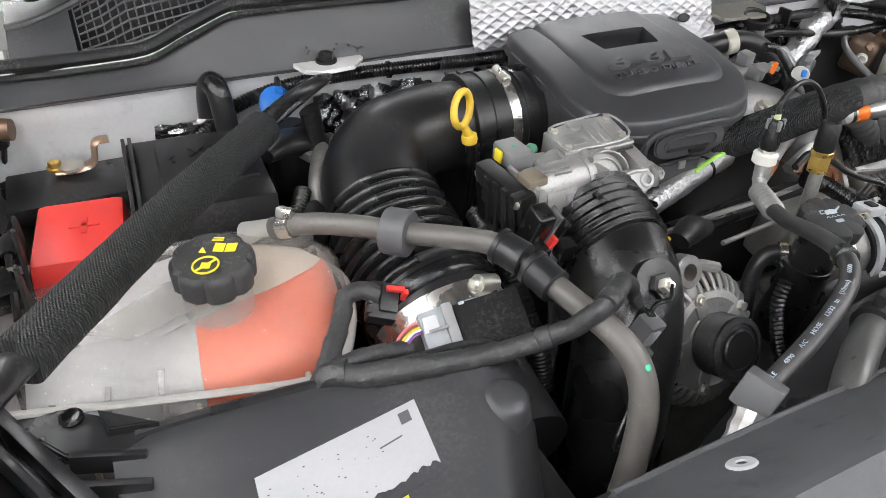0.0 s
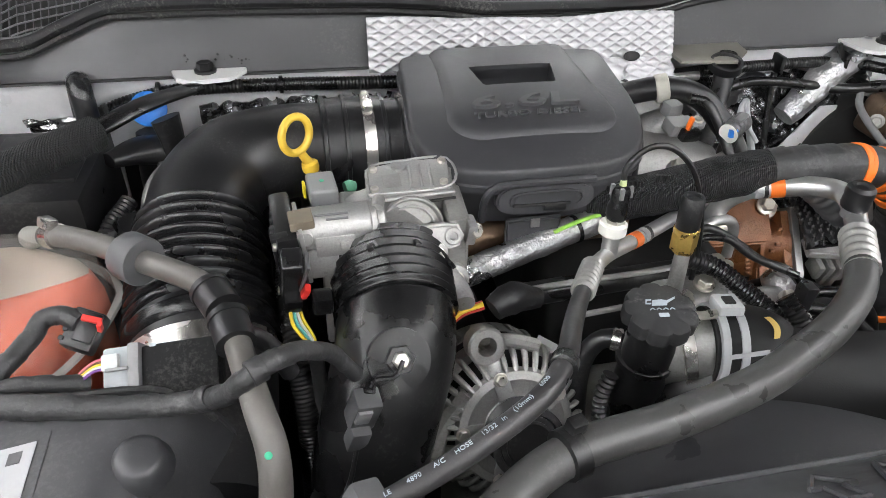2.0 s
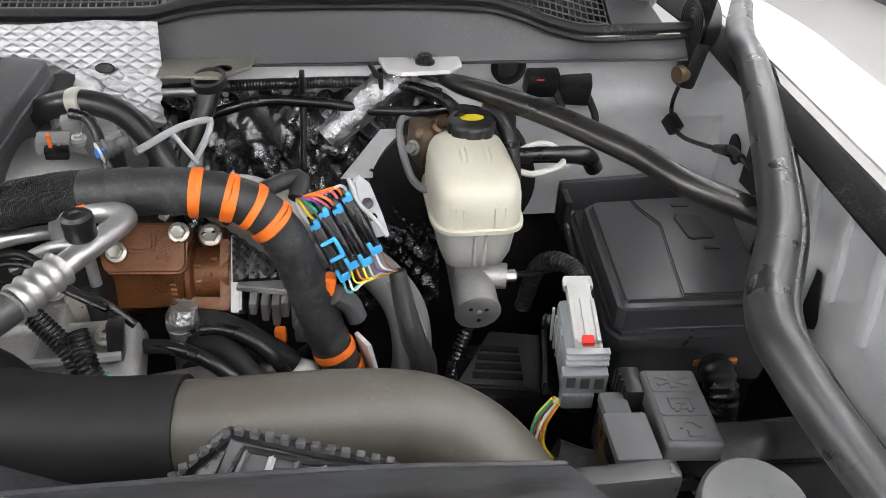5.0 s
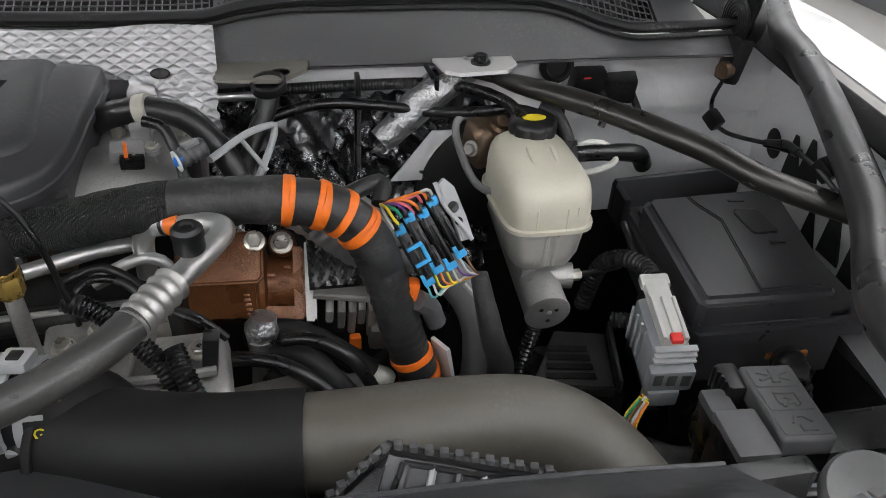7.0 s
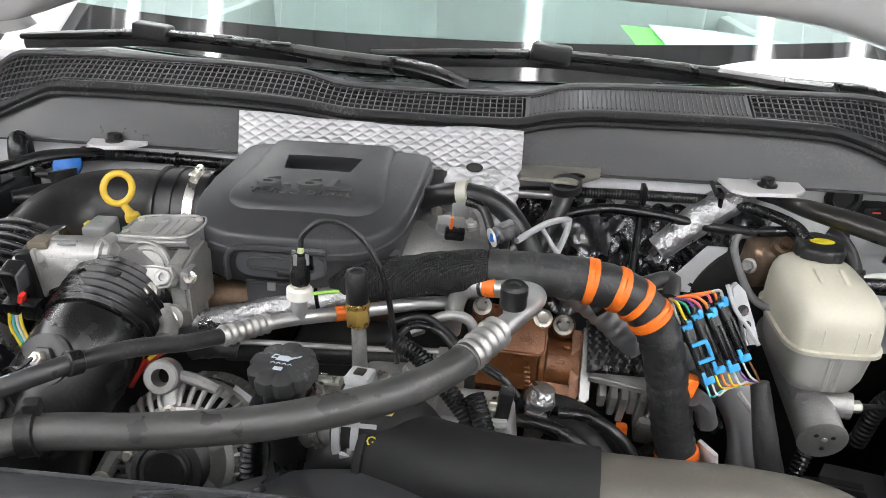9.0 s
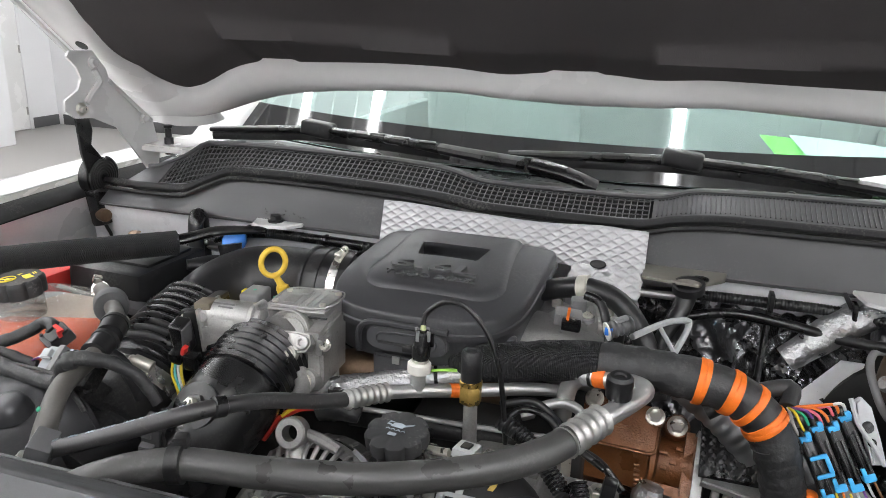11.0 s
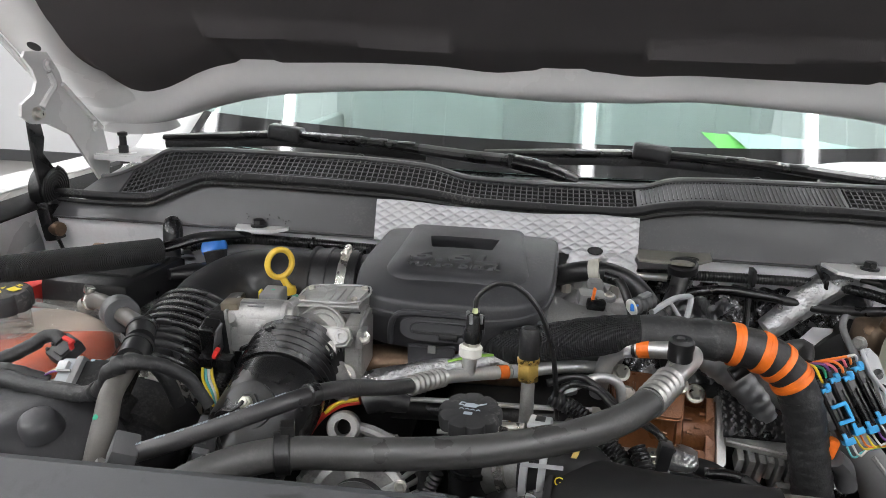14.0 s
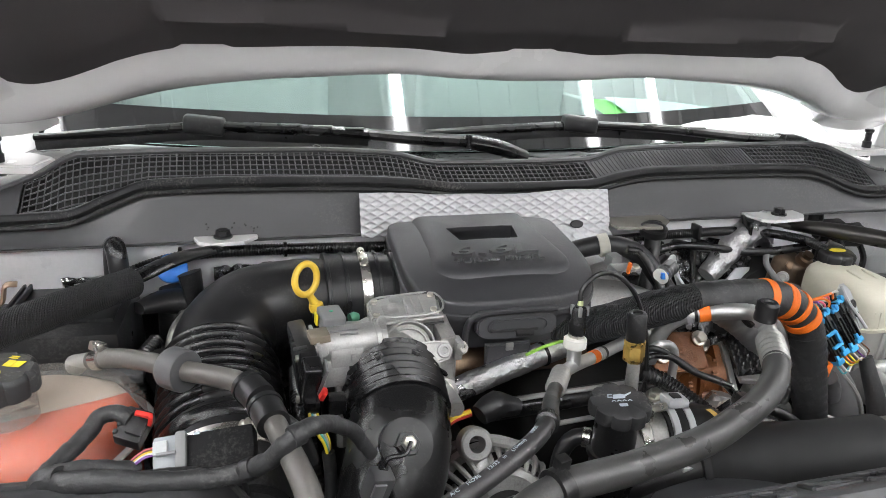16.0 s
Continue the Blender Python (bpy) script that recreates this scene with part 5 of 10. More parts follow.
    part("end_cap", lathe([(0.0200, 0), (0.0195, 0.005), (0.0150, 0.0065), (0.0150, 0.0125), (0.0130, 0.0140), (0.0120, 0.0125), (0.003, 0.0130)], 40, facing(b, w)), ALU, t, "stepped end cap")
    part("cap_lug", sweep([b + Vector((0.006, -0.004, 0.016)), b + Vector((0.010, 0.010, 0.018))], 0.006, 12), ALU, t)
    part("name_field", block((-0.360, 0.5085, 1.300), (0.036, 0.004, 0.020), 0.0015, (-8, 0, 2)), ALU, t)
    part("field_mark", block((-0.352, 0.5062, 1.300), (0.008, 0.002, 0.008), 0.0006, (-8, 0, 2)), ALU, t)
    for i, (x, wd) in enumerate(((-0.362, 0.030), (-0.357, 0.020))):
        part("print_bar", block((x, 0.520 - 0.0045 * i, 1.3264 - 0.0022 * i), (wd, 0.0020, 0.0008), 0, (26, 0, 2)), MIDGREY, t, "grey stamped code")
    part("can_foot", block((-0.372, 0.514, 1.282), (0.028, 0.020, 0.030), 0.004, (-8, 0, 2)), ALU, t)
    part("can_boss", lathe([(0.0085, 0), (0.0085, 0.010), (0.006, 0.012)], 20, facing((-0.3885, 0.518, 1.308), (0.2, -1, 0.2))), ALU, t)
    # gear case with its dark cover, the brown pad and an edge plate
    part("gear_case", block((-0.402, 0.545, 1.280), (0.020, 0.085, 0.070), 0.005, (0, -6, 4), seg=2), SATIN, t, "dark gear case cover")
    part("case_plate", block((-0.3895, 0.530, 1.292), (0.004, 0.055, 0.056), 0.001, (0, -6, 4)), ALU, t, "bright edge plate")
    part("brown_pad", block((-0.389, 0.522, 1.322), (0.022, 0.024, 0.009), 0.002, (0, -4, 4)), surface("brown_pad", (0.16, 0.135, 0.10), 0.5), t, "brown contact pad")
    for i in range(5):
        part("case_rib", block((-0.409, 0.512 + 0.017 * i, 1.308 - 0.002 * i), (0.016, 0.009, 0.014), 0.002, (0, -6, 4)), PLASTIC, t)
        part("case_fin", block((-0.4125, 0.512 + 0.017 * i, 1.276), (0.003, 0.006, 0.050), 0.001, (0, -6, 4)), PLASTIC, t)
    for y, z in ((0.507, 1.305), (0.585, 1.300), (0.507, 1.256)):
        part("case_screw", lathe([(0.0042, 0), (0.0042, 0.003), (0.0028, 0.0035)], 10, facing((-0.4125, y, z), (-1, 0, 0.1))), ZINC, t)
    part("upper_connector", block((-0.365, 0.597, 1.306), (0.028, 0.040, 0.022), 0.004, (0, 0, 4), seg=3), MIDGREY, t, "grey upper connector")
    part("green_dot", lathe([(0.0026, 0), (0.002, 0.0006)], 10, Matrix.Translation((-0.365, 0.597, 1.3172))), WIRES["green"], t, "green dot")
    part("green_seal", sweep([(-0.342, 0.604, 1.303), (-0.336, 0.606, 1.303), (-0.331, 0.607, 1.302)], [0.0055, 0.0070, 0.005], 14), surface("green_seal", (0.10, 0.30, 0.19), 0.45), t, "green seal")
    part("saddle", block((-0.337, 0.585, 1.294), (0.026, 0.030, 0.014), 0.005, (8, 0, -4), seg=3), ALU, t)
    part("connector_tag", block((-0.3825, 0.598, 1.308), (0.003, 0.012, 0.014), 0.001, (0, 0, 4)), YELLOWINK, t, "small yellow tag")
    part("lower_connector", block((-0.402, 0.487, 1.290), (0.020, 0.024, 0.046), 0.004, (18, 4, 4), seg=3), SATIN, t, "black lower connector")
    part("connector_rail", block((-0.392, 0.482, 1.290), (0.003, 0.018, 0.044), 0.001, (18, 14, 4)), GREYCAP, t)
    part("connector_neck", block((-0.403, 0.476, 1.268), (0.016, 0.018, 0.016), 0.003, (14, 4, 4)), SATIN, t)
    part("red_lock", block((-0.391, 0.474, 1.278), (0.006, 0.009, 0.013), 0.002, (14, 24, 4)), RED, t, "red locking tab")
    part("black_bracket", block((-0.377, 0.470, 1.268), (0.018, 0.016, 0.020), 0.003, (10, 0, 0)), SATIN, t)
    for i, c in enumerate(("yellow", "teal", "white", "yellow")):
        y = 0.470 + 0.002 * i
        part("wire", sweep([(-0.406 + 0.0025 * i, y, 1.262), (-0.404 + 0.003 * i, y - 0.006, 1.248), (-0.393 + 0.002 * i, y - 0.012, 1.230), (-0.387, y - 0.014, 1.208)], 0.0017, 6, 0.004), WIRES[c], t)
    part("harness_tail", sweep([(-0.388, 0.460, 1.218), (-0.386, 0.457, 1.19), (-0.385, 0.455, 1.12)], 0.007, 10), TAPE, t)
    # front flange bar, its bosses and bolts
    fm = Matrix.Translation((-0.280, 0.516, 1.294)) @ pose(0, 0, 0, 62, 0, -2)
    bar = [(-0.042, -0.008), (-0.036, -0.013), (0.024, -0.013), (0.036, -0.010), (0.041, 0.0), (0.036, 0.011), (0.020, 0.012), (-0.030, 0.009), (-0.042, 0.006)]
    part("flange_bar", plate(bar, -0.016, 0.004, fm, 0.003, 3), ALU, t, "cast flange bar")
    part("bar_boss", lathe([(0.0085, -0.018), (0.0085, 0.0055), (0.0075, 0.0065), (0.0045, 0.0065), (0.004, 0.004)], 24, fm @ Matrix.Translation((0.030, 0.0, 0))), ALU, t)
    part("lower_flange", plate([(-0.058, -0.040), (0.046, -0.044), (0.050, 0.018), (-0.054, 0.020)], -0.014, 0.0, Matrix.Translation((-0.302, 0.526, 1.272)) @ pose(0, 0, 0, 76, 0, 0), 0.003), ALU, t)
    for p, r in (((-0.268, 0.503, 1.281), 0.0125), ((-0.358, 0.512, 1.268), 0.0115), ((-0.247, 0.508, 1.246), 0.0145)):
        part("bolt_boss", lathe([(r + 0.001, -0.03), (r, -0.001), (r - 0.002, 0.0)], 24, facing(p, (0, -1, 0.35))), ALUDARK, t)
        part("bolt", hexbolt(p, (0, -1, 0.35), 0.0070, 0.009), ZINC, t)
    # flat end wall towards the cover
    part("end_wall", plate([(-0.040, -0.050), (0.030, -0.052), (0.038, 0.020), (0.020, 0.030), (-0.034, 0.024)], -0.010, 0.010, Matrix.Translation((-0.240, 0.560, 1.283)) @ Matrix(((0, 0, 1, 0), (1, 0, 0, 0), (0, 1, 0, 0), (0, 0, 0, 1))) @ pose(0, 0, 0, 0, 0, 4), 0.004, 3), ALUDARK, t, "flat end wall")
    part("wall_bracket", block((-0.230, 0.528, 1.290), (0.010, 0.024, 0.022), 0.003, (0, 8, 0)), ALU, t)
    part("wall_bolt", hexbolt((-0.226, 0.522, 1.292), (0.3, -1, 0.3), 0.006, 0.006), ZINC, t)
    part("side_pipe", sweep([(-0.258, 0.515, 1.255), (-0.244, 0.497, 1.240), (-0.243, 0.482, 1.236)], 0.0105, 16), ALU, t)
    part("left_pillar", sweep([(-0.368, 0.512, 1.272), (-0.368, 0.500, 1.24), (-0.368, 0.495, 1.20)], 0.006, 8), ALU, t)


throttle_body()


def charge_pipe():
    c = thing("charge_pipe", (-0.32, 0.42, 1.1), "glossy black moulded charge air pipe with a sensor", "charge pipe")
    part("collar", sweep([(-0.309, 0.528, 1.262), (-0.310, 0.500, 1.254), (-0.311, 0.468, 1.243)], [0.056, 0.057, 0.056], 44, 0.004, ridge=(0.009, 0.0035)), SATIN, c, "ribbed clamping collar")
    for k in range(7):
        a = radians(-60 + 40 * k)
        p = Vector((-0.310 + 0.059 * math.sin(a), 0.488 + 0.01, 1.250 + 0.059 * math.cos(a)))
        part("collar_lug", block(p, (0.006, 0.03, 0.004), 0.001, (-15, math.degrees(a), 0)), SATIN, c)
    part("tapered_pipe", sweep([(-0.311, 0.475, 1.245), (-0.317, 0.44, 1.226), (-0.335, 0.405, 1.190), (-0.350, 0.385, 1.13), (-0.357, 0.37, 1.02), (-0.36, 0.36, 0.80)], [0.055, 0.055, 0.053, 0.052, 0.054, 0.056], 40, 0.01), SATIN, c)
    for z in (1.02, 0.985, 0.95):
        part("lower_ring", lathe([(0.054, -0.005), (0.059, -0.003), (0.059, 0.003), (0.054, 0.005)], 40, facing((-0.356, 0.37, z), (0, 0.1, 1))), SATIN, c)
    d = Vector((0.02, -0.75, 0.62)).normalized()
    p = Vector((-0.3205, 0.391, 1.262))
    part("sensor_boss", lathe([(0.030, -0.035), (0.027, -0.012), (0.0265, -0.004), (0.021, -0.003)], 28, facing(p, d)), SATIN, c, "round sensor boss")
    part("boss_hex", lathe([(0.013, -0.006), (0.013, 0.001), (0.012, 0.003)], 6, facing(p, d)), SATIN, c)
    part("sensor_nut", lathe([(0.0075, 0), (0.0075, 0.006), (0.006, 0.008), (0.004, 0.008), (0.0036, 0.012)], 6, facing(p + d * 0.003, d)), ZINC, c, "zinc sensor nut")
    lead = thing("sensor_lead", (-0.35, 0.375, 1.25), "grey sensor plug hanging on thin black leads", "cable plug")
    q = p + d * 0.014
    part("lead", sweep([q, q + Vector((-0.008, -0.010, -0.006)), (-0.343, 0.372, 1.262), (-0.350, 0.370, 1.250)], 0.0022, 7, 0.004), SATIN, lead)
    part("plug_body", block((-0.355, 0.367, 1.236), (0.022, 0.020, 0.036), 0.003, (14, 12, 10)), GREYCAP, lead, "dark grey plug body")
    part("plug_tail", block((-0.361, 0.361, 1.212), (0.017, 0.015, 0.026), 0.003, (14, 12, 10)), GREYCAP, lead)
    part("latch", block((-0.356, 0.355, 1.240), (0.012, 0.004, 0.016), 0.001, (14, 12, 10)), MIDGREY, lead)
    part("loop", sweep([(-0.362, 0.358, 1.20), (-0.372, 0.345, 1.17), (-0.392, 0.333, 1.145), (-0.385, 0.335, 1.125), (-0.368, 0.340, 1.135), (-0.352, 0.350, 1.175), (-0.340, 0.362, 1.215), (-0.345, 0.365, 1.24)], 0.0023, 7, 0.005), SATIN, lead)
    part("lead_clip", block((-0.350, 0.372, 1.252), (0.010, 0.010, 0.010), 0.002, (20, 30, 0)), SATIN, lead)


charge_pipe()


def alternator():
    a = thing("alternator", (-0.21, 0.43, 1.1), "silver slotted alternator with a black grooved pulley", "alternator")
    d = Vector((0.05, -0.90, 0.42)).normalized()
    c = Vector((-0.203, 0.372, 1.153)) - d * 0.062
    m = facing(c, d)

    def at(r, q, h):
        return m @ Vector((r * math.cos(q), r * math.sin(q), h))
    # Dark core; shade between the fins is part of its colour.
    part("core", lathe([(0.060, -0.08), (0.070, -0.07), (0.070, -0.004), (0.060, 0.012), (0.040, 0.016), (0.020, 0.016)], 40, m), SHADOWED, a, "dark winding core with the slots' shade in its colour")
    part("rear_body", lathe([(0.066, -0.090), (0.078, -0.078), (0.078, -0.044), (0.073, -0.040)], 48, m), ALUDARK, a)
    part("stator", lathe([(0.073, -0.042), (0.0785, -0.040), (0.0785, -0.022), (0.073, -0.020)], 48, m), SATIN, a, "black laminated stator band")
    part("outer_rim", lathe([(0.072, -0.022), (0.0815, -0.020), (0.0815, -0.010), (0.079, -0.006), (0.073, -0.006)], 56, m), ALU, a)
    ribs = 38
    for k in range(ribs):
        q = 2 * math.pi * k / ribs
        part("fin", sweep([at(0.0775, q, -0.012), at(0.0780, q, 0.001), at(0.0735, q, 0.010), at(0.064, q, 0.018), at(0.056, q, 0.021)], [0.0028, 0.0032, 0.0034, 0.0030, 0.0026], 8, 0.004), ALU, a)
    part("shoulder_ring", lathe([(0.0500, 0.014), (0.0590, 0.0145), (0.0605, 0.0185), (0.0575, 0.0235), (0.0500, 0.0255), (0.0470, 0.0235)], 56, m), ALU, a, "cast ring inside the slots")
    for k in range(5):
        q = 0.55 + 2 * math.pi * k / 5
        b = block((0.040, 0, 0.022), (0.030, 0.017, 0.008), 0.003)
        b.transform(m @ Matrix.Rotation(q, 4, "Z"))
        part("spoke", b, ALU, a, "cast spoke")
        part("through_bolt", hexbolt(at(0.0535, q, 0.0245), d, 0.0052, 0.006), ZINC, a)
    part("bearing_hub", lathe([(0.022, 0.010), (0.033, 0.012), (0.0335, 0.024), (0.029, 0.028), (0.022, 0.028)], 36, m), ALU, a)
    for k in range(26):
        q = 2 * math.pi * k / 26
        part("rear_fin", sweep([at(0.0775, q, -0.046), at(0.0785, q, -0.062), at(0.073, q, -0.084)], 0.0032, 6, 0.008), ALUDARK, a)
    part("rating_label", block(at(0.0815, 0.9, -0.015), (0.026, 0.012, 0.001), 0, (58, 34, -8)), LABEL, a, "small printed rating label")
    prof = [(0.015, 0.026), (0.0345, 0.028), (0.0352, 0.031)]
    for k in range(6):
        prof += [(0.0322, 0.0332 + 0.0036 * k), (0.0345, 0.0350 + 0.0036 * k)]
    prof += [(0.0322, 0.0550), (0.0352, 0.0566), (0.0350, 0.0600), (0.0290, 0.0615), (0.0280, 0.0575), (0.004, 0.0570)]
    part("pulley", lathe(prof, 44, m), RUBBER, a, "black grooved pulley")
    part("pulley_cap", lathe([(0.0225, 0.057), (0.0225, 0.0615), (0.0205, 0.0635), (0.003, 0.0625)], 32, m), SATIN, a)
    part("cap_ring", lathe([(0.0255, 0.0572), (0.0268, 0.0580), (0.0268, 0.0590), (0.0255, 0.0595)], 32, m), RUBBER, a)
    ear = Vector((-0.231, 0.448, 1.213))
    ob = part("mounting_ear", lathe([(0.0165, -0.010), (0.0185, -0.008), (0.0185, 0.008), (0.0165, 0.010)], 28, facing(ear, d)), ALU, a, "cast mounting ear")
    carve(ob, lathe([(0.0095, -0.02), (0.0095, 0.02)], 24, facing(ear, d)))
    part("ear_arm", sweep([ear + Vector((0.006, 0.002, -0.016)), ear.lerp(c, 0.30), ear.lerp(c, 0.55)], [0.009, 0.011, 0.012], 10), ALU, a)
    part("ear_web", sweep([ear + Vector((0.016, 0.004, 0.0)), ear + Vector((0.034, 0.006, -0.006)), ear + Vector((0.056, 0.004, -0.014))], [0.006, 0.007, 0.006], 8), ALU, a)
    low = Vector((-0.272, 0.405, 1.085))
    part("lower_lug", sweep([low, low.lerp(c, 0.45)], [0.010, 0.012], 10), ALU, a)
    part("lower_bolt", hexbolt((-0.287, 0.392, 1.112), d, 0.009, 0.012), ZINC, a)
    part("output_terminal", sweep([(-0.215, 0.478, 1.228), (-0.195, 0.485, 1.234), (-0.165, 0.49, 1.226)], [0.012, 0.017, 0.010], 12, wobble=0.08), RUBBER, a, "rubber boot over the terminal")
    part("red_lead", sweep([(-0.222, 0.489, 1.226), (-0.246, 0.487, 1.220), (-0.268, 0.478, 1.205), (-0.285, 0.470, 1.18)], 0.0048, 8, 0.005), WIRES["red"], a, "red battery lead")
    part("yellow_stripe", sweep([(-0.223, 0.486, 1.2295), (-0.246, 0.484, 1.2235), (-0.262, 0.477, 1.2125)], 0.0026, 6, 0.004), WIRES["yellow"], a)
    part("bracket", sweep([(-0.25, 0.43, 1.17), (-0.275, 0.42, 1.14), (-0.29, 0.40, 1.11)], 0.010, 8), ALUDARK, a)


alternator()


def coolant_tank():
    t = thing("coolant_reservoir", (-0.74, 0.55, 1.05), "translucent white coolant reservoir with orange coolant", "coolant reservoir")

    def outline(grow, z):
        pts = [(-0.572, 0.575), (-0.578, 0.535), (-0.592, 0.495), (-0.615, 0.455), (-0.65, 0.440), (-0.72, 0.444), (-0.80, 0.452), (-0.915, 0.468), (-0.935, 0.49), (-0.935, 0.61), (-0.915, 0.635), (-0.80, 0.645),
               (-0.72, 0.652), (-0.66, 0.648), (-0.625, 0.632), (-0.59, 0.608)]
        cx, cy = -0.74, 0.545
        return [Vector((cx + (x - cx) * (1 + grow), cy + (y - cy) * (1 + 1.6 * grow), z(x, y))) for x, y in pts]

    def top(x, y):
        return 1.262 + 0.016 * math.exp(-(((x + 0.67) / 0.10) ** 2 + ((y - 0.57) / 0.08) ** 2)) - 0.06 * max(0, -0.72 - x) - 0.03 * max(0, 0.50 - y)

    def shell(loops):
        bm = bmesh.new()
        vs = [[bm.verts.new(p) for p in loop] for loop in loops]
        n = len(vs[0])
        for a, b in zip(vs, vs[1:]):
            for j in range(n):
                bm.faces.new((a[j], a[(j + 1) % n], b[(j + 1) % n], b[j]))
        bm.faces.new(vs[-1])
        bm.faces.new(vs[0][::-1])
        return bm
    body = shell([outline(-0.05, lambda x, y: 1.04), outline(-0.02, lambda x, y: 1.05), outline(-0.01, lambda x, y: 1.205), outline(0.0, lambda x, y: top(x, y) - 0.055), outline(-0.01, lambda x, y: top(x, y) - 0.025), outline(-0.06, lambda x, y: top(x, y) - 0.008),
                  outline(-0.14, lambda x, y: top(x, y) - 0.001), outline(-0.40, lambda x, y: top(x, y) + 0.002), outline(-0.8, lambda x, y: top(x, y) + 0.002)])
    bmesh.ops.subdivide_edges(body, edges=body.edges[:], cuts=1, smooth=0.6, use_grid_fill=True)
    part("shell", body, TANK, t, smooth=70)
    seam = outline(0.014, lambda x, y: 1.229 - 0.16 * (x + 0.64))
    part("seam", sweep(seam + seam[:2], 0.0045, 8, 0.01, flat=0.6), MILK, t, "moulded seam round the body")

    def filling(*cuts):
        g, d = -0.045, 0.011
        bm = shell([outline(-0.05 + g, lambda x, y: 1.05), outline(-0.02 + g, lambda x, y: 1.06), outline(-0.01 + g, lambda x, y: 1.203), outline(g, lambda x, y: top(x, y) - 0.055 - d), outline(-0.01 + g, lambda x, y: top(x, y) - 0.025 - d), outline(-0.06 + g, lambda x, y: top(x, y) - 0.008 - d),
                    outline(-0.14 + g, lambda x, y: top(x, y) - 0.001 - d), outline(-0.40, lambda x, y: top(x, y) + 0.002 - d), outline(-0.8, lambda x, y: top(x, y) + 0.002 - d)])
        bmesh.ops.subdivide_edges(bm, edges=bm.edges[:], cuts=1, smooth=0.6, use_grid_fill=True)
        for co, no in cuts:
            bmesh.ops.bisect_plane(bm, geom=bm.verts[:] + bm.edges[:] + bm.faces[:], plane_co=co, plane_no=no, clear_outer=True)
            bmesh.ops.holes_fill(bm, edges=[e for e in bm.edges if e.is_boundary], sides=0)
        return bm
    part("coolant", filling(((-0.718, 0.545, 0), (-1, 0.12, 0)), ((-0.68, 0.55, 1.246), (-0.15, 0.45, 1))), COOLANT, t, "orange coolant seen through the wall", 70)
    part("inner_wall", filling(((-0.7182, 0.545, 0), (1, -0.12, 0)),), TANKIN, t, "hazy pale inner chamber", 70)
    part("inner_dome", filling(((-0.718, 0.545, 0), (-1, 0.12, 0)), ((-0.68, 0.55, 1.2465), (0.15, -0.45, -1))), TANKTOP, t, "warm pale top chamber", 70)
    for x in (-0.865, -0.82, -0.775, -0.735, -0.69, -0.645):
        part("baffle", block((x, 0.4525 - 0.01 * (x + 0.7), 1.185), (0.0045, 0.010, 0.085), 0.0015, (8, 0, 0)), CREAM, t, "pale moulded rib")
    for x in (-0.76, -0.80, -0.84, -0.88):
        part("rib", sweep([(x, 0.4525, 1.215), (x, 0.455, top(x, 0.455) - 0.016), (x + 0.004, 0.470, top(x, 0.470) - 0.003)], 0.0024, 8, 0.004, flat=0.6), TANK, t, "pale moulded rib")
    ink = Matrix.Translation((-0.655, 0.4425, 1.205)) @ pose(0, 0, 0, 78, 0, -3)
    part("level_mark", words("MIN", 0.020, ink, 0.0016), MILK, t, "moulded level mark")
    part("spout", sweep([(-0.650, 0.625, 1.262), (-0.638, 0.612, 1.272), (-0.622, 0.598, 1.280)], [0.012, 0.009, 0.009], 14, 0.006), MILK, t)
    cap = part("cap", lathe([(0.030, 0), (0.037, 0.001), (0.0375, 0.020), (0.036, 0.024), (0.033, 0.0265), (0.0325, 0.0255), (0.004, 0.0255)], 64, Matrix.Translation((-0.697, 0.528, 1.289)) @ pose(0, 0, 0, 4, -3, 20) @ Matrix.Scale(0.94, 4), lobes=(8, 0.10)), CAPPLASTIC, t, "black fluted screw cap")
    part("neck", lathe([(0.030, -0.03), (0.029, 0.0), (0.028, 0.003)], 32, Matrix.Translation((-0.697, 0.528, 1.288))), TANK, t)
    cm = Matrix.Translation((-0.697, 0.528, 1.289)) @ pose(0, 0, 0, 4, -3, -27) @ Matrix.Translation((0, 0, 0.0243))
    tri_out = [(-0.020, 0.004), (-0.004, 0.004), (-0.012, 0.017)]
    part("warning_triangle", plate(tri_out, 0, 0.0005, cm, 0), YELLOWINK, cap, "yellow warning triangle")
    part("triangle_mark", plate([(-0.0128, 0.0075), (-0.0112, 0.0075), (-0.0108, 0.013), (-0.0132, 0.013)], 0.0005, 0.0009, cm, 0), PLASTIC, cap)
    bm = plate([(0.001, 0.006), (0.010, 0.005), (0.010, 0.016), (0.001, 0.017)], 0, 0.0005, cm, 0)
    plate([(0.011, 0.005), (0.020, 0.006), (0.020, 0.017), (0.011, 0.016)], 0, 0.0005, cm, 0, bm=bm)
    part("book_symbol", bm, YELLOWINK, cap, "yellow manual symbol")
    ring = sweep([cm @ Vector((0.0106 * math.cos(q), -0.012 + 0.0106 * math.sin(q), 0.0004)) for q in [i * math.pi / 16 for i in range(33)]], 0.0009, 6, 0.002, ends=False)
    part("prohibition_ring", ring, YELLOWINK, cap, "yellow round warning symbol")
    part("ring_bar", plate([(-0.008, -0.0195), (-0.0065, -0.021), (0.008, -0.0045), (0.0065, -0.003)], 0, 0.0006, cm, 0), YELLOWINK, cap)
    part("ring_sign", plate([(-0.004, -0.016), (0.004, -0.016), (0.004, -0.009), (-0.004, -0.009)], 0, 0.0005, cm, 0), YELLOWINK, cap)
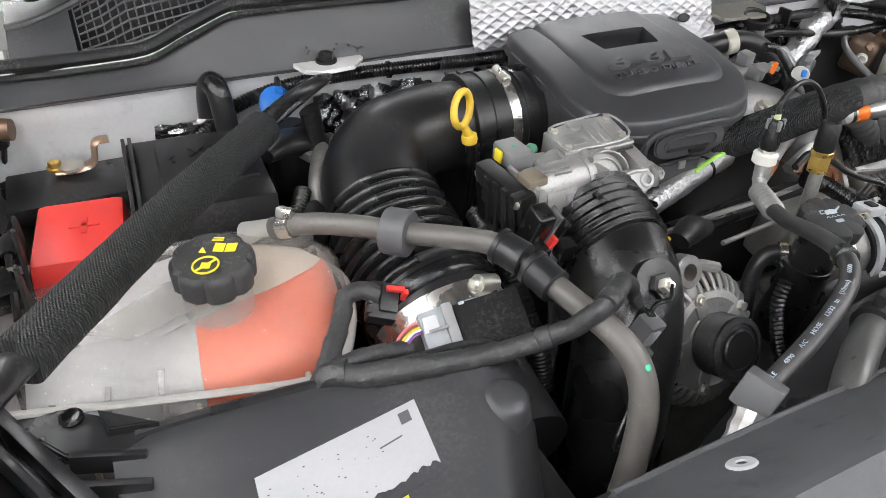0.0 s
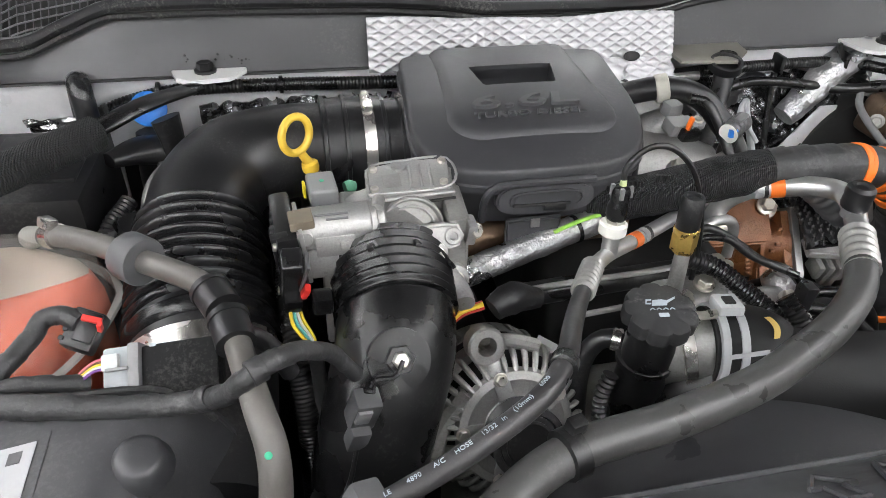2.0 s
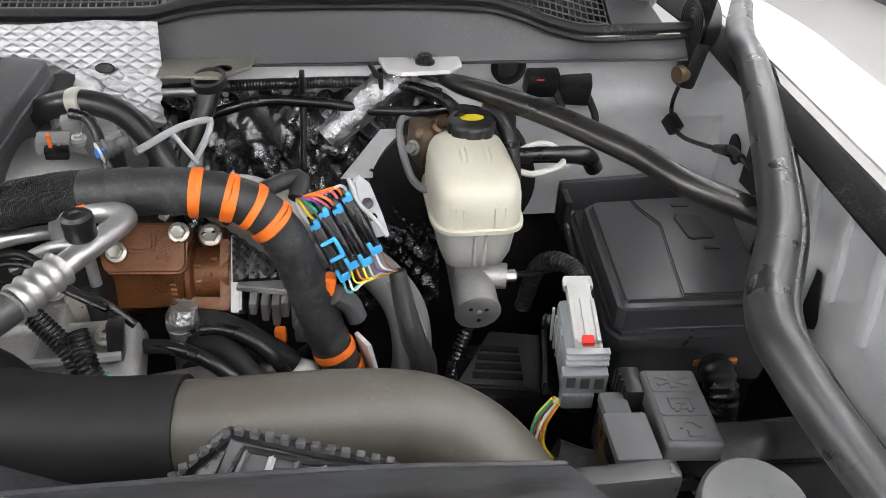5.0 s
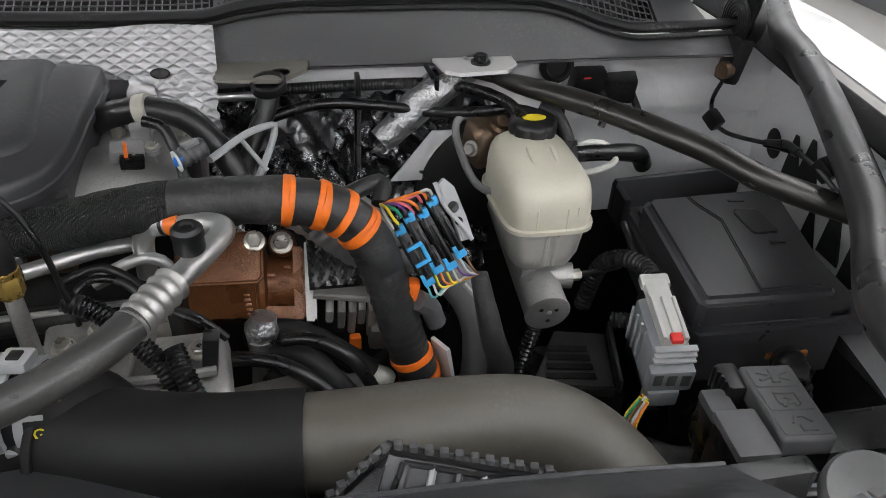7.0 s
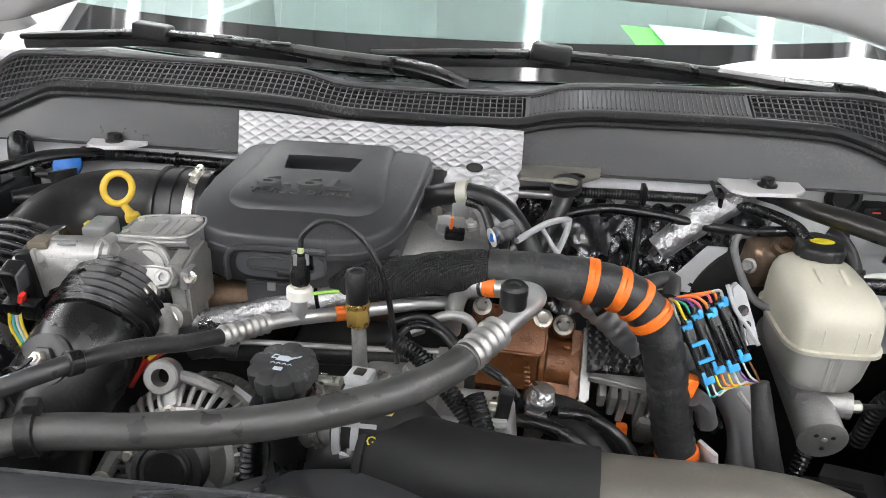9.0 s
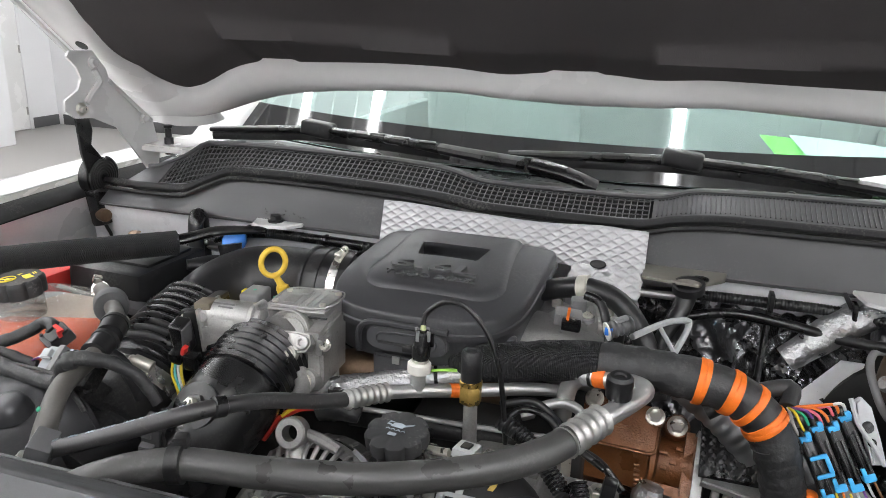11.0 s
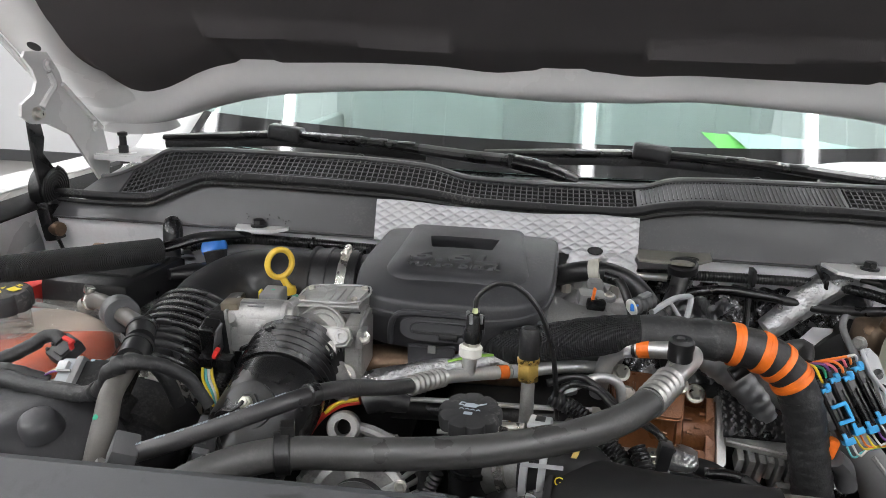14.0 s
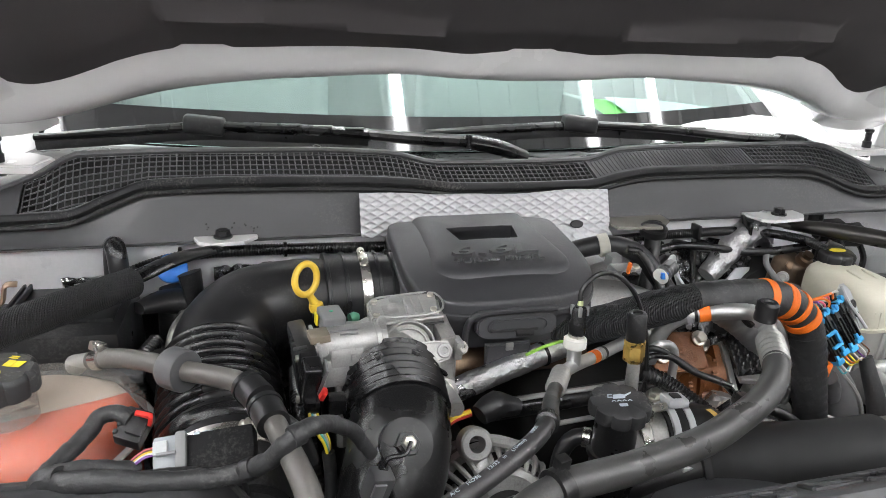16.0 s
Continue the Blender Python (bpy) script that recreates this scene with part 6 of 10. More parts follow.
    for i in range(2):
        part("print_bar", block(cm @ Vector((0.0, 0.021 + 0.003 * i, 0)), (0.013, 0.0016, 0.0006), 0, (4, -3, -27)), YELLOWINK, cap)


coolant_tank()


def grey_hose():
    h = thing("coolant_hose", (-0.47, 0.42, 1.2), "grey rubber coolant hose with black quick couplings", "hose")
    part("upper_run", sweep([(-0.628, 0.602, 1.277), (-0.600, 0.575, 1.291), (-0.565, 0.545, 1.298), (-0.533, 0.517, 1.300), (-0.495, 0.482, 1.306), (-0.472, 0.455, 1.311), (-0.458, 0.432, 1.309)], 0.0105, 18, 0.006), GREYHOSE, h)
    part("lower_run", sweep([(-0.447, 0.398, 1.303), (-0.440, 0.365, 1.300), (-0.431, 0.325, 1.296), (-0.424, 0.300, 1.280), (-0.425, 0.283, 1.250), (-0.434, 0.272, 1.20), (-0.452, 0.262, 1.12), (-0.47, 0.255, 1.0)], [0.0105, 0.0105, 0.011, 0.0115, 0.012, 0.012, 0.012, 0.012], 18, 0.006), GREYHOSE, h)
    m = facing((-0.533, 0.517, 1.300), (0.7, -0.72, 0.06))
    part("foam_ring", lathe([(0.0115, -0.012), (0.021, -0.012), (0.022, -0.010), (0.022, 0.010), (0.021, 0.012), (0.0115, 0.012)], 28, m), GREYCAP, h, "dark grey foam spacer ring")
    for p, q in (((-0.466, 0.447, 1.311), (-0.455, 0.424, 1.308)), ((-0.452, 0.414, 1.306), (-0.446, 0.388, 1.302))):
        part("coupling", sweep([p, q], 0.0155, 20, 0.004), PLASTIC, h, "black coupling sleeve")
        part("coupling_rim", sweep([Vector(p).lerp(Vector(q), -0.08), Vector(p).lerp(Vector(q), 0.12)], 0.0168, 20, 0.003), PLASTIC, h)
    part("coupling_core", sweep([(-0.458, 0.43, 1.309), (-0.448, 0.40, 1.304)], 0.0085, 14), SATIN, h)
    part("branch", sweep([(-0.450, 0.402, 1.300), (-0.435, 0.410, 1.290), (-0.42, 0.412, 1.27), (-0.41, 0.415, 1.24)], 0.008, 12), RUBBER, h)
    part("spring_clamp", lathe([(0.0108, -0.007), (0.0125, -0.007), (0.0125, 0.007), (0.0108, 0.007)], 24, facing((-0.617, 0.590, 1.284), (0.7, -0.7, 0.35))), STEEL, h, "bare steel spring clamp")
    part("clamp_ear", block((-0.618, 0.588, 1.300), (0.012, 0.016, 0.010), 0.002, (0, 20, 45)), STEEL, h)
    part("paint_dot", lathe([(0.0028, 0), (0.002, 0.0006)], 12, facing((-0.426, 0.2885, 1.2905), (-0.1, -0.75, 0.6))), WIRES["green"], h, "green paint dot")


grey_hose()


def taped_harness():
    h = thing("wiring_harness", (-0.5, 0.37, 1.26), "black cloth-taped wiring harness looping over the air box", "wiring harness")
    part("main_loom", sweep([(-0.640, 0.404, 1.262), (-0.615, 0.388, 1.268), (-0.588, 0.381, 1.270), (-0.540, 0.375, 1.266), (-0.485, 0.366, 1.270), (-0.455, 0.350, 1.290), (-0.437, 0.338, 1.315), (-0.418, 0.345, 1.322), (-0.398, 0.362, 1.312), (-0.376, 0.376, 1.292), (-0.358, 0.38, 1.262)],
                            [0.0085, 0.010, 0.010, 0.009, 0.0085, 0.0085, 0.008, 0.008, 0.0075, 0.007, 0.006], 20, 0.003, wobble=0.06, wrap=(0.030, 0.0013)), TAPE, h)
    part("branch_loom", sweep([(-0.642, 0.406, 1.262), (-0.630, 0.425, 1.268), (-0.612, 0.452, 1.275), (-0.602, 0.468, 1.282), (-0.588, 0.468, 1.285), (-0.575, 0.462, 1.280)], [0.009, 0.0085, 0.008, 0.008, 0.008, 0.008], 20, 0.003, wobble=0.07, wrap=(0.022, 0.0013)), TAPE, h)
    part("cross_loom", sweep([(-0.636, 0.408, 1.266), (-0.606, 0.410, 1.266), (-0.58, 0.414, 1.258), (-0.566, 0.418, 1.252)], 0.0075, 18, 0.003, wobble=0.07, wrap=(0.018, 0.0012)), TAPE, h)
    part("end_wrap", sweep([(-0.652, 0.402, 1.252), (-0.640, 0.404, 1.262), (-0.626, 0.397, 1.267)], [0.009, 0.012, 0.011], 14, 0.005, wobble=0.12), TAPE, h)
    for p, d in (((-0.605, 0.384, 1.269), (1, -0.2, 0.1)), ((-0.47, 0.36, 1.278), (0.8, -0.5, 0.6)), ((-0.43, 0.339, 1.320), (0.8, 0.4, 0.1))):
        part("tape_edge", lathe([(0.0092, -0.006), (0.0098, -0.005), (0.0098, 0.005), (0.0092, 0.006)], 14, facing(p, d)), TAPE, h)
    jm = pose(-0.572, 0.462, 1.270, 30, 15, -20)
    jb = mblock(jm, (0, 0, 0), (0.026, 0.034, 0.018), 0.003)
    mblock(jm, (0.004, 0.002, 0.010), (0.016, 0.026, 0.006), 0.002, bm=jb)
    for k in range(4):
        mblock(jm, (-0.012, -0.012 + 0.008 * k, 0.006), (0.004, 0.004, 0.010), 0.001, bm=jb)
    j = part("junction_plug", jb, PLASTIC, h, "black junction plug")
    part("red_clip", block((-0.562, 0.455, 1.2875), (0.016, 0.005, 0.004), 0.001, (20, 15, -12)), RED, j, "red locking clip")
    part("red_clip", block((-0.556, 0.450, 1.283), (0.004, 0.005, 0.012), 0.001, (20, 15, -12)), RED, j, "red locking clip")


taped_harness()


def air_box():
    a = thing("air_box", (-0.62, 0.33, 1.1), "black plastic air filter box with a torn white label", "air filter box")

    def lid_back(x):
        return 0.414 - 0.016 * max(0, (x + 0.75) / 0.3)

    def lid(u, v):
        x0, x1 = -0.80, -0.452 - 0.11 * v
        x = x0 + (x1 - x0) * u
        back = lid_back(x)
        y = back - (back - 0.16) * v
        edge = max(0, (u - 0.80) / 0.20)
        z = 1.268 - 0.035 * v - 0.075 * edge ** 2.2 - 0.03 * max(0, 0.10 - v) * 3 - 0.01 * max(0, 0.12 - u)
        return (x, y, z + 0.001 * noise.noise(Vector((x * 9, y * 9, 3))))
    part("lid", sheet(60, 30, lid, thick=0.006), AIRBOX, a, smooth=60)
    part("front_skirt", sheet(60, 6, lambda u, v: (Vector(lid(u, 0.01)) + Vector((0, 0.006 * v, -0.10 * v))), thick=0.004, normal=(0, 1, 0)), AIRBOX, a)
    part("side_skirt", sheet(30, 8, lambda u, v: (Vector(lid(1.0, u)) + Vector((0.012 * v, 0, -0.24 * v))), thick=0.004, normal=(1, 0, 0)), AIRBOX, a)
    part("lower_case", block((-0.68, 0.30, 1.06), (0.42, 0.25, 0.22), 0.02, seg=3), SHADOWED, a)
    part("edge_rib", sweep([Vector(lid(0.05 + 0.9 * i / 12, 0.03)) + Vector((0, 0, 0.001)) for i in range(13)], 0.004, 8, 0.02), PLASTIC, a)
    m = facing((-0.520, 0.335, 1.247), (0.10, -0.25, 1))
    part("boss", lathe([(0.024, -0.006), (0.021, 0.003), (0.017, 0.010), (0.013, 0.0125), (0.003, 0.013)], 32, m), AIRBOX, a, "round moulded boss")
    # label lying on the lid, with a torn lower edge

    def place(s, t, lift):
        p = Vector((-0.716, 0.336)) + Vector((0.127, 0.020)) * s + Vector((-0.004, -0.056)) * t
        vv = (lid_back(p.x) - p.y) / (lid_back(p.x) - 0.16)
        uu = (p.x + 0.80) / (0.348 - 0.11 * vv)
        return Vector(lid(uu, vv)) + Vector((0, 0, lift))
    part("label_field", sheet(24, 12, lambda u, v: place(-0.12 + 1.18 * u, -0.12 + 1.24 * v, 0.0008), thick=0.0006), AIRBOX, a)
    part("label", sheet(48, 14, lambda u, v: place(u, v * (1.0 - (0.16 * abs(noise.noise(Vector((u * 14, 2, 0)))) + 0.06 * abs(noise.noise(Vector((u * 50, 7, 0)))))), 0.0016), thick=0.0005), LABEL, a, "white paper label with a torn edge")
    for k in range(40):
        s, t = random.uniform(0.02, 0.72), random.uniform(0.1, 0.85) ** 0.8
        r = random.uniform(0.0002, 0.0007)
        part("tear", plate([(r * math.cos(q) * random.uniform(0.6, 2.0), r * math.sin(q) * random.uniform(0.5, 1)) for q in [i * math.pi / 4 for i in range(8)]], 0, 0.0003, Matrix.Translation(place(s, t, 0.0017)), 0), GREYCAP, a, "dark torn spot")
    part("code_patch", sheet(4, 4, lambda u, v: place(0.87 + 0.07 * u, 0.10 + 0.17 * v, 0.0019), thick=0.0003), GREYCAP, a, "small dark printed square")
    part("print_bar", sheet(8, 1, lambda u, v: place(0.70 + 0.15 * u, 0.42 - 0.02 * u + 0.02 * v, 0.0019), thick=0.0003), GREYCAP, a)
    part("yellow_label", sheet(10, 6, lambda u, v: place(0.50 + 0.26 * u, 1.16 + 0.5 * v, 0.0014), thick=0.0005), YELLOWINK, a, "yellow warning label")
    # left bracket
    b = thing("air_box_bracket", (-0.82, 0.41, 1.2), "black ribbed plastic bracket with a push pin", "bracket")
    run = Vector((0.055, -0.110, -0.004)).normalized()
    turn = math.degrees(math.atan2(run.y, run.x))
    m = Matrix.Translation((-0.818, 0.398, 1.262)) @ pose(0, 0, 0, 0, 0, turn)
    part("rail", mblock(m, (0, 0, 0.006), (0.135, 0.010, 0.022), 0.002), PLASTIC, b)
    part("rail", mblock(m, (0.004, -0.016, 0.002), (0.140, 0.006, 0.030), 0.002), PLASTIC, b)
    part("channel", mblock(m, (0, -0.008, -0.008), (0.135, 0.020, 0.010), 0.002), SATIN, b)
    part("side_plate", plate([(-0.905, 0.40), (-0.845, 0.442), (-0.800, 0.345), (-0.82, 0.30), (-0.905, 0.30)], 1.238, 1.244, bev=0.002), PLASTIC, b)
    part("top_plate", plate([(-0.845, 0.455), (-0.80, 0.445), (-0.775, 0.425), (-0.745, 0.398), (-0.77, 0.385), (-0.805, 0.400)], 1.259, 1.264, bev=0.0015), PLASTIC, b)
    part("gusset", plate([(-0.780, 0.427), (-0.742, 0.398), (-0.775, 0.405)], 1.262, 1.272, bev=0.001), PLASTIC, b)
    for y in (0.388, 0.362):
        part("rib", block((-0.778, y - 0.004, 1.262), (0.050, 0.006, 0.018), 0.0015, (0, 6, -16)), PLASTIC, b)
    part("push_pin", lathe([(0.0085, 0), (0.0085, 0.003), (0.006, 0.0045), (0.001, 0.003)], 18, facing((-0.798, 0.432, 1.264), (0, -0.1, 1))), SATIN, b, "black push pin")
    b.location += Vector((-0.024, 0.006, -0.002))


air_box()


def left_corner():
    b = thing("battery", (-0.76, 0.74, 1.0), "black battery with a red terminal cover", "battery")
    part("case", block((-0.745, 0.735, 1.10), (0.24, 0.20, 0.26), 0.008), PLASTIC, b)
    red = part("terminal_cover", block((-0.797, 0.685, 1.232), (0.094, 0.125, 0.075), 0.008, (0, 0, -6), taper=0.12), RED, b, "red plastic positive terminal cover")
    cm = Matrix.Translation((-0.792, 0.688, 1.2695)) @ pose(0, 0, 0, 0, 0, -6)
    bm = plate([(-0.014, -0.003), (0.014, -0.003), (0.014, 0.003), (-0.014, 0.003)], 0, 0.0012, cm, 0.0004)
    plate([(-0.003, -0.014), (0.003, -0.014), (0.003, 0.014), (-0.003, 0.014)], 0, 0.0012, cm, 0.0004, bm=bm)
    part("plus_sign", bm, RED, red, "raised plus sign")
    part("terminal_strap", sweep([(-0.752, 0.838, 1.285), (-0.766, 0.836, 1.284), (-0.772, 0.834, 1.262), (-0.790, 0.836, 1.256), (-0.812, 0.840, 1.255)], 0.0085, 10, 0.004, flat=0.4), surface("copper_strap", (0.42, 0.30, 0.22), 0.4, 0.8), b, "copper terminal strap")
    part("terminal_nut", hexbolt((-0.812, 0.841, 1.257), (0, 0, 1), 0.007, 0.010), BRASS, b)
    part("cable_eye", lathe([(0.007, 0), (0.014, 0.001), (0.014, 0.004), (0.007, 0.005)], 24, Matrix.Translation((-0.796, 0.838, 1.257))), ZINC, b)
    part("ledge", block((-0.800, 0.815, 1.236), (0.13, 0.085, 0.03), 0.004), PLASTIC, b)
    c = thing("battery_cover", (-0.68, 0.75, 1.2), "black moulded battery cover with a raised panel", "battery cover")
    part("shell", block((-0.672, 0.742, 1.235), (0.145, 0.17, 0.095), 0.008, (0, 0, -3), taper=0.04), PLASTIC, c)
    part("raised_panel", block((-0.662, 0.748, 1.2845), (0.098, 0.105, 0.006), 0.003, (0, 0, -3)), PLASTIC, c)
    part("emblem", words("XS", 0.026, Matrix.Translation((-0.662, 0.762, 1.2885)) @ pose(0, 0, 0, 0, 0, -3), 0.0008), PLASTIC, c, "raised moulded marks")
    for x in (-0.742, -0.735):
        part("edge_rail", block((x, 0.74, 1.286), (0.004, 0.16, 0.010), 0.0015, (0, 0, -3)), PLASTIC, c)
    part("front_ledge", block((-0.655, 0.648, 1.235), (0.15, 0.03, 0.012), 0.003, (0, 0, -3)), GREYCAP, c)
    br = thing("brace_bar", (-0.66, 0.66, 1.3), "black steel brace bar in a woven fabric sleeve", "brace bar")
    part("bar", sweep([(-0.88, 0.388, 1.322), (-0.845, 0.434, 1.324), (-0.72, 0.59, 1.322), (-0.60, 0.738, 1.318), (-0.545, 0.778, 1.329), (-0.492, 0.836, 1.322)], [0.016, 0.015, 0.015, 0.014, 0.013, 0.010], 14, 0.01, flat=0.6), SATIN, br)
    part("fabric_sleeve", sweep([(-0.840, 0.440, 1.324), (-0.72, 0.59, 1.322), (-0.597, 0.742, 1.3135)], [0.020, 0.0198, 0.0195], 24, 0.006, wobble=0.03), FABRIC, br, "woven black fabric sleeve")
    part("end_web", sweep([(-0.53, 0.79, 1.305), (-0.525, 0.785, 1.27), (-0.520, 0.775, 1.20)], [0.020, 0.016, 0.012], 12, flat=0.5), SATIN, br, "black web under the bar's end")
    w = thing("washer_filler", (-0.555, 0.83, 1.25), "black filler neck with a bright blue washer fluid cap", "filler cap")
    part("neck", sweep([(-0.545, 0.815, 1.10), (-0.548, 0.822, 1.22), (-0.552, 0.83, 1.272)], [0.03, 0.03, 0.022], 20, 0.02), PLASTIC, w)
    part("cap", lathe([(0.017, 0), (0.0215, 0.001), (0.0215, 0.007), (0.018, 0.010), (0.003, 0.011)], 28, facing((-0.556, 0.846, 1.291), (0.10, -0.80, 0.60))), BLUE, w, "bright blue cap")
    part("cap_tab", block((-0.552, 0.842, 1.311), (0.010, 0.006, 0.008), 0.002, (20, 0, -20)), BLUE, w, "blue cap tab")
    part("funnel", sweep([(-0.595, 0.76, 1.27), (-0.56, 0.79, 1.265), (-0.52, 0.80, 1.25), (-0.50, 0.79, 1.20)], [0.012, 0.024, 0.026, 0.02], 14, 0.01, flat=0.7), PLASTIC, w)
    v = thing("vent_hose", (-0.63, 0.85, 1.28), "thick black rubber hose bent into an arch", "hose")
    part("arch", sweep([(-0.634, 0.862, 1.19), (-0.634, 0.862, 1.28), (-0.632, 0.858, 1.316), (-0.628, 0.845, 1.330), (-0.624, 0.832, 1.318), (-0.620, 0.822, 1.27), (-0.612, 0.80, 1.21), (-0.605, 0.775, 1.14)], 0.0135, 18, 0.006), RUBBER, v)
    part("flange_foil", sheet(14, 6, lambda u, t: (-0.70 + 0.10 * u, 0.865 - 0.02 * t + 0.008 * noise.noise(Vector((u * 7, t * 7, 1))), 1.262 + 0.025 * t), thick=0.001), CRINKLE, v, "scrap of crinkled foil")
    p = thing("heater_pipe", (-0.53, 0.70, 1.2), "dull grey bent steel coolant pipe", "pipe")
    part("pipe", sweep([(-0.515, 0.80, 1.245), (-0.525, 0.77, 1.258), (-0.548, 0.72, 1.25), (-0.556, 0.69, 1.20), (-0.552, 0.665, 1.12), (-0.545, 0.65, 1.0)], 0.009, 14), ALUDARK, p)
    part("flange", block((-0.520, 0.79, 1.252), (0.06, 0.035, 0.012), 0.004, (0, 0, 20)), ALUDARK, p)
    part("bolt", hexbolt((-0.505, 0.782, 1.258), (0, 0, 1), 0.006, 0.007), ZINC, p)
    l = thing("wiring_loom", (-0.58, 0.70, 1.2), "black corrugated cable conduit in the corner", "conduit", "corrugated conduits")
    part("conduit", sweep([(-0.57, 0.70, 1.25), (-0.59, 0.66, 1.235), (-0.585, 0.63, 1.20), (-0.57, 0.615, 1.12)], 0.009, 12, 0.004, ridge=(0.005, 0.002)), SATIN, l)
    l2 = thing("wiring_loom", (-0.5, 0.70, 1.1), "black braided cable sleeve beside the bellows", "conduit", "corrugated conduits")
    part("conduit", sweep([(-0.405, 0.60, 1.24), (-0.408, 0.54, 1.225), (-0.405, 0.49, 1.195), (-0.40, 0.45, 1.14), (-0.40, 0.42, 1.05)], 0.011, 14, 0.004, ridge=(0.004, 0.0012)), SATIN, l2)
    pl = thing("corner_plug", (-0.55, 0.66, 1.2), "black electrical plug with a pale clip", "connector")
    part("plug", block((-0.565, 0.665, 1.225), (0.03, 0.05, 0.03), 0.004, (20, 10, 30)), PLASTIC, pl)
    part("clip", sweep([(-0.553, 0.735, 1.243), (-0.545, 0.722, 1.236), (-0.530, 0.725, 1.240), (-0.527, 0.735, 1.246)], 0.002, 6), STEEL, pl, "thin bright wire clip")


left_corner()


# ---- engine front and middle ----
def ac_line_one():
    a = thing("ac_hose", (-0.2, 0.36, 1.25), "black air conditioning hose with a bright aluminium fitting", "hose", "air conditioning hoses")
    part("metal_pipe", sweep([(0.060, 0.585, 1.252), (0.02, 0.565, 1.258), (-0.03, 0.535, 1.262), (-0.062, 0.514, 1.266), (-0.098, 0.492, 1.270), (-0.128, 0.464, 1.276)], 0.0078, 16, 0.006), PIPEALU, a, "bright aluminium pipe")
    part("ferrule", sweep([(-0.124, 0.469, 1.275), (-0.136, 0.450, 1.279), (-0.153, 0.423, 1.284)], 0.0105, 20, 0.002, ridge=(0.0085, 0.0018)), FERRULE, a, "crimped aluminium ferrule")
    part("rubber_hose", sweep([(-0.150, 0.428, 1.283), (-0.171, 0.392, 1.295), (-0.196, 0.345, 1.316), (-0.219, 0.301, 1.329), (-0.248, 0.271, 1.328), (-0.300, 0.250, 1.311), (-0.364, 0.235, 1.289)], 0.0080, 18, 0.006), DARKHOSE, a, "black rubber hose with white print")
    part("end_block", block((-0.368, 0.234, 1.290), (0.022, 0.030, 0.028), 0.003, (10, 22, 25)), GREYCAP, a, "square grey clip block")
    part("end_fitting", sweep([(-0.378, 0.228, 1.280), (-0.395, 0.218, 1.264), (-0.415, 0.205, 1.242)], 0.0118, 10, 0.004, ridge=(0.013, 0.0010)), FERRULE, a, "crimped aluminium end fitting", 20)
    part("port_stub", sweep([(-0.096, 0.494, 1.270), (-0.0955, 0.4965, 1.292)], 0.0085, 16, 0.005), PIPEALU, a)
    part("port_collar", lathe([(0.011, 0), (0.0135, 0.002), (0.0135, 0.012), (0.011, 0.014)], 24, facing((-0.0955, 0.497, 1.291), (0.03, 0.05, 1))), WHITEPL, a, "pale collar round the port")
    part("orange_band", lathe([(0.0081, -0.006), (0.0084, -0.006), (0.0084, 0.006), (0.0081, 0.006)], 20, facing((-0.058, 0.5165, 1.2655), (0.8, 0.5, -0.1))), ORANGE, a, "orange paper band")
    part("white_band", lathe([(0.0081, -0.004), (0.0084, -0.004), (0.0084, 0.004), (0.0081, 0.004)], 20, facing((-0.046, 0.524, 1.2645), (0.8, 0.5, -0.1))), LABEL, a)
    part("black_band", lathe([(0.0081, -0.0025), (0.0085, -0.0025), (0.0085, 0.0025), (0.0081, 0.0025)], 20, facing((-0.040, 0.528, 1.2635), (0.8, 0.5, -0.1))), SATIN, a)
    part("tie", lathe([(0.0088, -0.006), (0.0104, -0.005), (0.0104, 0.005), (0.0088, 0.006)], 20, facing((-0.221, 0.298, 1.3295), (-0.5, -0.8, 0.2))), SATIN, a, "black tie round the hose")
    # print along the hose, one word at a time
    line = spline([(-0.196, 0.345, 1.316), (-0.219, 0.301, 1.329), (-0.248, 0.271, 1.328), (-0.300, 0.250, 1.311), (-0.364, 0.235, 1.289)], 0.002)
    for text, f in (("SLE", 0.94), ("4890", 0.855), ("A/C", 0.775), ("HOSE", 0.695), ("13/32", 0.605), ("in", 0.545), ("(10mm)", 0.475), ("6000", 0.375)):
        i = min(int(f * len(line)), len(line) - 3)
        p, q = line[i][0], line[i + 2][0]
        x = (p - q).normalized()
        z = Vector((-0.62, -0.10, 0.74))
        z = (z - x * z.dot(x)).normalized()
        m = Matrix.Translation(p + z * 0.0081) @ Matrix((x, z.cross(x), z)).transposed().to_4x4()
        part("print", words(text, 0.0052, m, 0.0002), WHITEINK, a, "white printed words")
    s = thing("pressure_sensor", (-0.094, 0.498, 1.30), "black pressure sensor plug with a looping black lead", "sensor")
    m = facing((-0.0945, 0.4975, 1.302), (0.05, 0.05, 1))
    part("hex_base", lathe([(0.010, 0), (0.010, 0.006), (0.008, 0.008)], 6, m), ZINC, s)
    part("plug", lathe([(0.0088, 0.006), (0.0105, 0.010), (0.0105, 0.020), (0.009, 0.024), (0.009, 0.036), (0.0075, 0.040), (0.003, 0.042)], 20, m), SATIN, s, "black plug")
    for k in range(4):
        part("plug_tooth", block(m @ Vector((0.0085 * math.cos(k * 1.57 + 0.4), 0.0085 * math.sin(k * 1.57 + 0.4), 0.036)), (0.004, 0.004, 0.012), 0.001), MIDGREY, s, "grey locking tooth")
    part("latch", block(m @ Vector((0.0, -0.0105, 0.028)), (0.008, 0.004, 0.016), 0.001), SATIN, s)
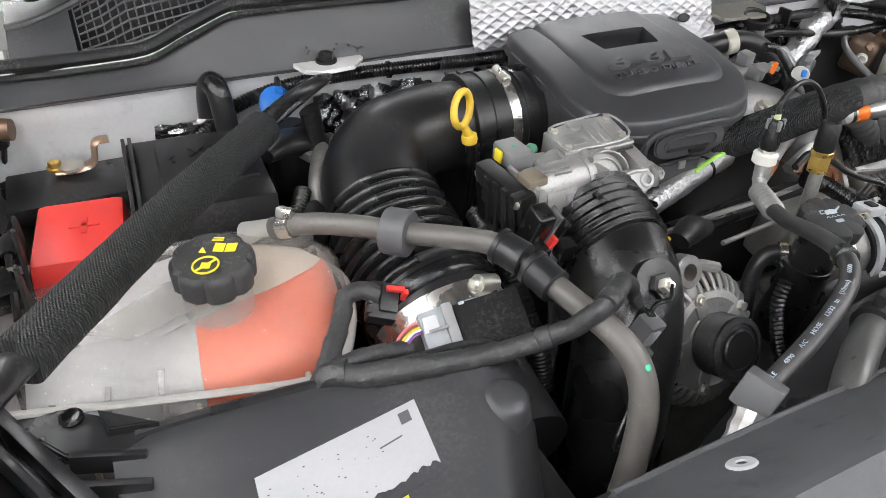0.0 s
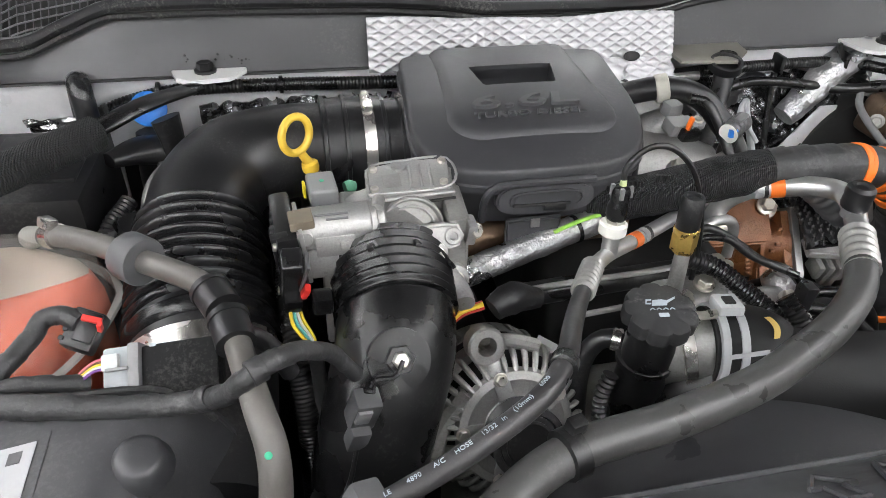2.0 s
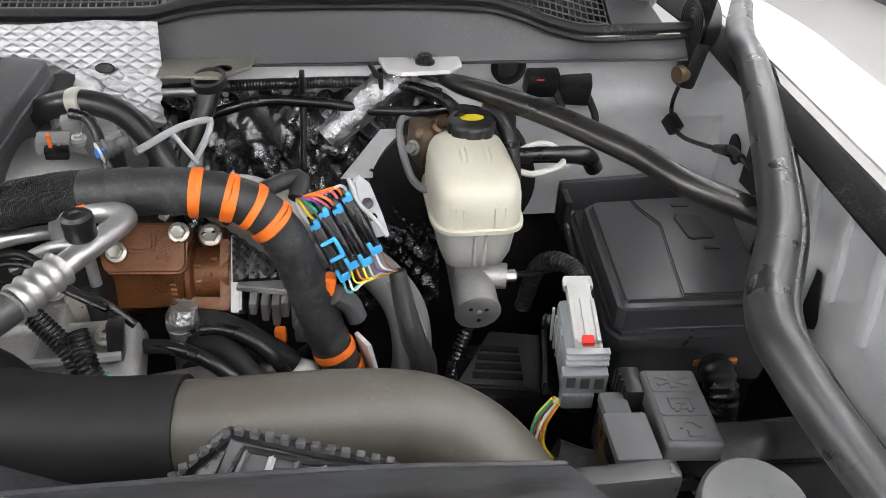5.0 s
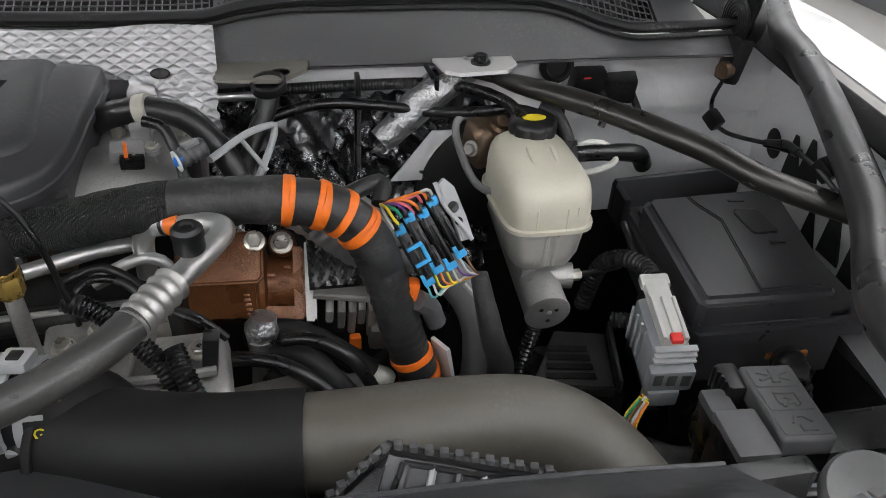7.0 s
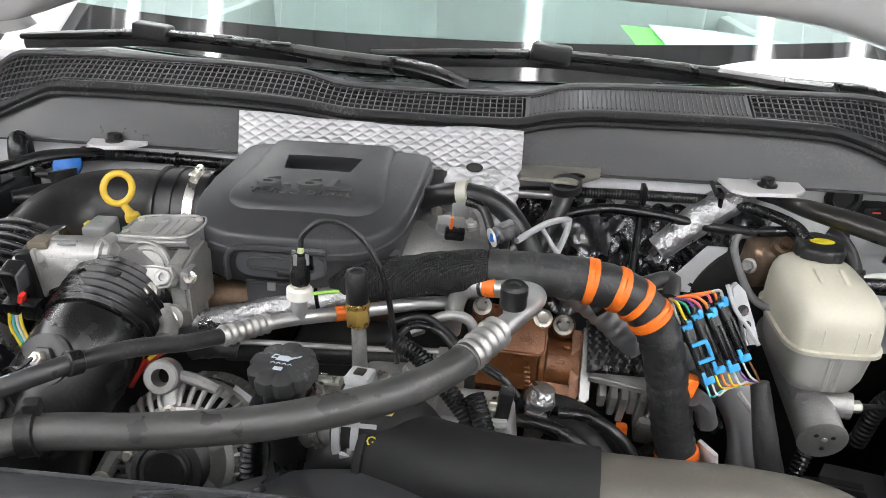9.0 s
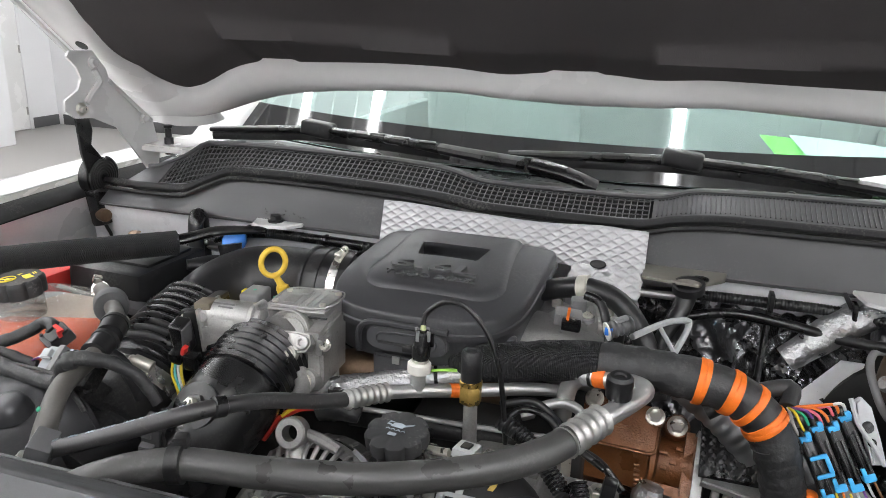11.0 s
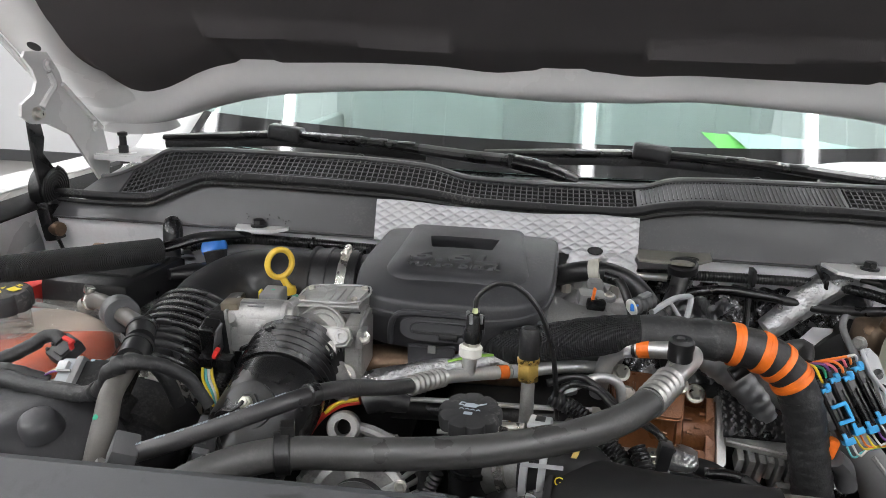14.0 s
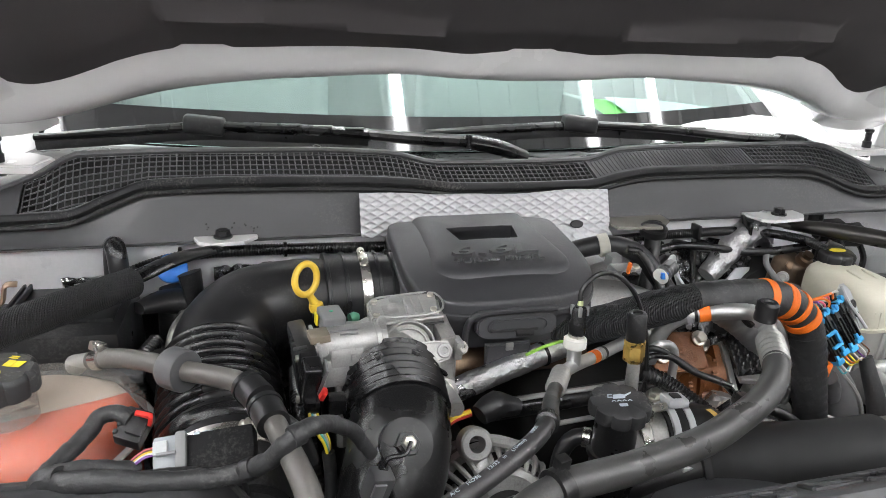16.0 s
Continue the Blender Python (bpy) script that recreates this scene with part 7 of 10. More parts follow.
    part("seal", lathe([(0.004, 0.038), (0.003, 0.047), (0.002, 0.048)], 12, m), surface("pale_seal", (0.45, 0.5, 0.25), 0.5), s)
    part("lead", sweep([m @ Vector((0, 0, 0.044)), (-0.090, 0.503, 1.362), (-0.070, 0.505, 1.378), (-0.045, 0.505, 1.375), (-0.020, 0.503, 1.350), (-0.004, 0.500, 1.31), (0.004, 0.498, 1.265), (0.008, 0.50, 1.22)], 0.0030, 8, 0.005), SATIN, s, "looping black lead")
    b = thing("brass_fitting", (-0.028, 0.476, 1.2), "brass hex valve with a black cap on a grey stem", "valve fitting")
    part("stem", sweep([(-0.026, 0.471, 1.10), (-0.027, 0.4735, 1.20), (-0.028, 0.475, 1.282)], [0.0085, 0.0085, 0.0075], 16, 0.01), ALUDARK, b)
    part("stem_foot", block((-0.026, 0.470, 1.105), (0.036, 0.03, 0.012), 0.003), ALUDARK, b)
    m = facing((-0.0285, 0.476, 1.277), (-0.02, 0.03, 1))
    part("hex", lathe([(0.010, 0), (0.0125, 0.002), (0.0125, 0.020), (0.010, 0.023), (0.009, 0.030)], 6, m), BRASS, b, "brass hex body")
    part("brass_ring", lathe([(0.0125, 0.022), (0.0125, 0.027), (0.009, 0.030)], 20, m), BRASS, b)
    part("cap", lathe([(0.0105, 0.026), (0.0115, 0.028), (0.0112, 0.058), (0.0095, 0.062), (0.0065, 0.062), (0.006, 0.059), (0.001, 0.059)], 24, m), RUBBER, b, "ribbed black cap")


ac_line_one()


def ac_line_two():
    a = thing("ac_hose", (-0.05, 0.32, 1.25), "thick grey-black air conditioning hose with a capped service port", "hose", "air conditioning hoses")
    part("metal_pipe", sweep([(0.060, 0.575, 1.22), (0.066, 0.562, 1.27), (0.082, 0.545, 1.296), (0.108, 0.533, 1.303), (0.136, 0.522, 1.308), (0.150, 0.500, 1.314), (0.141, 0.470, 1.317), (0.124, 0.440, 1.316), (0.108, 0.415, 1.314)], 0.0105, 20, 0.005), PIPEALU, a, "bent bright aluminium pipe")
    part("ferrule", sweep([(0.113, 0.424, 1.3145), (0.100, 0.402, 1.3125), (0.087, 0.380, 1.310)], 0.0150, 24, 0.002, ridge=(0.0105, 0.0022)), FERRULE, a, "crimped aluminium ferrule")
    part("rubber_hose", sweep([(0.090, 0.385, 1.311), (0.068, 0.358, 1.307), (0.030, 0.330, 1.302), (-0.015, 0.307, 1.299), (-0.07, 0.283, 1.298), (-0.15, 0.261, 1.299), (-0.23, 0.247, 1.299), (-0.285, 0.220, 1.292), (-0.33, 0.188, 1.272), (-0.38, 0.16, 1.24)], 0.0142, 22, 0.007), HOSEGREY, a, "thick grey-black rubber hose")
    m = facing((0.1265, 0.4535, 1.324), (0.0, -0.05, 1))
    part("service_port", lathe([(0.009, -0.008), (0.0095, 0.002), (0.0095, 0.006)], 16, m), PIPEALU, a)
    part("port_cap", lathe([(0.0125, 0.003), (0.0132, 0.005), (0.0128, 0.015), (0.0135, 0.017), (0.013, 0.024), (0.010, 0.027), (0.006, 0.0268), (0.005, 0.0245), (0.002, 0.0245)], 28, m), PLASTIC, a, "black screw cap")
    d = (0.85, -0.35, 0.2)
    part("orange_band", lathe([(0.0106, -0.007), (0.0111, -0.007), (0.0111, 0.007), (0.0106, 0.007)], 24, facing((0.104, 0.5345, 1.3025), d)), ORANGE, a, "orange paper band")
    part("white_band", lathe([(0.0106, -0.004), (0.0110, -0.004), (0.0110, 0.004), (0.0106, 0.004)], 24, facing((0.088, 0.542, 1.298), d)), LABEL, a)
    part("black_band", lathe([(0.0106, -0.002), (0.0111, -0.002), (0.0111, 0.002), (0.0106, 0.002)], 24, facing((0.094, 0.539, 1.300), d)), SATIN, a)
    part("hose_clip", lathe([(0.0142, -0.007), (0.0180, -0.006), (0.0180, 0.006), (0.0142, 0.007)], 24, facing((-0.231, 0.247, 1.299), (-1, -0.3, -0.05))), SATIN, a, "black saddle clip")
    part("clip_head", block((-0.228, 0.252, 1.320), (0.012, 0.010, 0.012), 0.002, (10, 0, 15)), SATIN, a)


ac_line_two()


def wrapped_hose():
    h = thing("wrapped_harness", (0.25, 0.55, 1.2), "thick black wrapped cable bundle with orange tape rings", "cable bundle")
    full = [(-0.075, 0.600, 1.262), (-0.040, 0.585, 1.272), (0.000, 0.572, 1.286), (0.045, 0.561, 1.302), (0.10, 0.554, 1.312), (0.155, 0.551, 1.314), (0.205, 0.550, 1.311), (0.248, 0.550, 1.299), (0.277, 0.549, 1.273), (0.295, 0.548, 1.235), (0.310, 0.548, 1.180), (0.326, 0.547, 1.115), (0.345, 0.545, 1.055), (0.36, 0.545, 0.98)]
    line = spline(full, 0.002)

    def piece(f0, f1):
        pts = [p for p, f, s in line if f0 <= f <= f1]
        return pts[::6] + [pts[-1]]
    part("braided_sleeve", sweep(piece(0, 4.05), 0.0235, 24, 0.006, wobble=0.06), FABRIC, h, "loose braided sleeve")
    part("sleeve_edge", sweep([p + Vector((-0.004, -0.009 + 0.003 * math.sin(9.0 * k), 0.0225 + 0.0015 * math.sin(5.3 * k))) for k, p in enumerate(piece(0.2, 3.9))], 0.0036, 7, 0.003, wobble=0.6), FABRIC, h, "frayed sleeve seam")
    part("taped_bend", sweep(piece(4.0, 8.6), 0.0235, 32, 0.003, wobble=0.03, wrap=(0.028, 0.0018)), TAPE, h, "smooth black tape wrap")
    part("corrugated_run", sweep(piece(8.5, 13.0), 0.0235, 24, 0.004, wobble=0.03, wrap=(0.014, 0.0022)), TAPE, h, "tape wrapped run")
    for f0 in (6.02, 6.72, 7.32, 7.95, 11.30, 11.82, 12.15):
        mid = min(range(len(line)), key=lambda i: abs(line[i][1] - f0))
        bm = bmesh.new()
        way = (line[mid + 2][0] - line[mid - 2][0]).normalized()
        for k in (-1, 0, 1):
            lean = way + Vector((random.uniform(-0.1, 0.1), random.uniform(-0.1, 0.1), random.uniform(-0.1, 0.1)))
            r = 0.0245 + random.uniform(0, 0.0006)
            merge(lathe([(r - 0.001, -0.0030), (r + 0.0004, -0.0026), (r + 0.0009, -0.0010), (r + 0.0005, 0.0026), (r - 0.001, 0.0030)], 28, facing(line[mid + k][0], lean)), bm)
        part("orange_ring", bm, ORANGE, h, "orange tape ring")


wrapped_hose()


def foil_pipes():
    f = thing("foil_wrapped_pipe", (-0.17, 0.51, 1.25), "pipe wrapped in bright silver heat foil", "pipe")
    part("wrap", sweep([(-0.268, 0.542, 1.212), (-0.205, 0.552, 1.225), (-0.15, 0.562, 1.237), (-0.098, 0.575, 1.245), (-0.055, 0.586, 1.250)], 0.0148, 24, 0.003, wobble=0.10), WRAPFOIL, f, smooth=40)
    part("green_tag", sweep([(-0.128, 0.561, 1.2535), (-0.098, 0.568, 1.2595), (-0.072, 0.574, 1.2615)], 0.0035, 8, 0.006, flat=0.4), surface("green_tape", (0.32, 0.62, 0.10), 0.5), f, "yellow-green tape flag")
    part("tie", lathe([(0.0147, -0.0025), (0.0160, -0.002), (0.0160, 0.002), (0.0147, 0.0025)], 20, facing((-0.098, 0.575, 1.245), (0.9, 0.23, 0.15))), SATIN, f, "black cable tie")
    b = thing("exhaust_crossover_pipe", (-0.18, 0.58, 1.22), "browned steel crossover pipe under the engine cover", "pipe")
    part("tube", sweep([(-0.27, 0.612, 1.214), (-0.20, 0.615, 1.220), (-0.12, 0.622, 1.224), (-0.02, 0.63, 1.222)], 0.026, 22), BRONZE, b)
    part("joint", lathe([(0.027, -0.006), (0.0295, -0.004), (0.0295, 0.004), (0.027, 0.006)], 24, facing((-0.245, 0.613, 1.216), (1, 0.05, 0.08))), ALUDARK, b)
    c = thing("cover_bolt", (-0.155, 0.580, 1.242), "bright flanged bolt below the engine cover", "bolt")
    part("flange", lathe([(0.0125, -0.004), (0.0125, 0.0), (0.011, 0.001)], 24, facing((-0.155, 0.574, 1.246), (0, -1, 0.35))), ZINC, c)
    part("head", lathe([(0.0095, 0), (0.0095, 0.008), (0.008, 0.0095), (0.002, 0.009)], 6, facing((-0.155, 0.574, 1.246), (0, -1, 0.35))), ZINC, c)
    part("stand", block((-0.155, 0.592, 1.255), (0.016, 0.02, 0.05), 0.003), PLASTIC, c)
    r = thing("fuel_rail", (-0.05, 0.52, 1.2), "dark fuel rail with thin bright steel lines", "fuel rail")
    part("rail", sweep([(-0.19, 0.52, 1.205), (-0.05, 0.53, 1.205), (0.04, 0.535, 1.205)], 0.013, 16), SATIN, r)
    part("steel_line", sweep([(-0.21, 0.505, 1.222), (-0.13, 0.508, 1.226), (-0.04, 0.512, 1.226), (0.05, 0.525, 1.223)], 0.0032, 8), PIPEALU, r, "thin bright line")
    part("steel_line", sweep([(-0.13, 0.49, 1.195), (-0.06, 0.50, 1.192), (0.02, 0.51, 1.190)], 0.0032, 8), PIPEALU, r, "thin bright line")
    part("injector_line", sweep([(0.02, 0.545, 1.238), (0.055, 0.553, 1.252), (0.075, 0.556, 1.250), (0.086, 0.557, 1.236), (0.087, 0.557, 1.20)], 0.0062, 12), PIPEALU, r, "bent silver line")
    part("union_nut", lathe([(0.0085, 0), (0.0085, 0.014), (0.006, 0.016)], 6, facing((0.016, 0.543, 1.236), (0.9, 0.2, 0.3))), PIPEALU, r)


foil_pipes()


def oil_filler():
    o = thing("oil_filler", (-0.085, 0.41, 1.15), "black oil filler neck with a fluted cap", "oil filler")
    part("neck", sweep([(-0.078, 0.425, 1.10), (-0.082, 0.412, 1.18), (-0.085, 0.405, 1.262)], [0.028, 0.0245, 0.023], 28, 0.012), SATIN, o)
    part("neck_flange", lathe([(0.024, -0.004), (0.028, -0.002), (0.028, 0.004), (0.024, 0.006)], 30, facing((-0.082, 0.412, 1.205), (-0.03, -0.08, 1))), SATIN, o)
    m = facing((-0.085, 0.404, 1.258), (-0.03, -0.12, 1)) @ Matrix.Diagonal((0.94, 0.94, 0.78, 1.0))
    cap = part("cap", lathe([(0.030, 0), (0.035, 0.002), (0.0355, 0.016), (0.034, 0.020), (0.030, 0.022), (0.004, 0.0225)], 72, m, lobes=(9, 0.11)), CAPPLASTIC, o, "black fluted oil cap")
    k = m @ Matrix.Translation((0, 0, 0.0228))
    # oil can symbol
    base = Matrix.Translation(k.translation) @ pose(0, 0, 0, 7, -2, -10) @ Matrix.Scale(0.9, 4)
    bm = plate([(-0.009, 0.002), (0.006, 0.002), (0.008, 0.008), (0.002, 0.010), (-0.007, 0.009)], 0, 0.0005, base, 0)
    plate([(0.007, 0.005), (0.016, 0.011), (0.0165, 0.0135), (0.0075, 0.0085)], 0, 0.0005, base, 0, bm=bm)
    plate([(-0.015, 0.004), (-0.009, 0.004), (-0.009, 0.0055), (-0.0135, 0.0055), (-0.0125, 0.009), (-0.008, 0.009), (-0.008, 0.0105), (-0.0135, 0.0105)], 0, 0.0005, base, 0, bm=bm)
    part("oil_can_symbol", bm, WHITEINK, cap, "white oil can symbol")
    bm = bmesh.new()
    for i in range(4):
        x = -0.012 + 0.0065 * i
        plate([(x, -0.004), (x + 0.0025, -0.002), (x + 0.005, -0.004), (x + 0.005, -0.0027), (x + 0.0025, -0.0007), (x, -0.0027)], 0, 0.0005, base, 0, bm=bm)
    part("wave_symbol", bm, WHITEINK, cap, "white wave line")
    part("book_symbol", plate(rounded(-0.005, -0.013, 0.005, -0.008, 0.001), 0, 0.0005, base, 0), WHITEINK, cap, "small white manual symbol")
    n = thing("thermostat_neck", (0.0, 0.39, 1.2), "dull metal coolant neck with a clamped black hose", "coolant neck")
    part("metal_neck", sweep([(-0.075, 0.412, 1.17), (-0.05, 0.402, 1.195), (-0.025, 0.395, 1.205), (0.0, 0.390, 1.207)], [0.026, 0.030, 0.033, 0.033], 28, 0.008), ALUDARK, n)
    part("hose", sweep([(-0.018, 0.393, 1.206), (0.02, 0.386, 1.207), (0.042, 0.384, 1.196), (0.056, 0.382, 1.172), (0.062, 0.380, 1.14), (0.062, 0.38, 1.05)], [0.038, 0.039, 0.038, 0.036, 0.035, 0.035], 30, 0.008), SLEEVE, n, "thick black rubber hose")
    part("paint_dab", sheet(4, 8, lambda u, v: (0.026 + 0.006 * u + 0.004 * math.sin(v * 3), 0.3855 - 0.0398 * math.sin(0.15 + 0.55 * v), 1.207 + 0.0398 * math.cos(0.15 + 0.55 * v)), thick=0.0006, normal=(0, -0.8, 0.6)), surface("ochre_mark", (0.55, 0.38, 0.10), 0.6), n, "faded yellow paint dab")
    part("paint_letter", words("G", 0.013, Matrix.Translation((0.016, 0.3865 - 0.0432 * math.sin(1.30), 1.207 + 0.0432 * math.cos(1.30))) @ pose(0, 0, 0, 66, 0, -6), 0.0004), YELLOWINK, n, "yellow letter")
    part("paint_line", sheet(10, 2, lambda u, v: (-0.020 + 0.040 * u, 0.3875 - 0.0428 * math.sin(0.95 + 0.10 * v), 1.207 + 0.0428 * math.cos(0.95 + 0.10 * v)), thick=0.0004, normal=(0, -0.8, 0.6)), LABEL, n, "cream printed line")
    for x in (-0.012, 0.006):
        part("clamp_wire", lathe([(0.0385, -0.0042), (0.0418, -0.0036), (0.0418, 0.0036), (0.0385, 0.0042)], 36, facing((x, 0.3905 - 0.1 * x, 1.206), (1, -0.18, 0.0))), LIGHTGREY, n, "grey spring clamp band")
    part("steel_band", lathe([(0.0335, -0.006), (0.0355, -0.005), (0.0355, 0.005), (0.0335, 0.006)], 36, facing((-0.034, 0.397, 1.203), (0.93, -0.25, 0.25))), STEEL, n, "bright steel clamp band")
    part("band_bolt", sweep([(-0.050, 0.392, 1.247), (-0.020, 0.386, 1.252)], 0.0045, 8), ZINC, n, "zinc clamp bolt")
    part("band_lug", block((-0.040, 0.391, 1.244), (0.010, 0.016, 0.014), 0.002, (10, 0, -10)), STEEL, n)
    part("clamp_head", block((-0.004, 0.396, 1.252), (0.024, 0.026, 0.010), 0.003, (-8, 0, -8)), LIGHTGREY, n, "grey clamp head")
    part("clamp_foot", block((-0.003, 0.349, 1.193), (0.024, 0.005, 0.012), 0.002, (12, 0, -8)), LIGHTGREY, n)
    # Dark block coloured as the slot's shade.
    part("clamp_slot", block((-0.004, 0.396, 1.2575), (0.010, 0.012, 0.003), 0.0008, (-8, 0, -8)), SHADOWED, n)
    n.location += Vector((-0.009, 0.014, 0.009))
    w = thing("bypass_hose", (-0.14, 0.42, 1.16), "bent black rubber bypass hose with a spring clamp", "hose")
    part("hose", sweep([(-0.095, 0.425, 1.212), (-0.112, 0.437, 1.212), (-0.127, 0.440, 1.195), (-0.134, 0.435, 1.16), (-0.134, 0.42, 1.10)], 0.0095, 16), RUBBER, w)
    part("clamp", lathe([(0.0097, -0.005), (0.0113, -0.004), (0.0113, 0.004), (0.0097, 0.005)], 20, facing((-0.104, 0.432, 1.213), (-0.8, 0.5, 0))), STEEL, w)
    part("conduit", sweep([(-0.118, 0.405, 1.195), (-0.126, 0.40, 1.17), (-0.126, 0.385, 1.13), (-0.115, 0.37, 1.09)], 0.007, 12, 0.004, ridge=(0.0055, 0.002)), SATIN, w, "corrugated conduit")


oil_filler()


def egr_valve():
    e = thing("egr_valve", (0.16, 0.6, 1.1), "browned cast exhaust valve housing with bolted flanges", "exhaust valve")
    ax, nn = Vector((1, 0.0, -0.05)).normalized(), Vector((0, -0.75, 0.66))
    uu = nn.cross(ax).normalized()
    m = Matrix(((ax.x, uu.x, nn.x, 0.165), (ax.y, uu.y, nn.y, 0.63), (ax.z, uu.z, nn.z, 1.155), (0, 0, 0, 1)))
    side = m @ Matrix(((0, 0, 1, 0), (1, 0, 0, 0), (0, 1, 0, 0), (0, 0, 0, 1)))
    part("housing", plate([(-0.046, -0.035), (-0.040, 0.014), (-0.012, 0.028), (-0.002, 0.044), (0.054, 0.044), (0.058, -0.035)], -0.086, 0.004, side, 0.006, 3), RUST, e, "cast housing")
    part("cover_plate", plate(rounded(-0.084, -0.004, 0.008, 0.054, 0.010), 0.043, 0.052, m, 0.003, 3), RUST, e, "bolted cover plate")
    part("cover_pad", plate(rounded(-0.058, 0.020, -0.026, 0.044, 0.006), 0.051, 0.057, m, 0.003), RUST, e)
    part("barrel", lathe([(0.034, -0.004), (0.033, 0.010), (0.031, 0.030), (0.034, 0.044), (0.036, 0.050)], 44, m @ pose(0, 0, 0, 0, 90, 0) @ Matrix.Translation((0.006, 0, 0))), RUST, e, "round barrel")
    part("throat_ring", lathe([(0.034, 0.0), (0.040, 0.002), (0.041, 0.008), (0.034, 0.011)], 44, m @ pose(0, 0, 0, 0, 90, 0) @ Matrix.Translation((0.006, 0, 0))), RUST, e)
    part("flange", plate([(-0.045, -0.034), (-0.045, 0.024), (0.038, 0.028), (0.042, -0.034)], 0.040, 0.053, side, 0.003), RUST, e, "square flange")
    part("adapter", plate([(-0.048, -0.036), (-0.048, 0.028), (0.042, 0.031), (0.046, -0.036)], 0.053, 0.065, side, 0.003), ALU, e, "grey metal adapter plate")
    part("ear", lathe([(0.017, -0.030), (0.016, 0.012), (0.014, 0.016)], 24, m @ Matrix.Translation((0.028, 0.044, 0.002))), RUST, e)
    part("ear_bolt", hexbolt(m @ Vector((0.028, 0.044, 0.018)), nn, 0.0095, 0.011), ZINC, e, "zinc flange bolt")
    part("lower_web", plate([(0.000, -0.050), (0.046, -0.044), (0.044, -0.030), (0.002, -0.028)], 0.004, 0.022, m, 0.003), RUST, e)
    for x, u in ((-0.066, 0.020), (0.000, 0.042), (-0.074, 0.048)):
        part("cover_boss", lathe([(0.0125, 0.040), (0.0120, 0.054), (0.010, 0.0555)], 20, m @ Matrix.Translation((x, u, 0))), RUST, e)
        part("bolt", hexbolt(m @ Vector((x, u, 0.055)), nn, 0.0085, 0.010), ZINC, e)
    for i in range(7):
        part("raised_mark", mblock(m, (-0.014 + 0.0008 * i, -0.004 - 0.0055 * i, 0.030 - 0.0022 * i), (0.007, 0.0032, 0.003), 0.0008), RUST, e, "raised foundry mark")
    for x, u, wd in ((0.016, 0.006, 0.010), (0.028, -0.004, 0.008), (0.018, -0.012, 0.007), (0.034, 0.014, 0.008)):
        part("raised_mark", mblock(m, (x, u, 0.0325), (wd, 0.004, 0.004), 0.001), RUST, e, "raised foundry mark")
    c = thing("egr_cooler", (0.28, 0.6, 1.1), "cast cooler body darkened like a shaded gap, with a black mesh cover", "exhaust cooler")
    # Casting coloured near-black to read as the shaded gap here.
    part("casting", block((0.275, 0.635, 1.120), (0.090, 0.060, 0.07), 0.010, (0, 4, 0), seg=2), SHADOWED, c)
    part("lip", plate([(-0.046, -0.010), (0.044, -0.012), (0.046, 0.010), (-0.044, 0.016)], -0.005, 0.004, Matrix.Translation((0.272, 0.588, 1.164)) @ pose(0, 0, 0, 20, 5, -6), 0.002, 3), ALU, c, "bright cast lip")
    for i, (x, h) in enumerate(((0.243, 0.022), (0.256, 0.034), (0.268, 0.044), (0.279, 0.030), (0.290, 0.052), (0.302, 0.060))):
        part("rib", block((x, 0.585, 1.155 - h / 2), (0.009, 0.026, h), 0.003, (16, 4, -4)), ALUDARK, c, "cast rib")
    part("lower_boss", block((0.300, 0.582, 1.105), (0.026, 0.028, 0.040), 0.006, (16, 4, -4)), ALUDARK, c)

    def mesh(u, v):
        x, y = 0.222 + 0.078 * u, 0.588 + 0.058 * v
        bead = max(0.0, math.sin(u * 40 + (math.pi / 2) * (int(v * 15) % 2)) * math.sin((v * 15 % 1) * math.pi))
        return (x, y, 1.174 + 0.036 * v + 0.008 * math.sin(math.pi * v) + 0.0034 * bead)
    part("mesh_cover", sheet(120, 100, mesh, thick=0.004), SATIN, c, "black beaded mesh cover", smooth=30)
    part("orange_plug", block((0.270, 0.572, 1.100), (0.014, 0.012, 0.022), 0.004), ORANGE, c, "orange plug")
    part("rear_duct", sweep([(0.185, 0.625, 1.262), (0.205, 0.622, 1.256), (0.235, 0.618, 1.238), (0.262, 0.614, 1.212), (0.280, 0.61, 1.190)], [0.014, 0.018, 0.019, 0.017, 0.012], 24, 0.003, ridge=(0.014, 0.0016)), FOIL, c, "louvred metal duct", 40)
    part("side_duct", sweep([(0.215, 0.645, 1.262), (0.245, 0.642, 1.254), (0.278, 0.638, 1.236), (0.305, 0.632, 1.21), (0.320, 0.625, 1.18)], [0.016, 0.022, 0.024, 0.022, 0.018], 22), ALU, c)
    f = thing("engine_front_castings", (0.08, 0.47, 1.05), "bare aluminium front castings with steel bracket and bolts", "engine castings")
    part("water_crossover", block((0.065, 0.475, 1.150), (0.15, 0.09, 0.07), 0.018, (14, 4, 6), seg=3), ALU, f)
    part("crossover_rib", sweep([(0.0, 0.452, 1.188), (0.06, 0.448, 1.190), (0.13, 0.456, 1.186)], 0.005, 8), ALU, f)
    part("crossover_rib", sweep([(0.05, 0.452, 1.19), (0.055, 0.49, 1.198), (0.06, 0.515, 1.195)], 0.004, 8), ALU, f)
    part("web", block((0.02, 0.515, 1.165), (0.10, 0.05, 0.08), 0.012, (10, 0, 4), seg=3), ALUDARK, f)
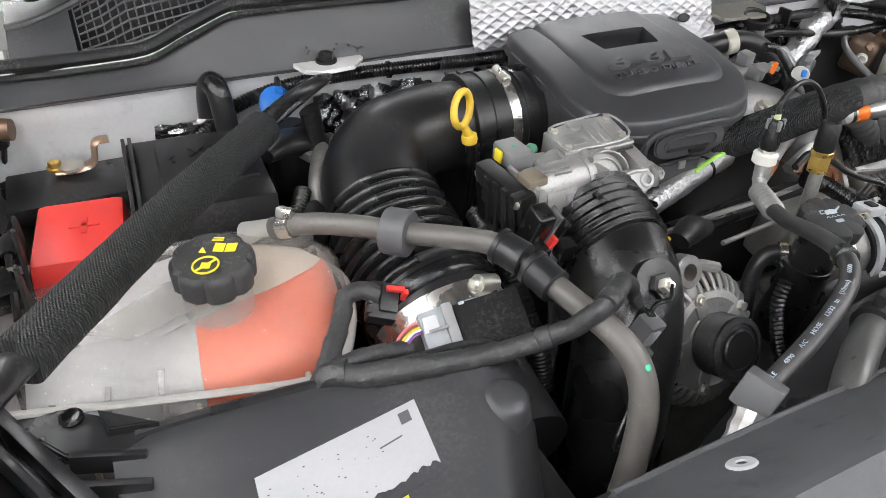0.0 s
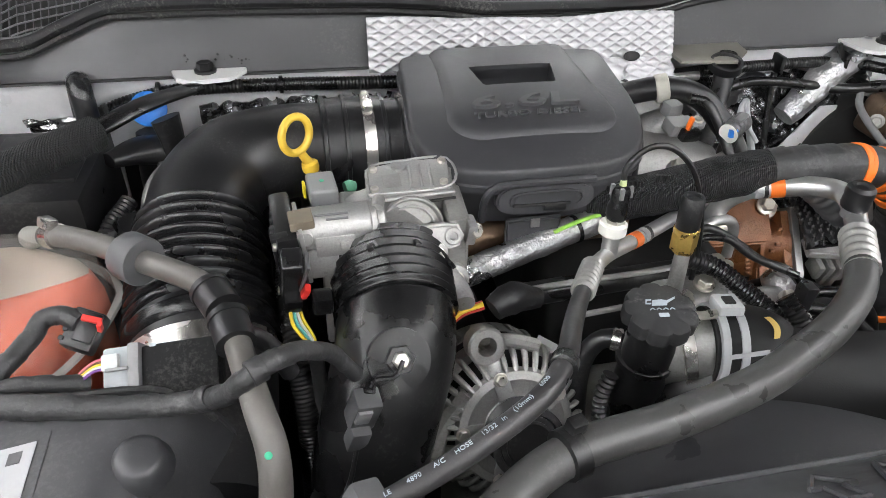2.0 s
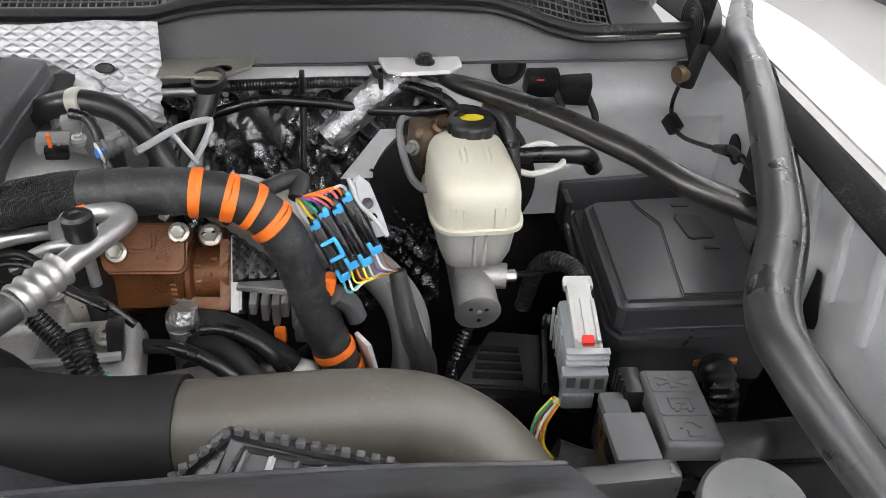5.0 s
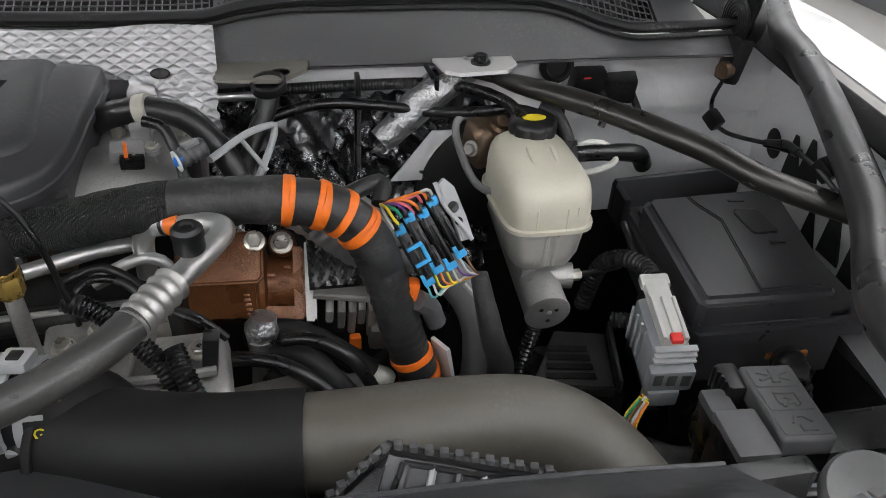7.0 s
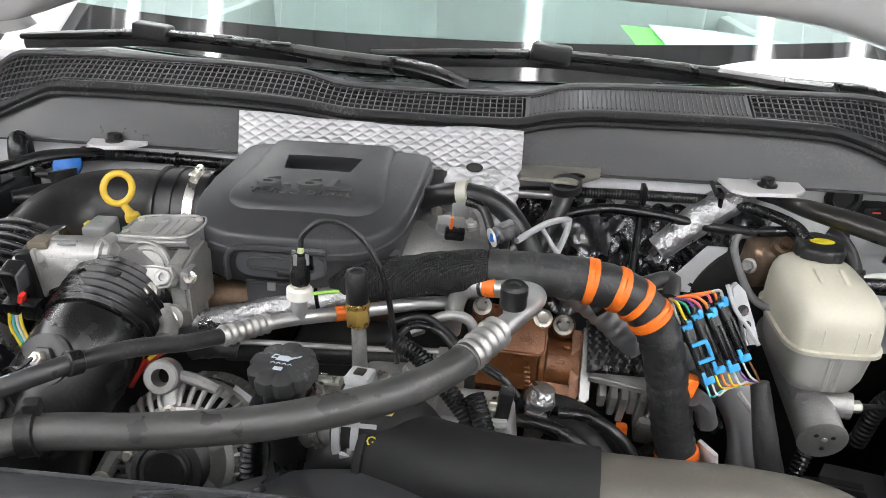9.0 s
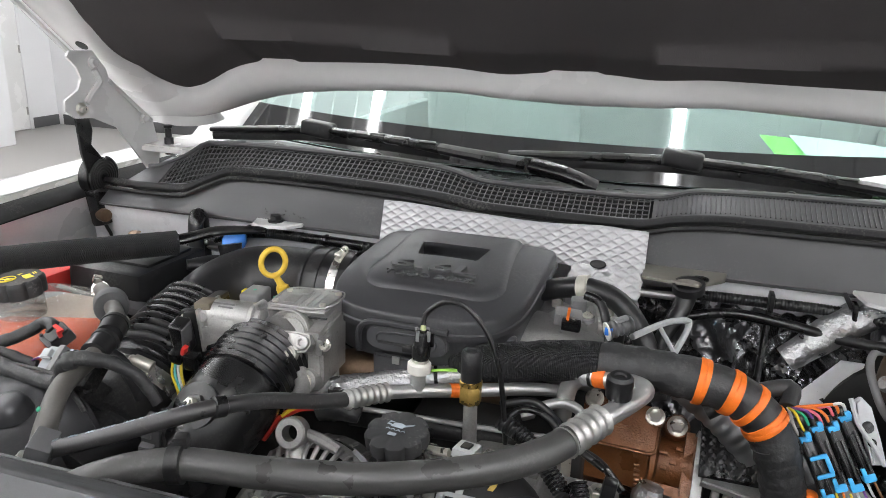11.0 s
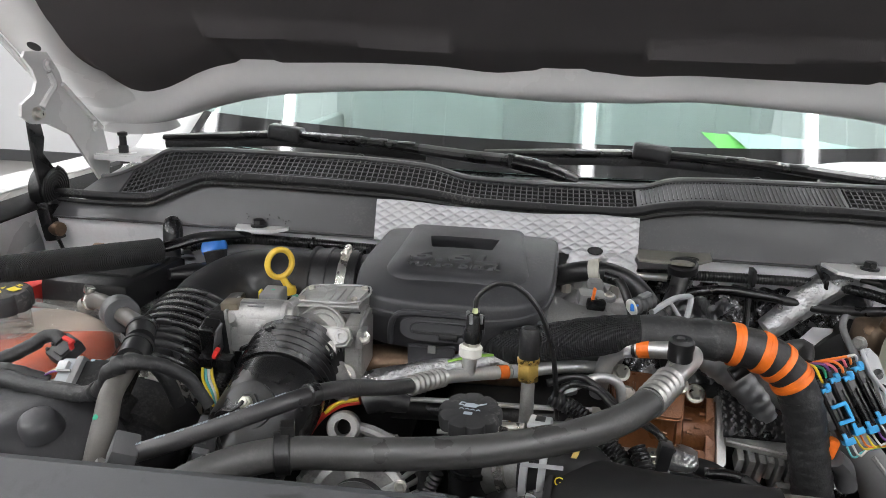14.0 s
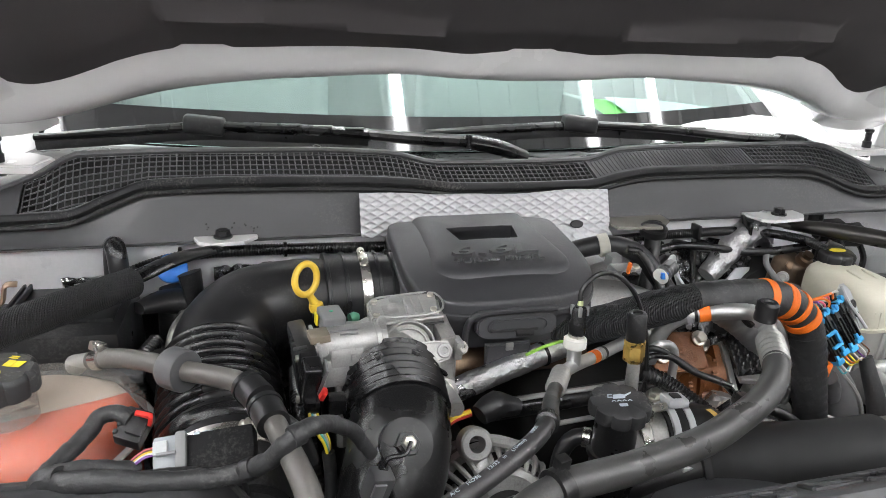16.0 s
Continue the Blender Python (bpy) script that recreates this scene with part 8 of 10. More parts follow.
    for p in ((0.055, 0.53, 1.212), (0.025, 0.50, 1.210), (0.115, 0.475, 1.196), (-0.005, 0.485, 1.205)):
        part("flange_bolt", hexbolt(p, (0, -0.25, 1), 0.0085, 0.010), ZINC, f)
    part("round_cover", lathe([(0.050, -0.03), (0.050, 0.0), (0.040, 0.006), (0.012, 0.010)], 32, facing((0.03, 0.445, 1.168), (0.1, -0.45, 0.9))), ALU, f)
    part("side_casting", block((0.165, 0.485, 1.085), (0.09, 0.05, 0.07), 0.014, (0, 0, 10), seg=3), ALUDARK, f)
    for k, pts in enumerate((((0.13, 0.50, 1.16), (0.175, 0.485, 1.165), (0.215, 0.47, 1.15), (0.25, 0.455, 1.115), (0.27, 0.45, 1.07)), ((0.15, 0.46, 1.135), (0.19, 0.455, 1.142), (0.225, 0.44, 1.125), (0.25, 0.43, 1.09)),
                             ((0.19, 0.53, 1.15), (0.225, 0.52, 1.155), (0.262, 0.505, 1.135), (0.285, 0.50, 1.09)), ((0.14, 0.44, 1.12), (0.175, 0.43, 1.125), (0.20, 0.42, 1.10), (0.21, 0.41, 1.06)))):
        part("cable", sweep(pts, (0.008, 0.0065, 0.0075, 0.006)[k], 12, 0.005, ridge=(0.005, 0.0014) if k % 2 else None), SATIN, f, "black cable")
    part("support_post", sweep([(0.163, 0.545, 1.04), (0.165, 0.548, 1.10), (0.166, 0.55, 1.140)], [0.016, 0.012, 0.015], 14), ALU, f)
    part("foil_boss", sweep([(0.166, 0.552, 1.130), (0.168, 0.553, 1.150), (0.171, 0.555, 1.166)], [0.013, 0.019, 0.014], 18, 0.003, wobble=0.22), WRAPFOIL, f, "crumpled foil over a stud")
    part("steel_bracket", block((0.085, 0.428, 1.180), (0.065, 0.026, 0.005), 0.001, (6, 6, 6)), STEEL, f, "bright steel bracket")
    part("bracket_wall", block((0.085, 0.416, 1.165), (0.065, 0.004, 0.03), 0.001, (6, 6, 6)), ALUDARK, f)
    part("bolt", hexbolt((0.085, 0.430, 1.183), (0, -0.1, 1), 0.006, 0.006), ZINC, f)
    for p in ((0.0, 0.48, 1.19), (0.012, 0.505, 1.18), (-0.03, 0.455, 1.16), (0.10, 0.50, 1.17), (0.07, 0.53, 1.20)):
        part("stud", lathe([(0.010, -0.03), (0.010, 0), (0.008, 0.003), (0.006, 0.012)], 14, facing(p, (0, -0.1, 1))), ZINC, f)
    part("pump_flange", plate([(-0.050, -0.030), (0.036, -0.034), (0.050, -0.004), (0.030, 0.034), (-0.034, 0.030)], -0.03, 0.0, Matrix.Translation((0.232, 0.562, 1.046)) @ pose(0, 0, 0, 26, 6, -14), 0.004, 3), ALUDARK, f, "cast pump flange")
    for k in range(5):
        part("pump_rib", sweep([(0.196 + 0.016 * k, 0.536 - 0.001 * k, 1.046), (0.204 + 0.016 * k, 0.560, 1.060), (0.212 + 0.016 * k, 0.586, 1.064)], [0.0045, 0.0055, 0.004], 8, 0.006), ALU, f, "cast rib")
    for p in ((0.197, 0.580, 1.060), (0.272, 0.556, 1.056), (0.236, 0.530, 1.040)):
        part("bolt", hexbolt(p, (0.05, -0.4, 0.9), 0.0075, 0.009), ZINC, f)
    part("pump_outlet", sweep([(0.240, 0.552, 1.062), (0.262, 0.549, 1.068), (0.280, 0.547, 1.070)], [0.010, 0.011, 0.010], 16), ALU, f)
    part("white_sleeve", sweep([(0.279, 0.548, 1.071), (0.298, 0.546, 1.068), (0.306, 0.548, 1.060)], [0.0115, 0.0125, 0.010], 16), WHITEPL, f, "white plastic sleeve end")
    for k, (pts, r) in enumerate((([(0.150, 0.580, 1.120), (0.185, 0.566, 1.136), (0.220, 0.556, 1.130), (0.255, 0.547, 1.108), (0.285, 0.545, 1.080)], 0.013), ([(0.178, 0.515, 1.04), (0.186, 0.530, 1.085), (0.210, 0.542, 1.106), (0.245, 0.548, 1.098), (0.272, 0.556, 1.070)], 0.009), ([(0.165, 0.520, 1.05), (0.174, 0.530, 1.095), (0.196, 0.548, 1.118), (0.230, 0.566, 1.112)], 0.008), ([(0.292, 0.560, 1.078), (0.312, 0.560, 1.094), (0.322, 0.562, 1.078), (0.316, 0.560, 1.05)], 0.006))):
        part("hose", sweep(pts, r, 14, 0.006, wobble=0.05, ridge=(0.005, 0.0012) if k == 2 else None), SLEEVE, f, "black sleeved hose")
    part("gasket_flange", plate([(-0.058, -0.030), (0.050, -0.034), (0.056, 0.018), (0.020, 0.034), (-0.050, 0.028)], -0.02, 0.0, Matrix.Translation((0.072, 0.532, 1.130)) @ pose(0, 0, 0, 24, 0, 6), 0.003, 3), ALU, f, "machined flange face")
    for p in ((0.073, 0.548, 1.138), (0.030, 0.530, 1.128), (0.112, 0.520, 1.126)):
        part("flange_stud", lathe([(0.0085, 0), (0.0085, 0.008), (0.006, 0.010), (0.005, 0.020)], 6, facing(p, (0, -0.35, 0.95))), ZINC, f)
    part("pump_body", lathe([(0.030, -0.05), (0.034, -0.02), (0.034, 0.004), (0.022, 0.010)], 28, facing((0.215, 0.47, 1.045), (-0.3, -0.5, 0.8))), ALU, f)
    part("pump_pipe", sweep([(0.20, 0.465, 1.07), (0.235, 0.455, 1.09), (0.262, 0.45, 1.098)], 0.012, 14), ALU, f)
    part("pump_pipe", sweep([(0.205, 0.44, 1.04), (0.24, 0.43, 1.06), (0.265, 0.428, 1.068)], 0.012, 14), ALU, f)
    part("white_plug", block((0.272, 0.455, 1.097), (0.024, 0.022, 0.022), 0.004, (0, -20, 10)), WHITEPL, f, "white plastic plug")
    for k, pts in enumerate((((0.18, 0.53, 1.13), (0.215, 0.51, 1.14), (0.25, 0.48, 1.115), (0.268, 0.462, 1.10)), ((0.175, 0.53, 1.10), (0.19, 0.50, 1.09), (0.185, 0.47, 1.06), (0.19, 0.45, 1.02)))):
        part("hose", sweep(pts, 0.013, 14, 0.008, wobble=0.08), SLEEVE, f, "black sleeved hose")
    for pts in ([(0.0, 0.505, 1.245), (0.03, 0.495, 1.235), (0.06, 0.475, 1.215), (0.085, 0.455, 1.195), (0.095, 0.44, 1.17)], [(0.095, 0.46, 1.215), (0.11, 0.43, 1.19), (0.125, 0.42, 1.15), (0.15, 0.405, 1.11), (0.17, 0.40, 1.06)]):
        l = thing("wiring_loom", pts[0], "black corrugated conduit running over the castings", "conduit", "corrugated conduits")
        part("conduit", sweep(pts, 0.0100, 16, 0.004, ridge=(0.0046, 0.0013)), SATIN, l)
    l = thing("black_lead", (0.05, 0.51, 1.24), "thin black lead curling over the engine front", "cable")
    part("lead", sweep([(-0.005, 0.52, 1.255), (0.03, 0.53, 1.262), (0.06, 0.52, 1.25), (0.085, 0.50, 1.235), (0.115, 0.49, 1.225), (0.14, 0.485, 1.20)], 0.0045, 10), SATIN, l)
    part("lead", sweep([(0.0, 0.505, 1.24), (0.02, 0.52, 1.255), (0.05, 0.515, 1.255), (0.075, 0.50, 1.24), (0.12, 0.48, 1.225)], 0.004, 10), SATIN, l)
    part("sensor_plug", block((0.125, 0.468, 1.196), (0.015, 0.018, 0.05), 0.003, (0, 8, 0)), PLASTIC, l, "black sensor plug")
    part("green_wire", sweep([(0.118, 0.445, 1.175), (0.112, 0.440, 1.165), (0.118, 0.434, 1.158), (0.128, 0.432, 1.155)], 0.0022, 7, 0.004), WIRES["green"], l)


egr_valve()


def manifold():
    m = thing("intake_manifold", (0.03, 0.68, 1.22), "bare cast aluminium intake manifold beside the cover", "intake manifold")
    part("plenum", sweep([(-0.07, 0.72, 1.250), (-0.01, 0.695, 1.257), (0.05, 0.672, 1.260), (0.10, 0.655, 1.254)], [0.055, 0.058, 0.052, 0.040], 26, 0.01, flat=0.75), ALU, m)
    part("neck", sweep([(0.02, 0.70, 1.27), (0.045, 0.70, 1.29), (0.075, 0.695, 1.30)], [0.026, 0.026, 0.022], 20), ALU, m)
    part("lug", lathe([(0.016, -0.02), (0.016, 0.006), (0.012, 0.010)], 18, facing((0.045, 0.63, 1.273), (0, -0.35, 0.9))), ALU, m)
    part("bolt", hexbolt((0.045, 0.628, 1.281), (0, -0.35, 0.9), 0.008, 0.008), ZINC, m)
    part("rear_casting", block((0.05, 0.77, 1.26), (0.12, 0.10, 0.06), 0.012, (0, 5, 10), seg=3), ALU, m)
    part("silver_elbow", sweep([(0.0, 0.79, 1.30), (0.02, 0.775, 1.312), (0.04, 0.755, 1.310)], 0.014, 14), FOIL, m)
    for p in ((0.02, 0.75, 1.30), (0.09, 0.76, 1.292)):
        part("stud", lathe([(0.008, -0.02), (0.008, 0.006), (0.005, 0.014)], 8, facing(p, (0, -0.1, 1))), ZINC, m)
    s = thing("map_sensor", (0.05, 0.655, 1.3), "grey pressure sensor with an orange clip on the manifold", "sensor")
    part("body", block((0.048, 0.652, 1.320), (0.034, 0.022, 0.016), 0.003, (10, 5, 8)), MIDGREY, s)
    part("ear", lathe([(0.009, 0), (0.009, 0.005), (0.007, 0.006)], 16, facing((0.072, 0.656, 1.318), (0, -0.2, 1))), MIDGREY, s)
    part("ear_screw", hexbolt((0.072, 0.656, 1.324), (0, -0.2, 1), 0.005, 0.004), ZINC, s)
    for k in range(3):
        part("body_rib", block((0.038 + 0.009 * k, 0.6405, 1.321), (0.003, 0.003, 0.012), 0.0008, (10, 5, 8)), MIDGREY, s)
    part("dark_seat", block((0.054, 0.638, 1.316), (0.024, 0.012, 0.014), 0.003, (10, 5, 8)), SATIN, s)
    part("orange_clip", block((0.050, 0.636, 1.330), (0.0035, 0.006, 0.018), 0.001, (10, 5, 8)), ORANGE, s, "orange clip")
    part("upper_block", block((0.056, 0.690, 1.324), (0.020, 0.018, 0.018), 0.004, (5, 0, 12)), MIDGREY, s, "pale plastic block")
    part("lead", sweep([(0.065, 0.672, 1.345), (0.085, 0.665, 1.34), (0.098, 0.645, 1.315), (0.105, 0.625, 1.29)], 0.006, 10), SATIN, s)
    q = thing("sensor_plug", (0.114, 0.64, 1.3), "grey round sensor plug with a blue seal", "connector")
    part("barrel", sweep([(0.100, 0.632, 1.318), (0.116, 0.641, 1.323), (0.126, 0.647, 1.325)], 0.0105, 18, 0.002, ridge=(0.007, 0.0018)), GREYCAP, q)
    part("latch", block((0.114, 0.636, 1.334), (0.016, 0.009, 0.004), 0.001, (0, -15, 28)), MIDGREY, q)
    part("ring", lathe([(0.009, -0.001), (0.0115, -0.0005), (0.0115, 0.0015), (0.008, 0.002)], 22, facing((0.099, 0.631, 1.3175), (-0.85, -0.45, -0.2))), WHITEPL, q, "white ring")
    part("blue_seal", block((0.101, 0.626, 1.320), (0.010, 0.006, 0.010), 0.002), BLUE, q, "blue seal")
    part("tail", sweep([(0.112, 0.64, 1.318), (0.110, 0.645, 1.29), (0.11, 0.65, 1.25)], 0.009, 10), SATIN, q)
    h = thing("breather_hose", (0.08, 0.72, 1.3), "black rubber breather hose with a pale clip", "hose")
    part("hose", sweep([(0.0, 0.745, 1.315), (0.03, 0.735, 1.328), (0.065, 0.725, 1.335), (0.105, 0.715, 1.325), (0.135, 0.70, 1.295), (0.155, 0.68, 1.26), (0.165, 0.66, 1.22)], 0.0145, 18), RUBBER, h)
    part("clip", lathe([(0.015, -0.008), (0.0175, -0.007), (0.0175, 0.007), (0.015, 0.008)], 20, facing((0.058, 0.727, 1.334), (1, -0.25, 0.25))), surface("pale_clip", (0.45, 0.44, 0.38), 0.5), h, "pale plastic clip")
    l = thing("drain_hose", (-0.01, 0.60, 1.25), "grey hose with a bright double clamp", "hose")
    part("hose", sweep([(-0.03, 0.59, 1.258), (0.02, 0.605, 1.268), (0.07, 0.62, 1.276), (0.105, 0.63, 1.284)], 0.011, 16), GREYHOSE, l)
    for f in (0.030, 0.042):
        part("clamp", lathe([(0.0112, -0.003), (0.0128, -0.002), (0.0128, 0.002), (0.0112, 0.003)], 20, facing((f, 0.6085 + 0.2 * (f - 0.03), 1.2695), (1, 0.25, 0.2))), STEEL, l)
    b = thing("wire_bracket", (0.19, 0.72, 1.25), "thin grey bent wire bracket", "bracket")
    part("wire", sweep([(0.128, 0.655, 1.305), (0.165, 0.71, 1.307), (0.192, 0.742, 1.302), (0.196, 0.745, 1.296), (0.190, 0.725, 1.282), (0.165, 0.655, 1.255), (0.150, 0.62, 1.24)], 0.0042, 8, 0.005), LIGHTGREY, b)
    part("cross_bar", sweep([(0.160, 0.70, 1.304), (0.185, 0.69, 1.27)], 0.003, 7), LIGHTGREY, b)


manifold()


def rear_looms():
    l = thing("firewall_loom", (-0.4, 0.88, 1.3), "long black corrugated loom along the firewall", "conduit", "corrugated conduits")
    part("conduit", sweep([(-0.66, 0.845, 1.262), (-0.60, 0.865, 1.288), (-0.52, 0.872, 1.303), (-0.40, 0.875, 1.303), (-0.28, 0.865, 1.303), (-0.20, 0.86, 1.303)], 0.0085, 14, 0.004, ridge=(0.0044, 0.0012)), SATIN, l)
    for x in (-0.395, -0.545):
        part("tie", lathe([(0.009, -0.003), (0.0115, -0.002), (0.0115, 0.002), (0.009, 0.003)], 14, facing((x, 0.8735, 1.303), (1, 0, 0))), SATIN, l)
    k = thing("firewall_loom", (0.3, 0.87, 1.3), "black taped loom with cable ties along the firewall", "conduit", "corrugated conduits")
    line = [(0.12, 0.845, 1.298), (0.20, 0.852, 1.300), (0.305, 0.858, 1.300), (0.40, 0.857, 1.300), (0.46, 0.835, 1.298), (0.495, 0.79, 1.297), (0.505, 0.755, 1.29)]
    part("conduit", sweep(line, 0.0078, 14, 0.004, ridge=(0.0042, 0.0009)), SATIN, k)
    part("lower_cable", sweep([(0.17, 0.82, 1.27), (0.25, 0.835, 1.285), (0.33, 0.84, 1.278), (0.40, 0.835, 1.268), (0.46, 0.82, 1.272), (0.51, 0.80, 1.285)], 0.0075, 12), SATIN, k)
    part("bright_stub", sweep([(0.08, 0.838, 1.298), (0.15, 0.843, 1.297), (0.178, 0.842, 1.297)], 0.0065, 12), PIPEALU, k, "bright steel stub")
    for x in (0.305, 0.41):
        part("tie", block((x, 0.848, 1.306), (0.007, 0.024, 0.026), 0.002), SATIN, k, "black cable tie")
    part("tie_tail", block((0.40, 0.845, 1.322), (0.006, 0.006, 0.024), 0.001, (0, -30, 0)), SATIN, k)
    part("tie_drop", sweep([(0.305, 0.85, 1.292), (0.303, 0.84, 1.25), (0.300, 0.82, 1.19)], 0.005, 8), SATIN, k)
    t = thing("drain_tube", (0.19, 0.80, 1.32), "black ring-topped drain tube", "tube")
    part("collar", lathe([(0.014, -0.006), (0.022, -0.005), (0.022, 0.006), (0.018, 0.007), (0.016, 0.0), (0.012, -0.001)], 28, facing((0.192, 0.805, 1.326), (-0.1, -0.25, 1))), PLASTIC, t)
    part("tube", sweep([(0.192, 0.805, 1.318), (0.184, 0.790, 1.295), (0.165, 0.765, 1.26), (0.150, 0.745, 1.22)], [0.014, 0.013, 0.011, 0.011], 14), PLASTIC, t)
    f = thing("foil_sleeve", (0.44, 0.86, 1.27), "crumpled silver foil sleeve behind the reservoir", "heat sleeve")
    part("sleeve", sweep([(0.335, 0.84, 1.225), (0.37, 0.848, 1.255), (0.40, 0.855, 1.282), (0.435, 0.865, 1.303), (0.462, 0.87, 1.316)], [0.018, 0.022, 0.024, 0.024, 0.02], 24, 0.003, wobble=0.13), WRAPFOIL, f, smooth=40)


rear_looms()


# ---- the driver's side ----
def brake_unit():
    b = thing("brake_reservoir", (0.51, 0.69, 1.15), "cream plastic brake fluid reservoir with a black cap", "brake reservoir")

    def loop(z, gx, gy, cy, n=40):
        gx, out = gx * 1.16, []
        for i in range(n):
            a = 2 * math.pi * i / n
            ca, sa = math.cos(a), math.sin(a)
            out.append(Vector((0.513 + gx * math.copysign(abs(ca) ** 0.42, ca), cy + gy * math.copysign(abs(sa) ** 0.42, sa), z)))
        return out

    def skin(loops):
        bm = bmesh.new()
        vs = [[bm.verts.new(p) for p in l] for l in loops]
        n = len(vs[0])
        for a, c in zip(vs, vs[1:]):
            for j in range(n):
                bm.faces.new((a[j], a[(j + 1) % n], c[(j + 1) % n], c[j]))
        bm.faces.new(vs[0][::-1])
        bm.faces.new(vs[-1])
        return bm
    part("upper_half", skin([loop(1.205, 0.047, 0.077, 0.690), loop(1.225, 0.047, 0.077, 0.690), loop(1.245, 0.0462, 0.0758, 0.691), loop(1.257, 0.0442, 0.0725, 0.694), loop(1.2655, 0.0395, 0.065, 0.700), loop(1.2715, 0.029, 0.048, 0.713), loop(1.275, 0.010, 0.018, 0.73)]), CREAM, b, "cream upper half", smooth=60)
    part("lower_half", skin([loop(1.140, 0.026, 0.050, 0.685), loop(1.146, 0.034, 0.060, 0.686), loop(1.165, 0.040, 0.069, 0.688), loop(1.208, 0.045, 0.075, 0.690)]), MILK, b, "milky lower half", smooth=60)
    part("fluid", skin([loop(1.15, 0.030, 0.055, 0.686), loop(1.19, 0.038, 0.066, 0.688), loop(1.20, 0.036, 0.064, 0.688)]), CREAM, b)
    part("seam", skin([loop(1.203, 0.047, 0.077, 0.690), loop(1.204, 0.0505, 0.0805, 0.690), loop(1.209, 0.0505, 0.0805, 0.690), loop(1.210, 0.047, 0.077, 0.690)]), CREAM, b, "welded seam rim")
    for i in range(14):
        a = -2.6 + 0.30 * i
        p = Vector((0.513 + 0.041 * math.cos(a), 0.688 + 0.070 * math.sin(a), 1.178))
        part("flute", sweep([p + Vector((0, 0, -0.024)), p + Vector((0.003 * math.cos(a), 0.004 * math.sin(a), 0.022))], 0.003, 6), MILK, b)
    for x in (0.498, 0.528):
        part("top_rib", sweep([(x, 0.645, 1.262), (x + 0.001, 0.672, 1.2715), (x + 0.002, 0.70, 1.2755)], 0.004, 8, 0.006, flat=0.6), CREAM, b, "raised moulded rib")
    for i in range(11):
        a = -2.7 + 0.24 * i
        p = Vector((0.513 + 0.0468 * math.copysign(abs(math.cos(a)) ** 0.42, math.cos(a)), 0.690 + 0.0768 * math.copysign(abs(math.sin(a)) ** 0.42, math.sin(a)), 1.222))
        part("upper_flute", sweep([p + Vector((0, 0, -0.014)), p + Vector((0, 0, 0.016))], 0.0011, 6), CREAM, b)
    cap = part("cap", lathe([(0.024, 0), (0.031, 0.001), (0.032, 0.014), (0.030, 0.018), (0.027, 0.020), (0.003, 0.0205)], 56, facing((0.520, 0.752, 1.272), (0.03, -0.08, 1)), lobes=(8, 0.08)), PLASTIC, b, "black fluted cap")
    m = facing((0.520, 0.752, 1.272), (0.03, -0.08, 1)) @ Matrix.Translation((0, 0, 0.0206))
    part("yellow_badge", lathe([(0.012, 0), (0.012, 0.0006), (0.002, 0.0007)], 24, Matrix.Translation(m.translation) @ Matrix.Diagonal((1.3, 0.8, 1, 1))), YELLOWINK, cap, "yellow warning badge")
    part("green_mark", lathe([(0.0075, 0), (0.005, 0.0006)], 12, facing((0.478, 0.640, 1.168), (-0.6, -0.75, 0.1))), surface("green_paint", (0.30, 0.55, 0.06), 0.5), b, "green inspection dab")
    for x in (0.494, 0.530):
        part("foot", block((x, 0.665, 1.136), (0.016, 0.03, 0.012), 0.003), MILK, b)
    c = thing("master_cylinder", (0.51, 0.68, 1.1), "bare cast aluminium brake master cylinder", "master cylinder")
    part("bore", sweep([(0.512, 0.594, 1.100), (0.512, 0.66, 1.112), (0.512, 0.80, 1.137)], [0.0285, 0.0285, 0.0285], 28, 0.02), ALU, c)
    part("end_cap", lathe([(0.0295, 0), (0.0295, 0.003), (0.027, 0.0045), (0.002, 0.0045)], 28, facing((0.512, 0.5945, 1.1), (0, -1, -0.18))), ALU, c)
    part("stamp", lathe([(0.004, 0), (0.003, 0.001)], 10, facing((0.513, 0.5895, 1.102), (0, -1, -0.18))), STEEL, c)
    for dx, dz in ((-0.010, 0.008), (0.010, 0.006), (0.002, -0.013)):
        # Dimple shade laid on as dark discs.
        part("face_dimple", lathe([(0.0030, 0), (0.0025, 0.0006)], 10, facing((0.512 + dx, 0.5897 - 0.18 * dz, 1.1 + dz), (0, -1, -0.18))), SHADOWED, c, "dark disc standing for a shaded punch dimple")
    for k in range(4):
        part("cast_mark", block((0.495 + 0.002 * k, 0.625 + 0.010 * k, 1.1305 + 0.001 * k), (0.008, 0.004, 0.002), 0.0005, (10, -30, 0)), ALU, c, "raised casting mark")
    part("pad", block((0.512, 0.665, 1.132), (0.05, 0.06, 0.02), 0.005, (10, 0, 0)), ALU, c)
    part("port", sweep([(0.512, 0.645, 1.118), (0.545, 0.640, 1.120), (0.556, 0.638, 1.120)], 0.017, 18), ALU, c)
    part("fitting", lathe([(0.008, 0), (0.008, 0.012), (0.005, 0.014)], 6, facing((0.556, 0.638, 1.120), (1, 0, 0.05))), ZINC, c, "zinc hex fitting")
    part("brake_line", sweep([(0.566, 0.638, 1.121), (0.60, 0.640, 1.122), (0.63, 0.655, 1.115), (0.64, 0.70, 1.08)], 0.0038, 8), SATIN, c)
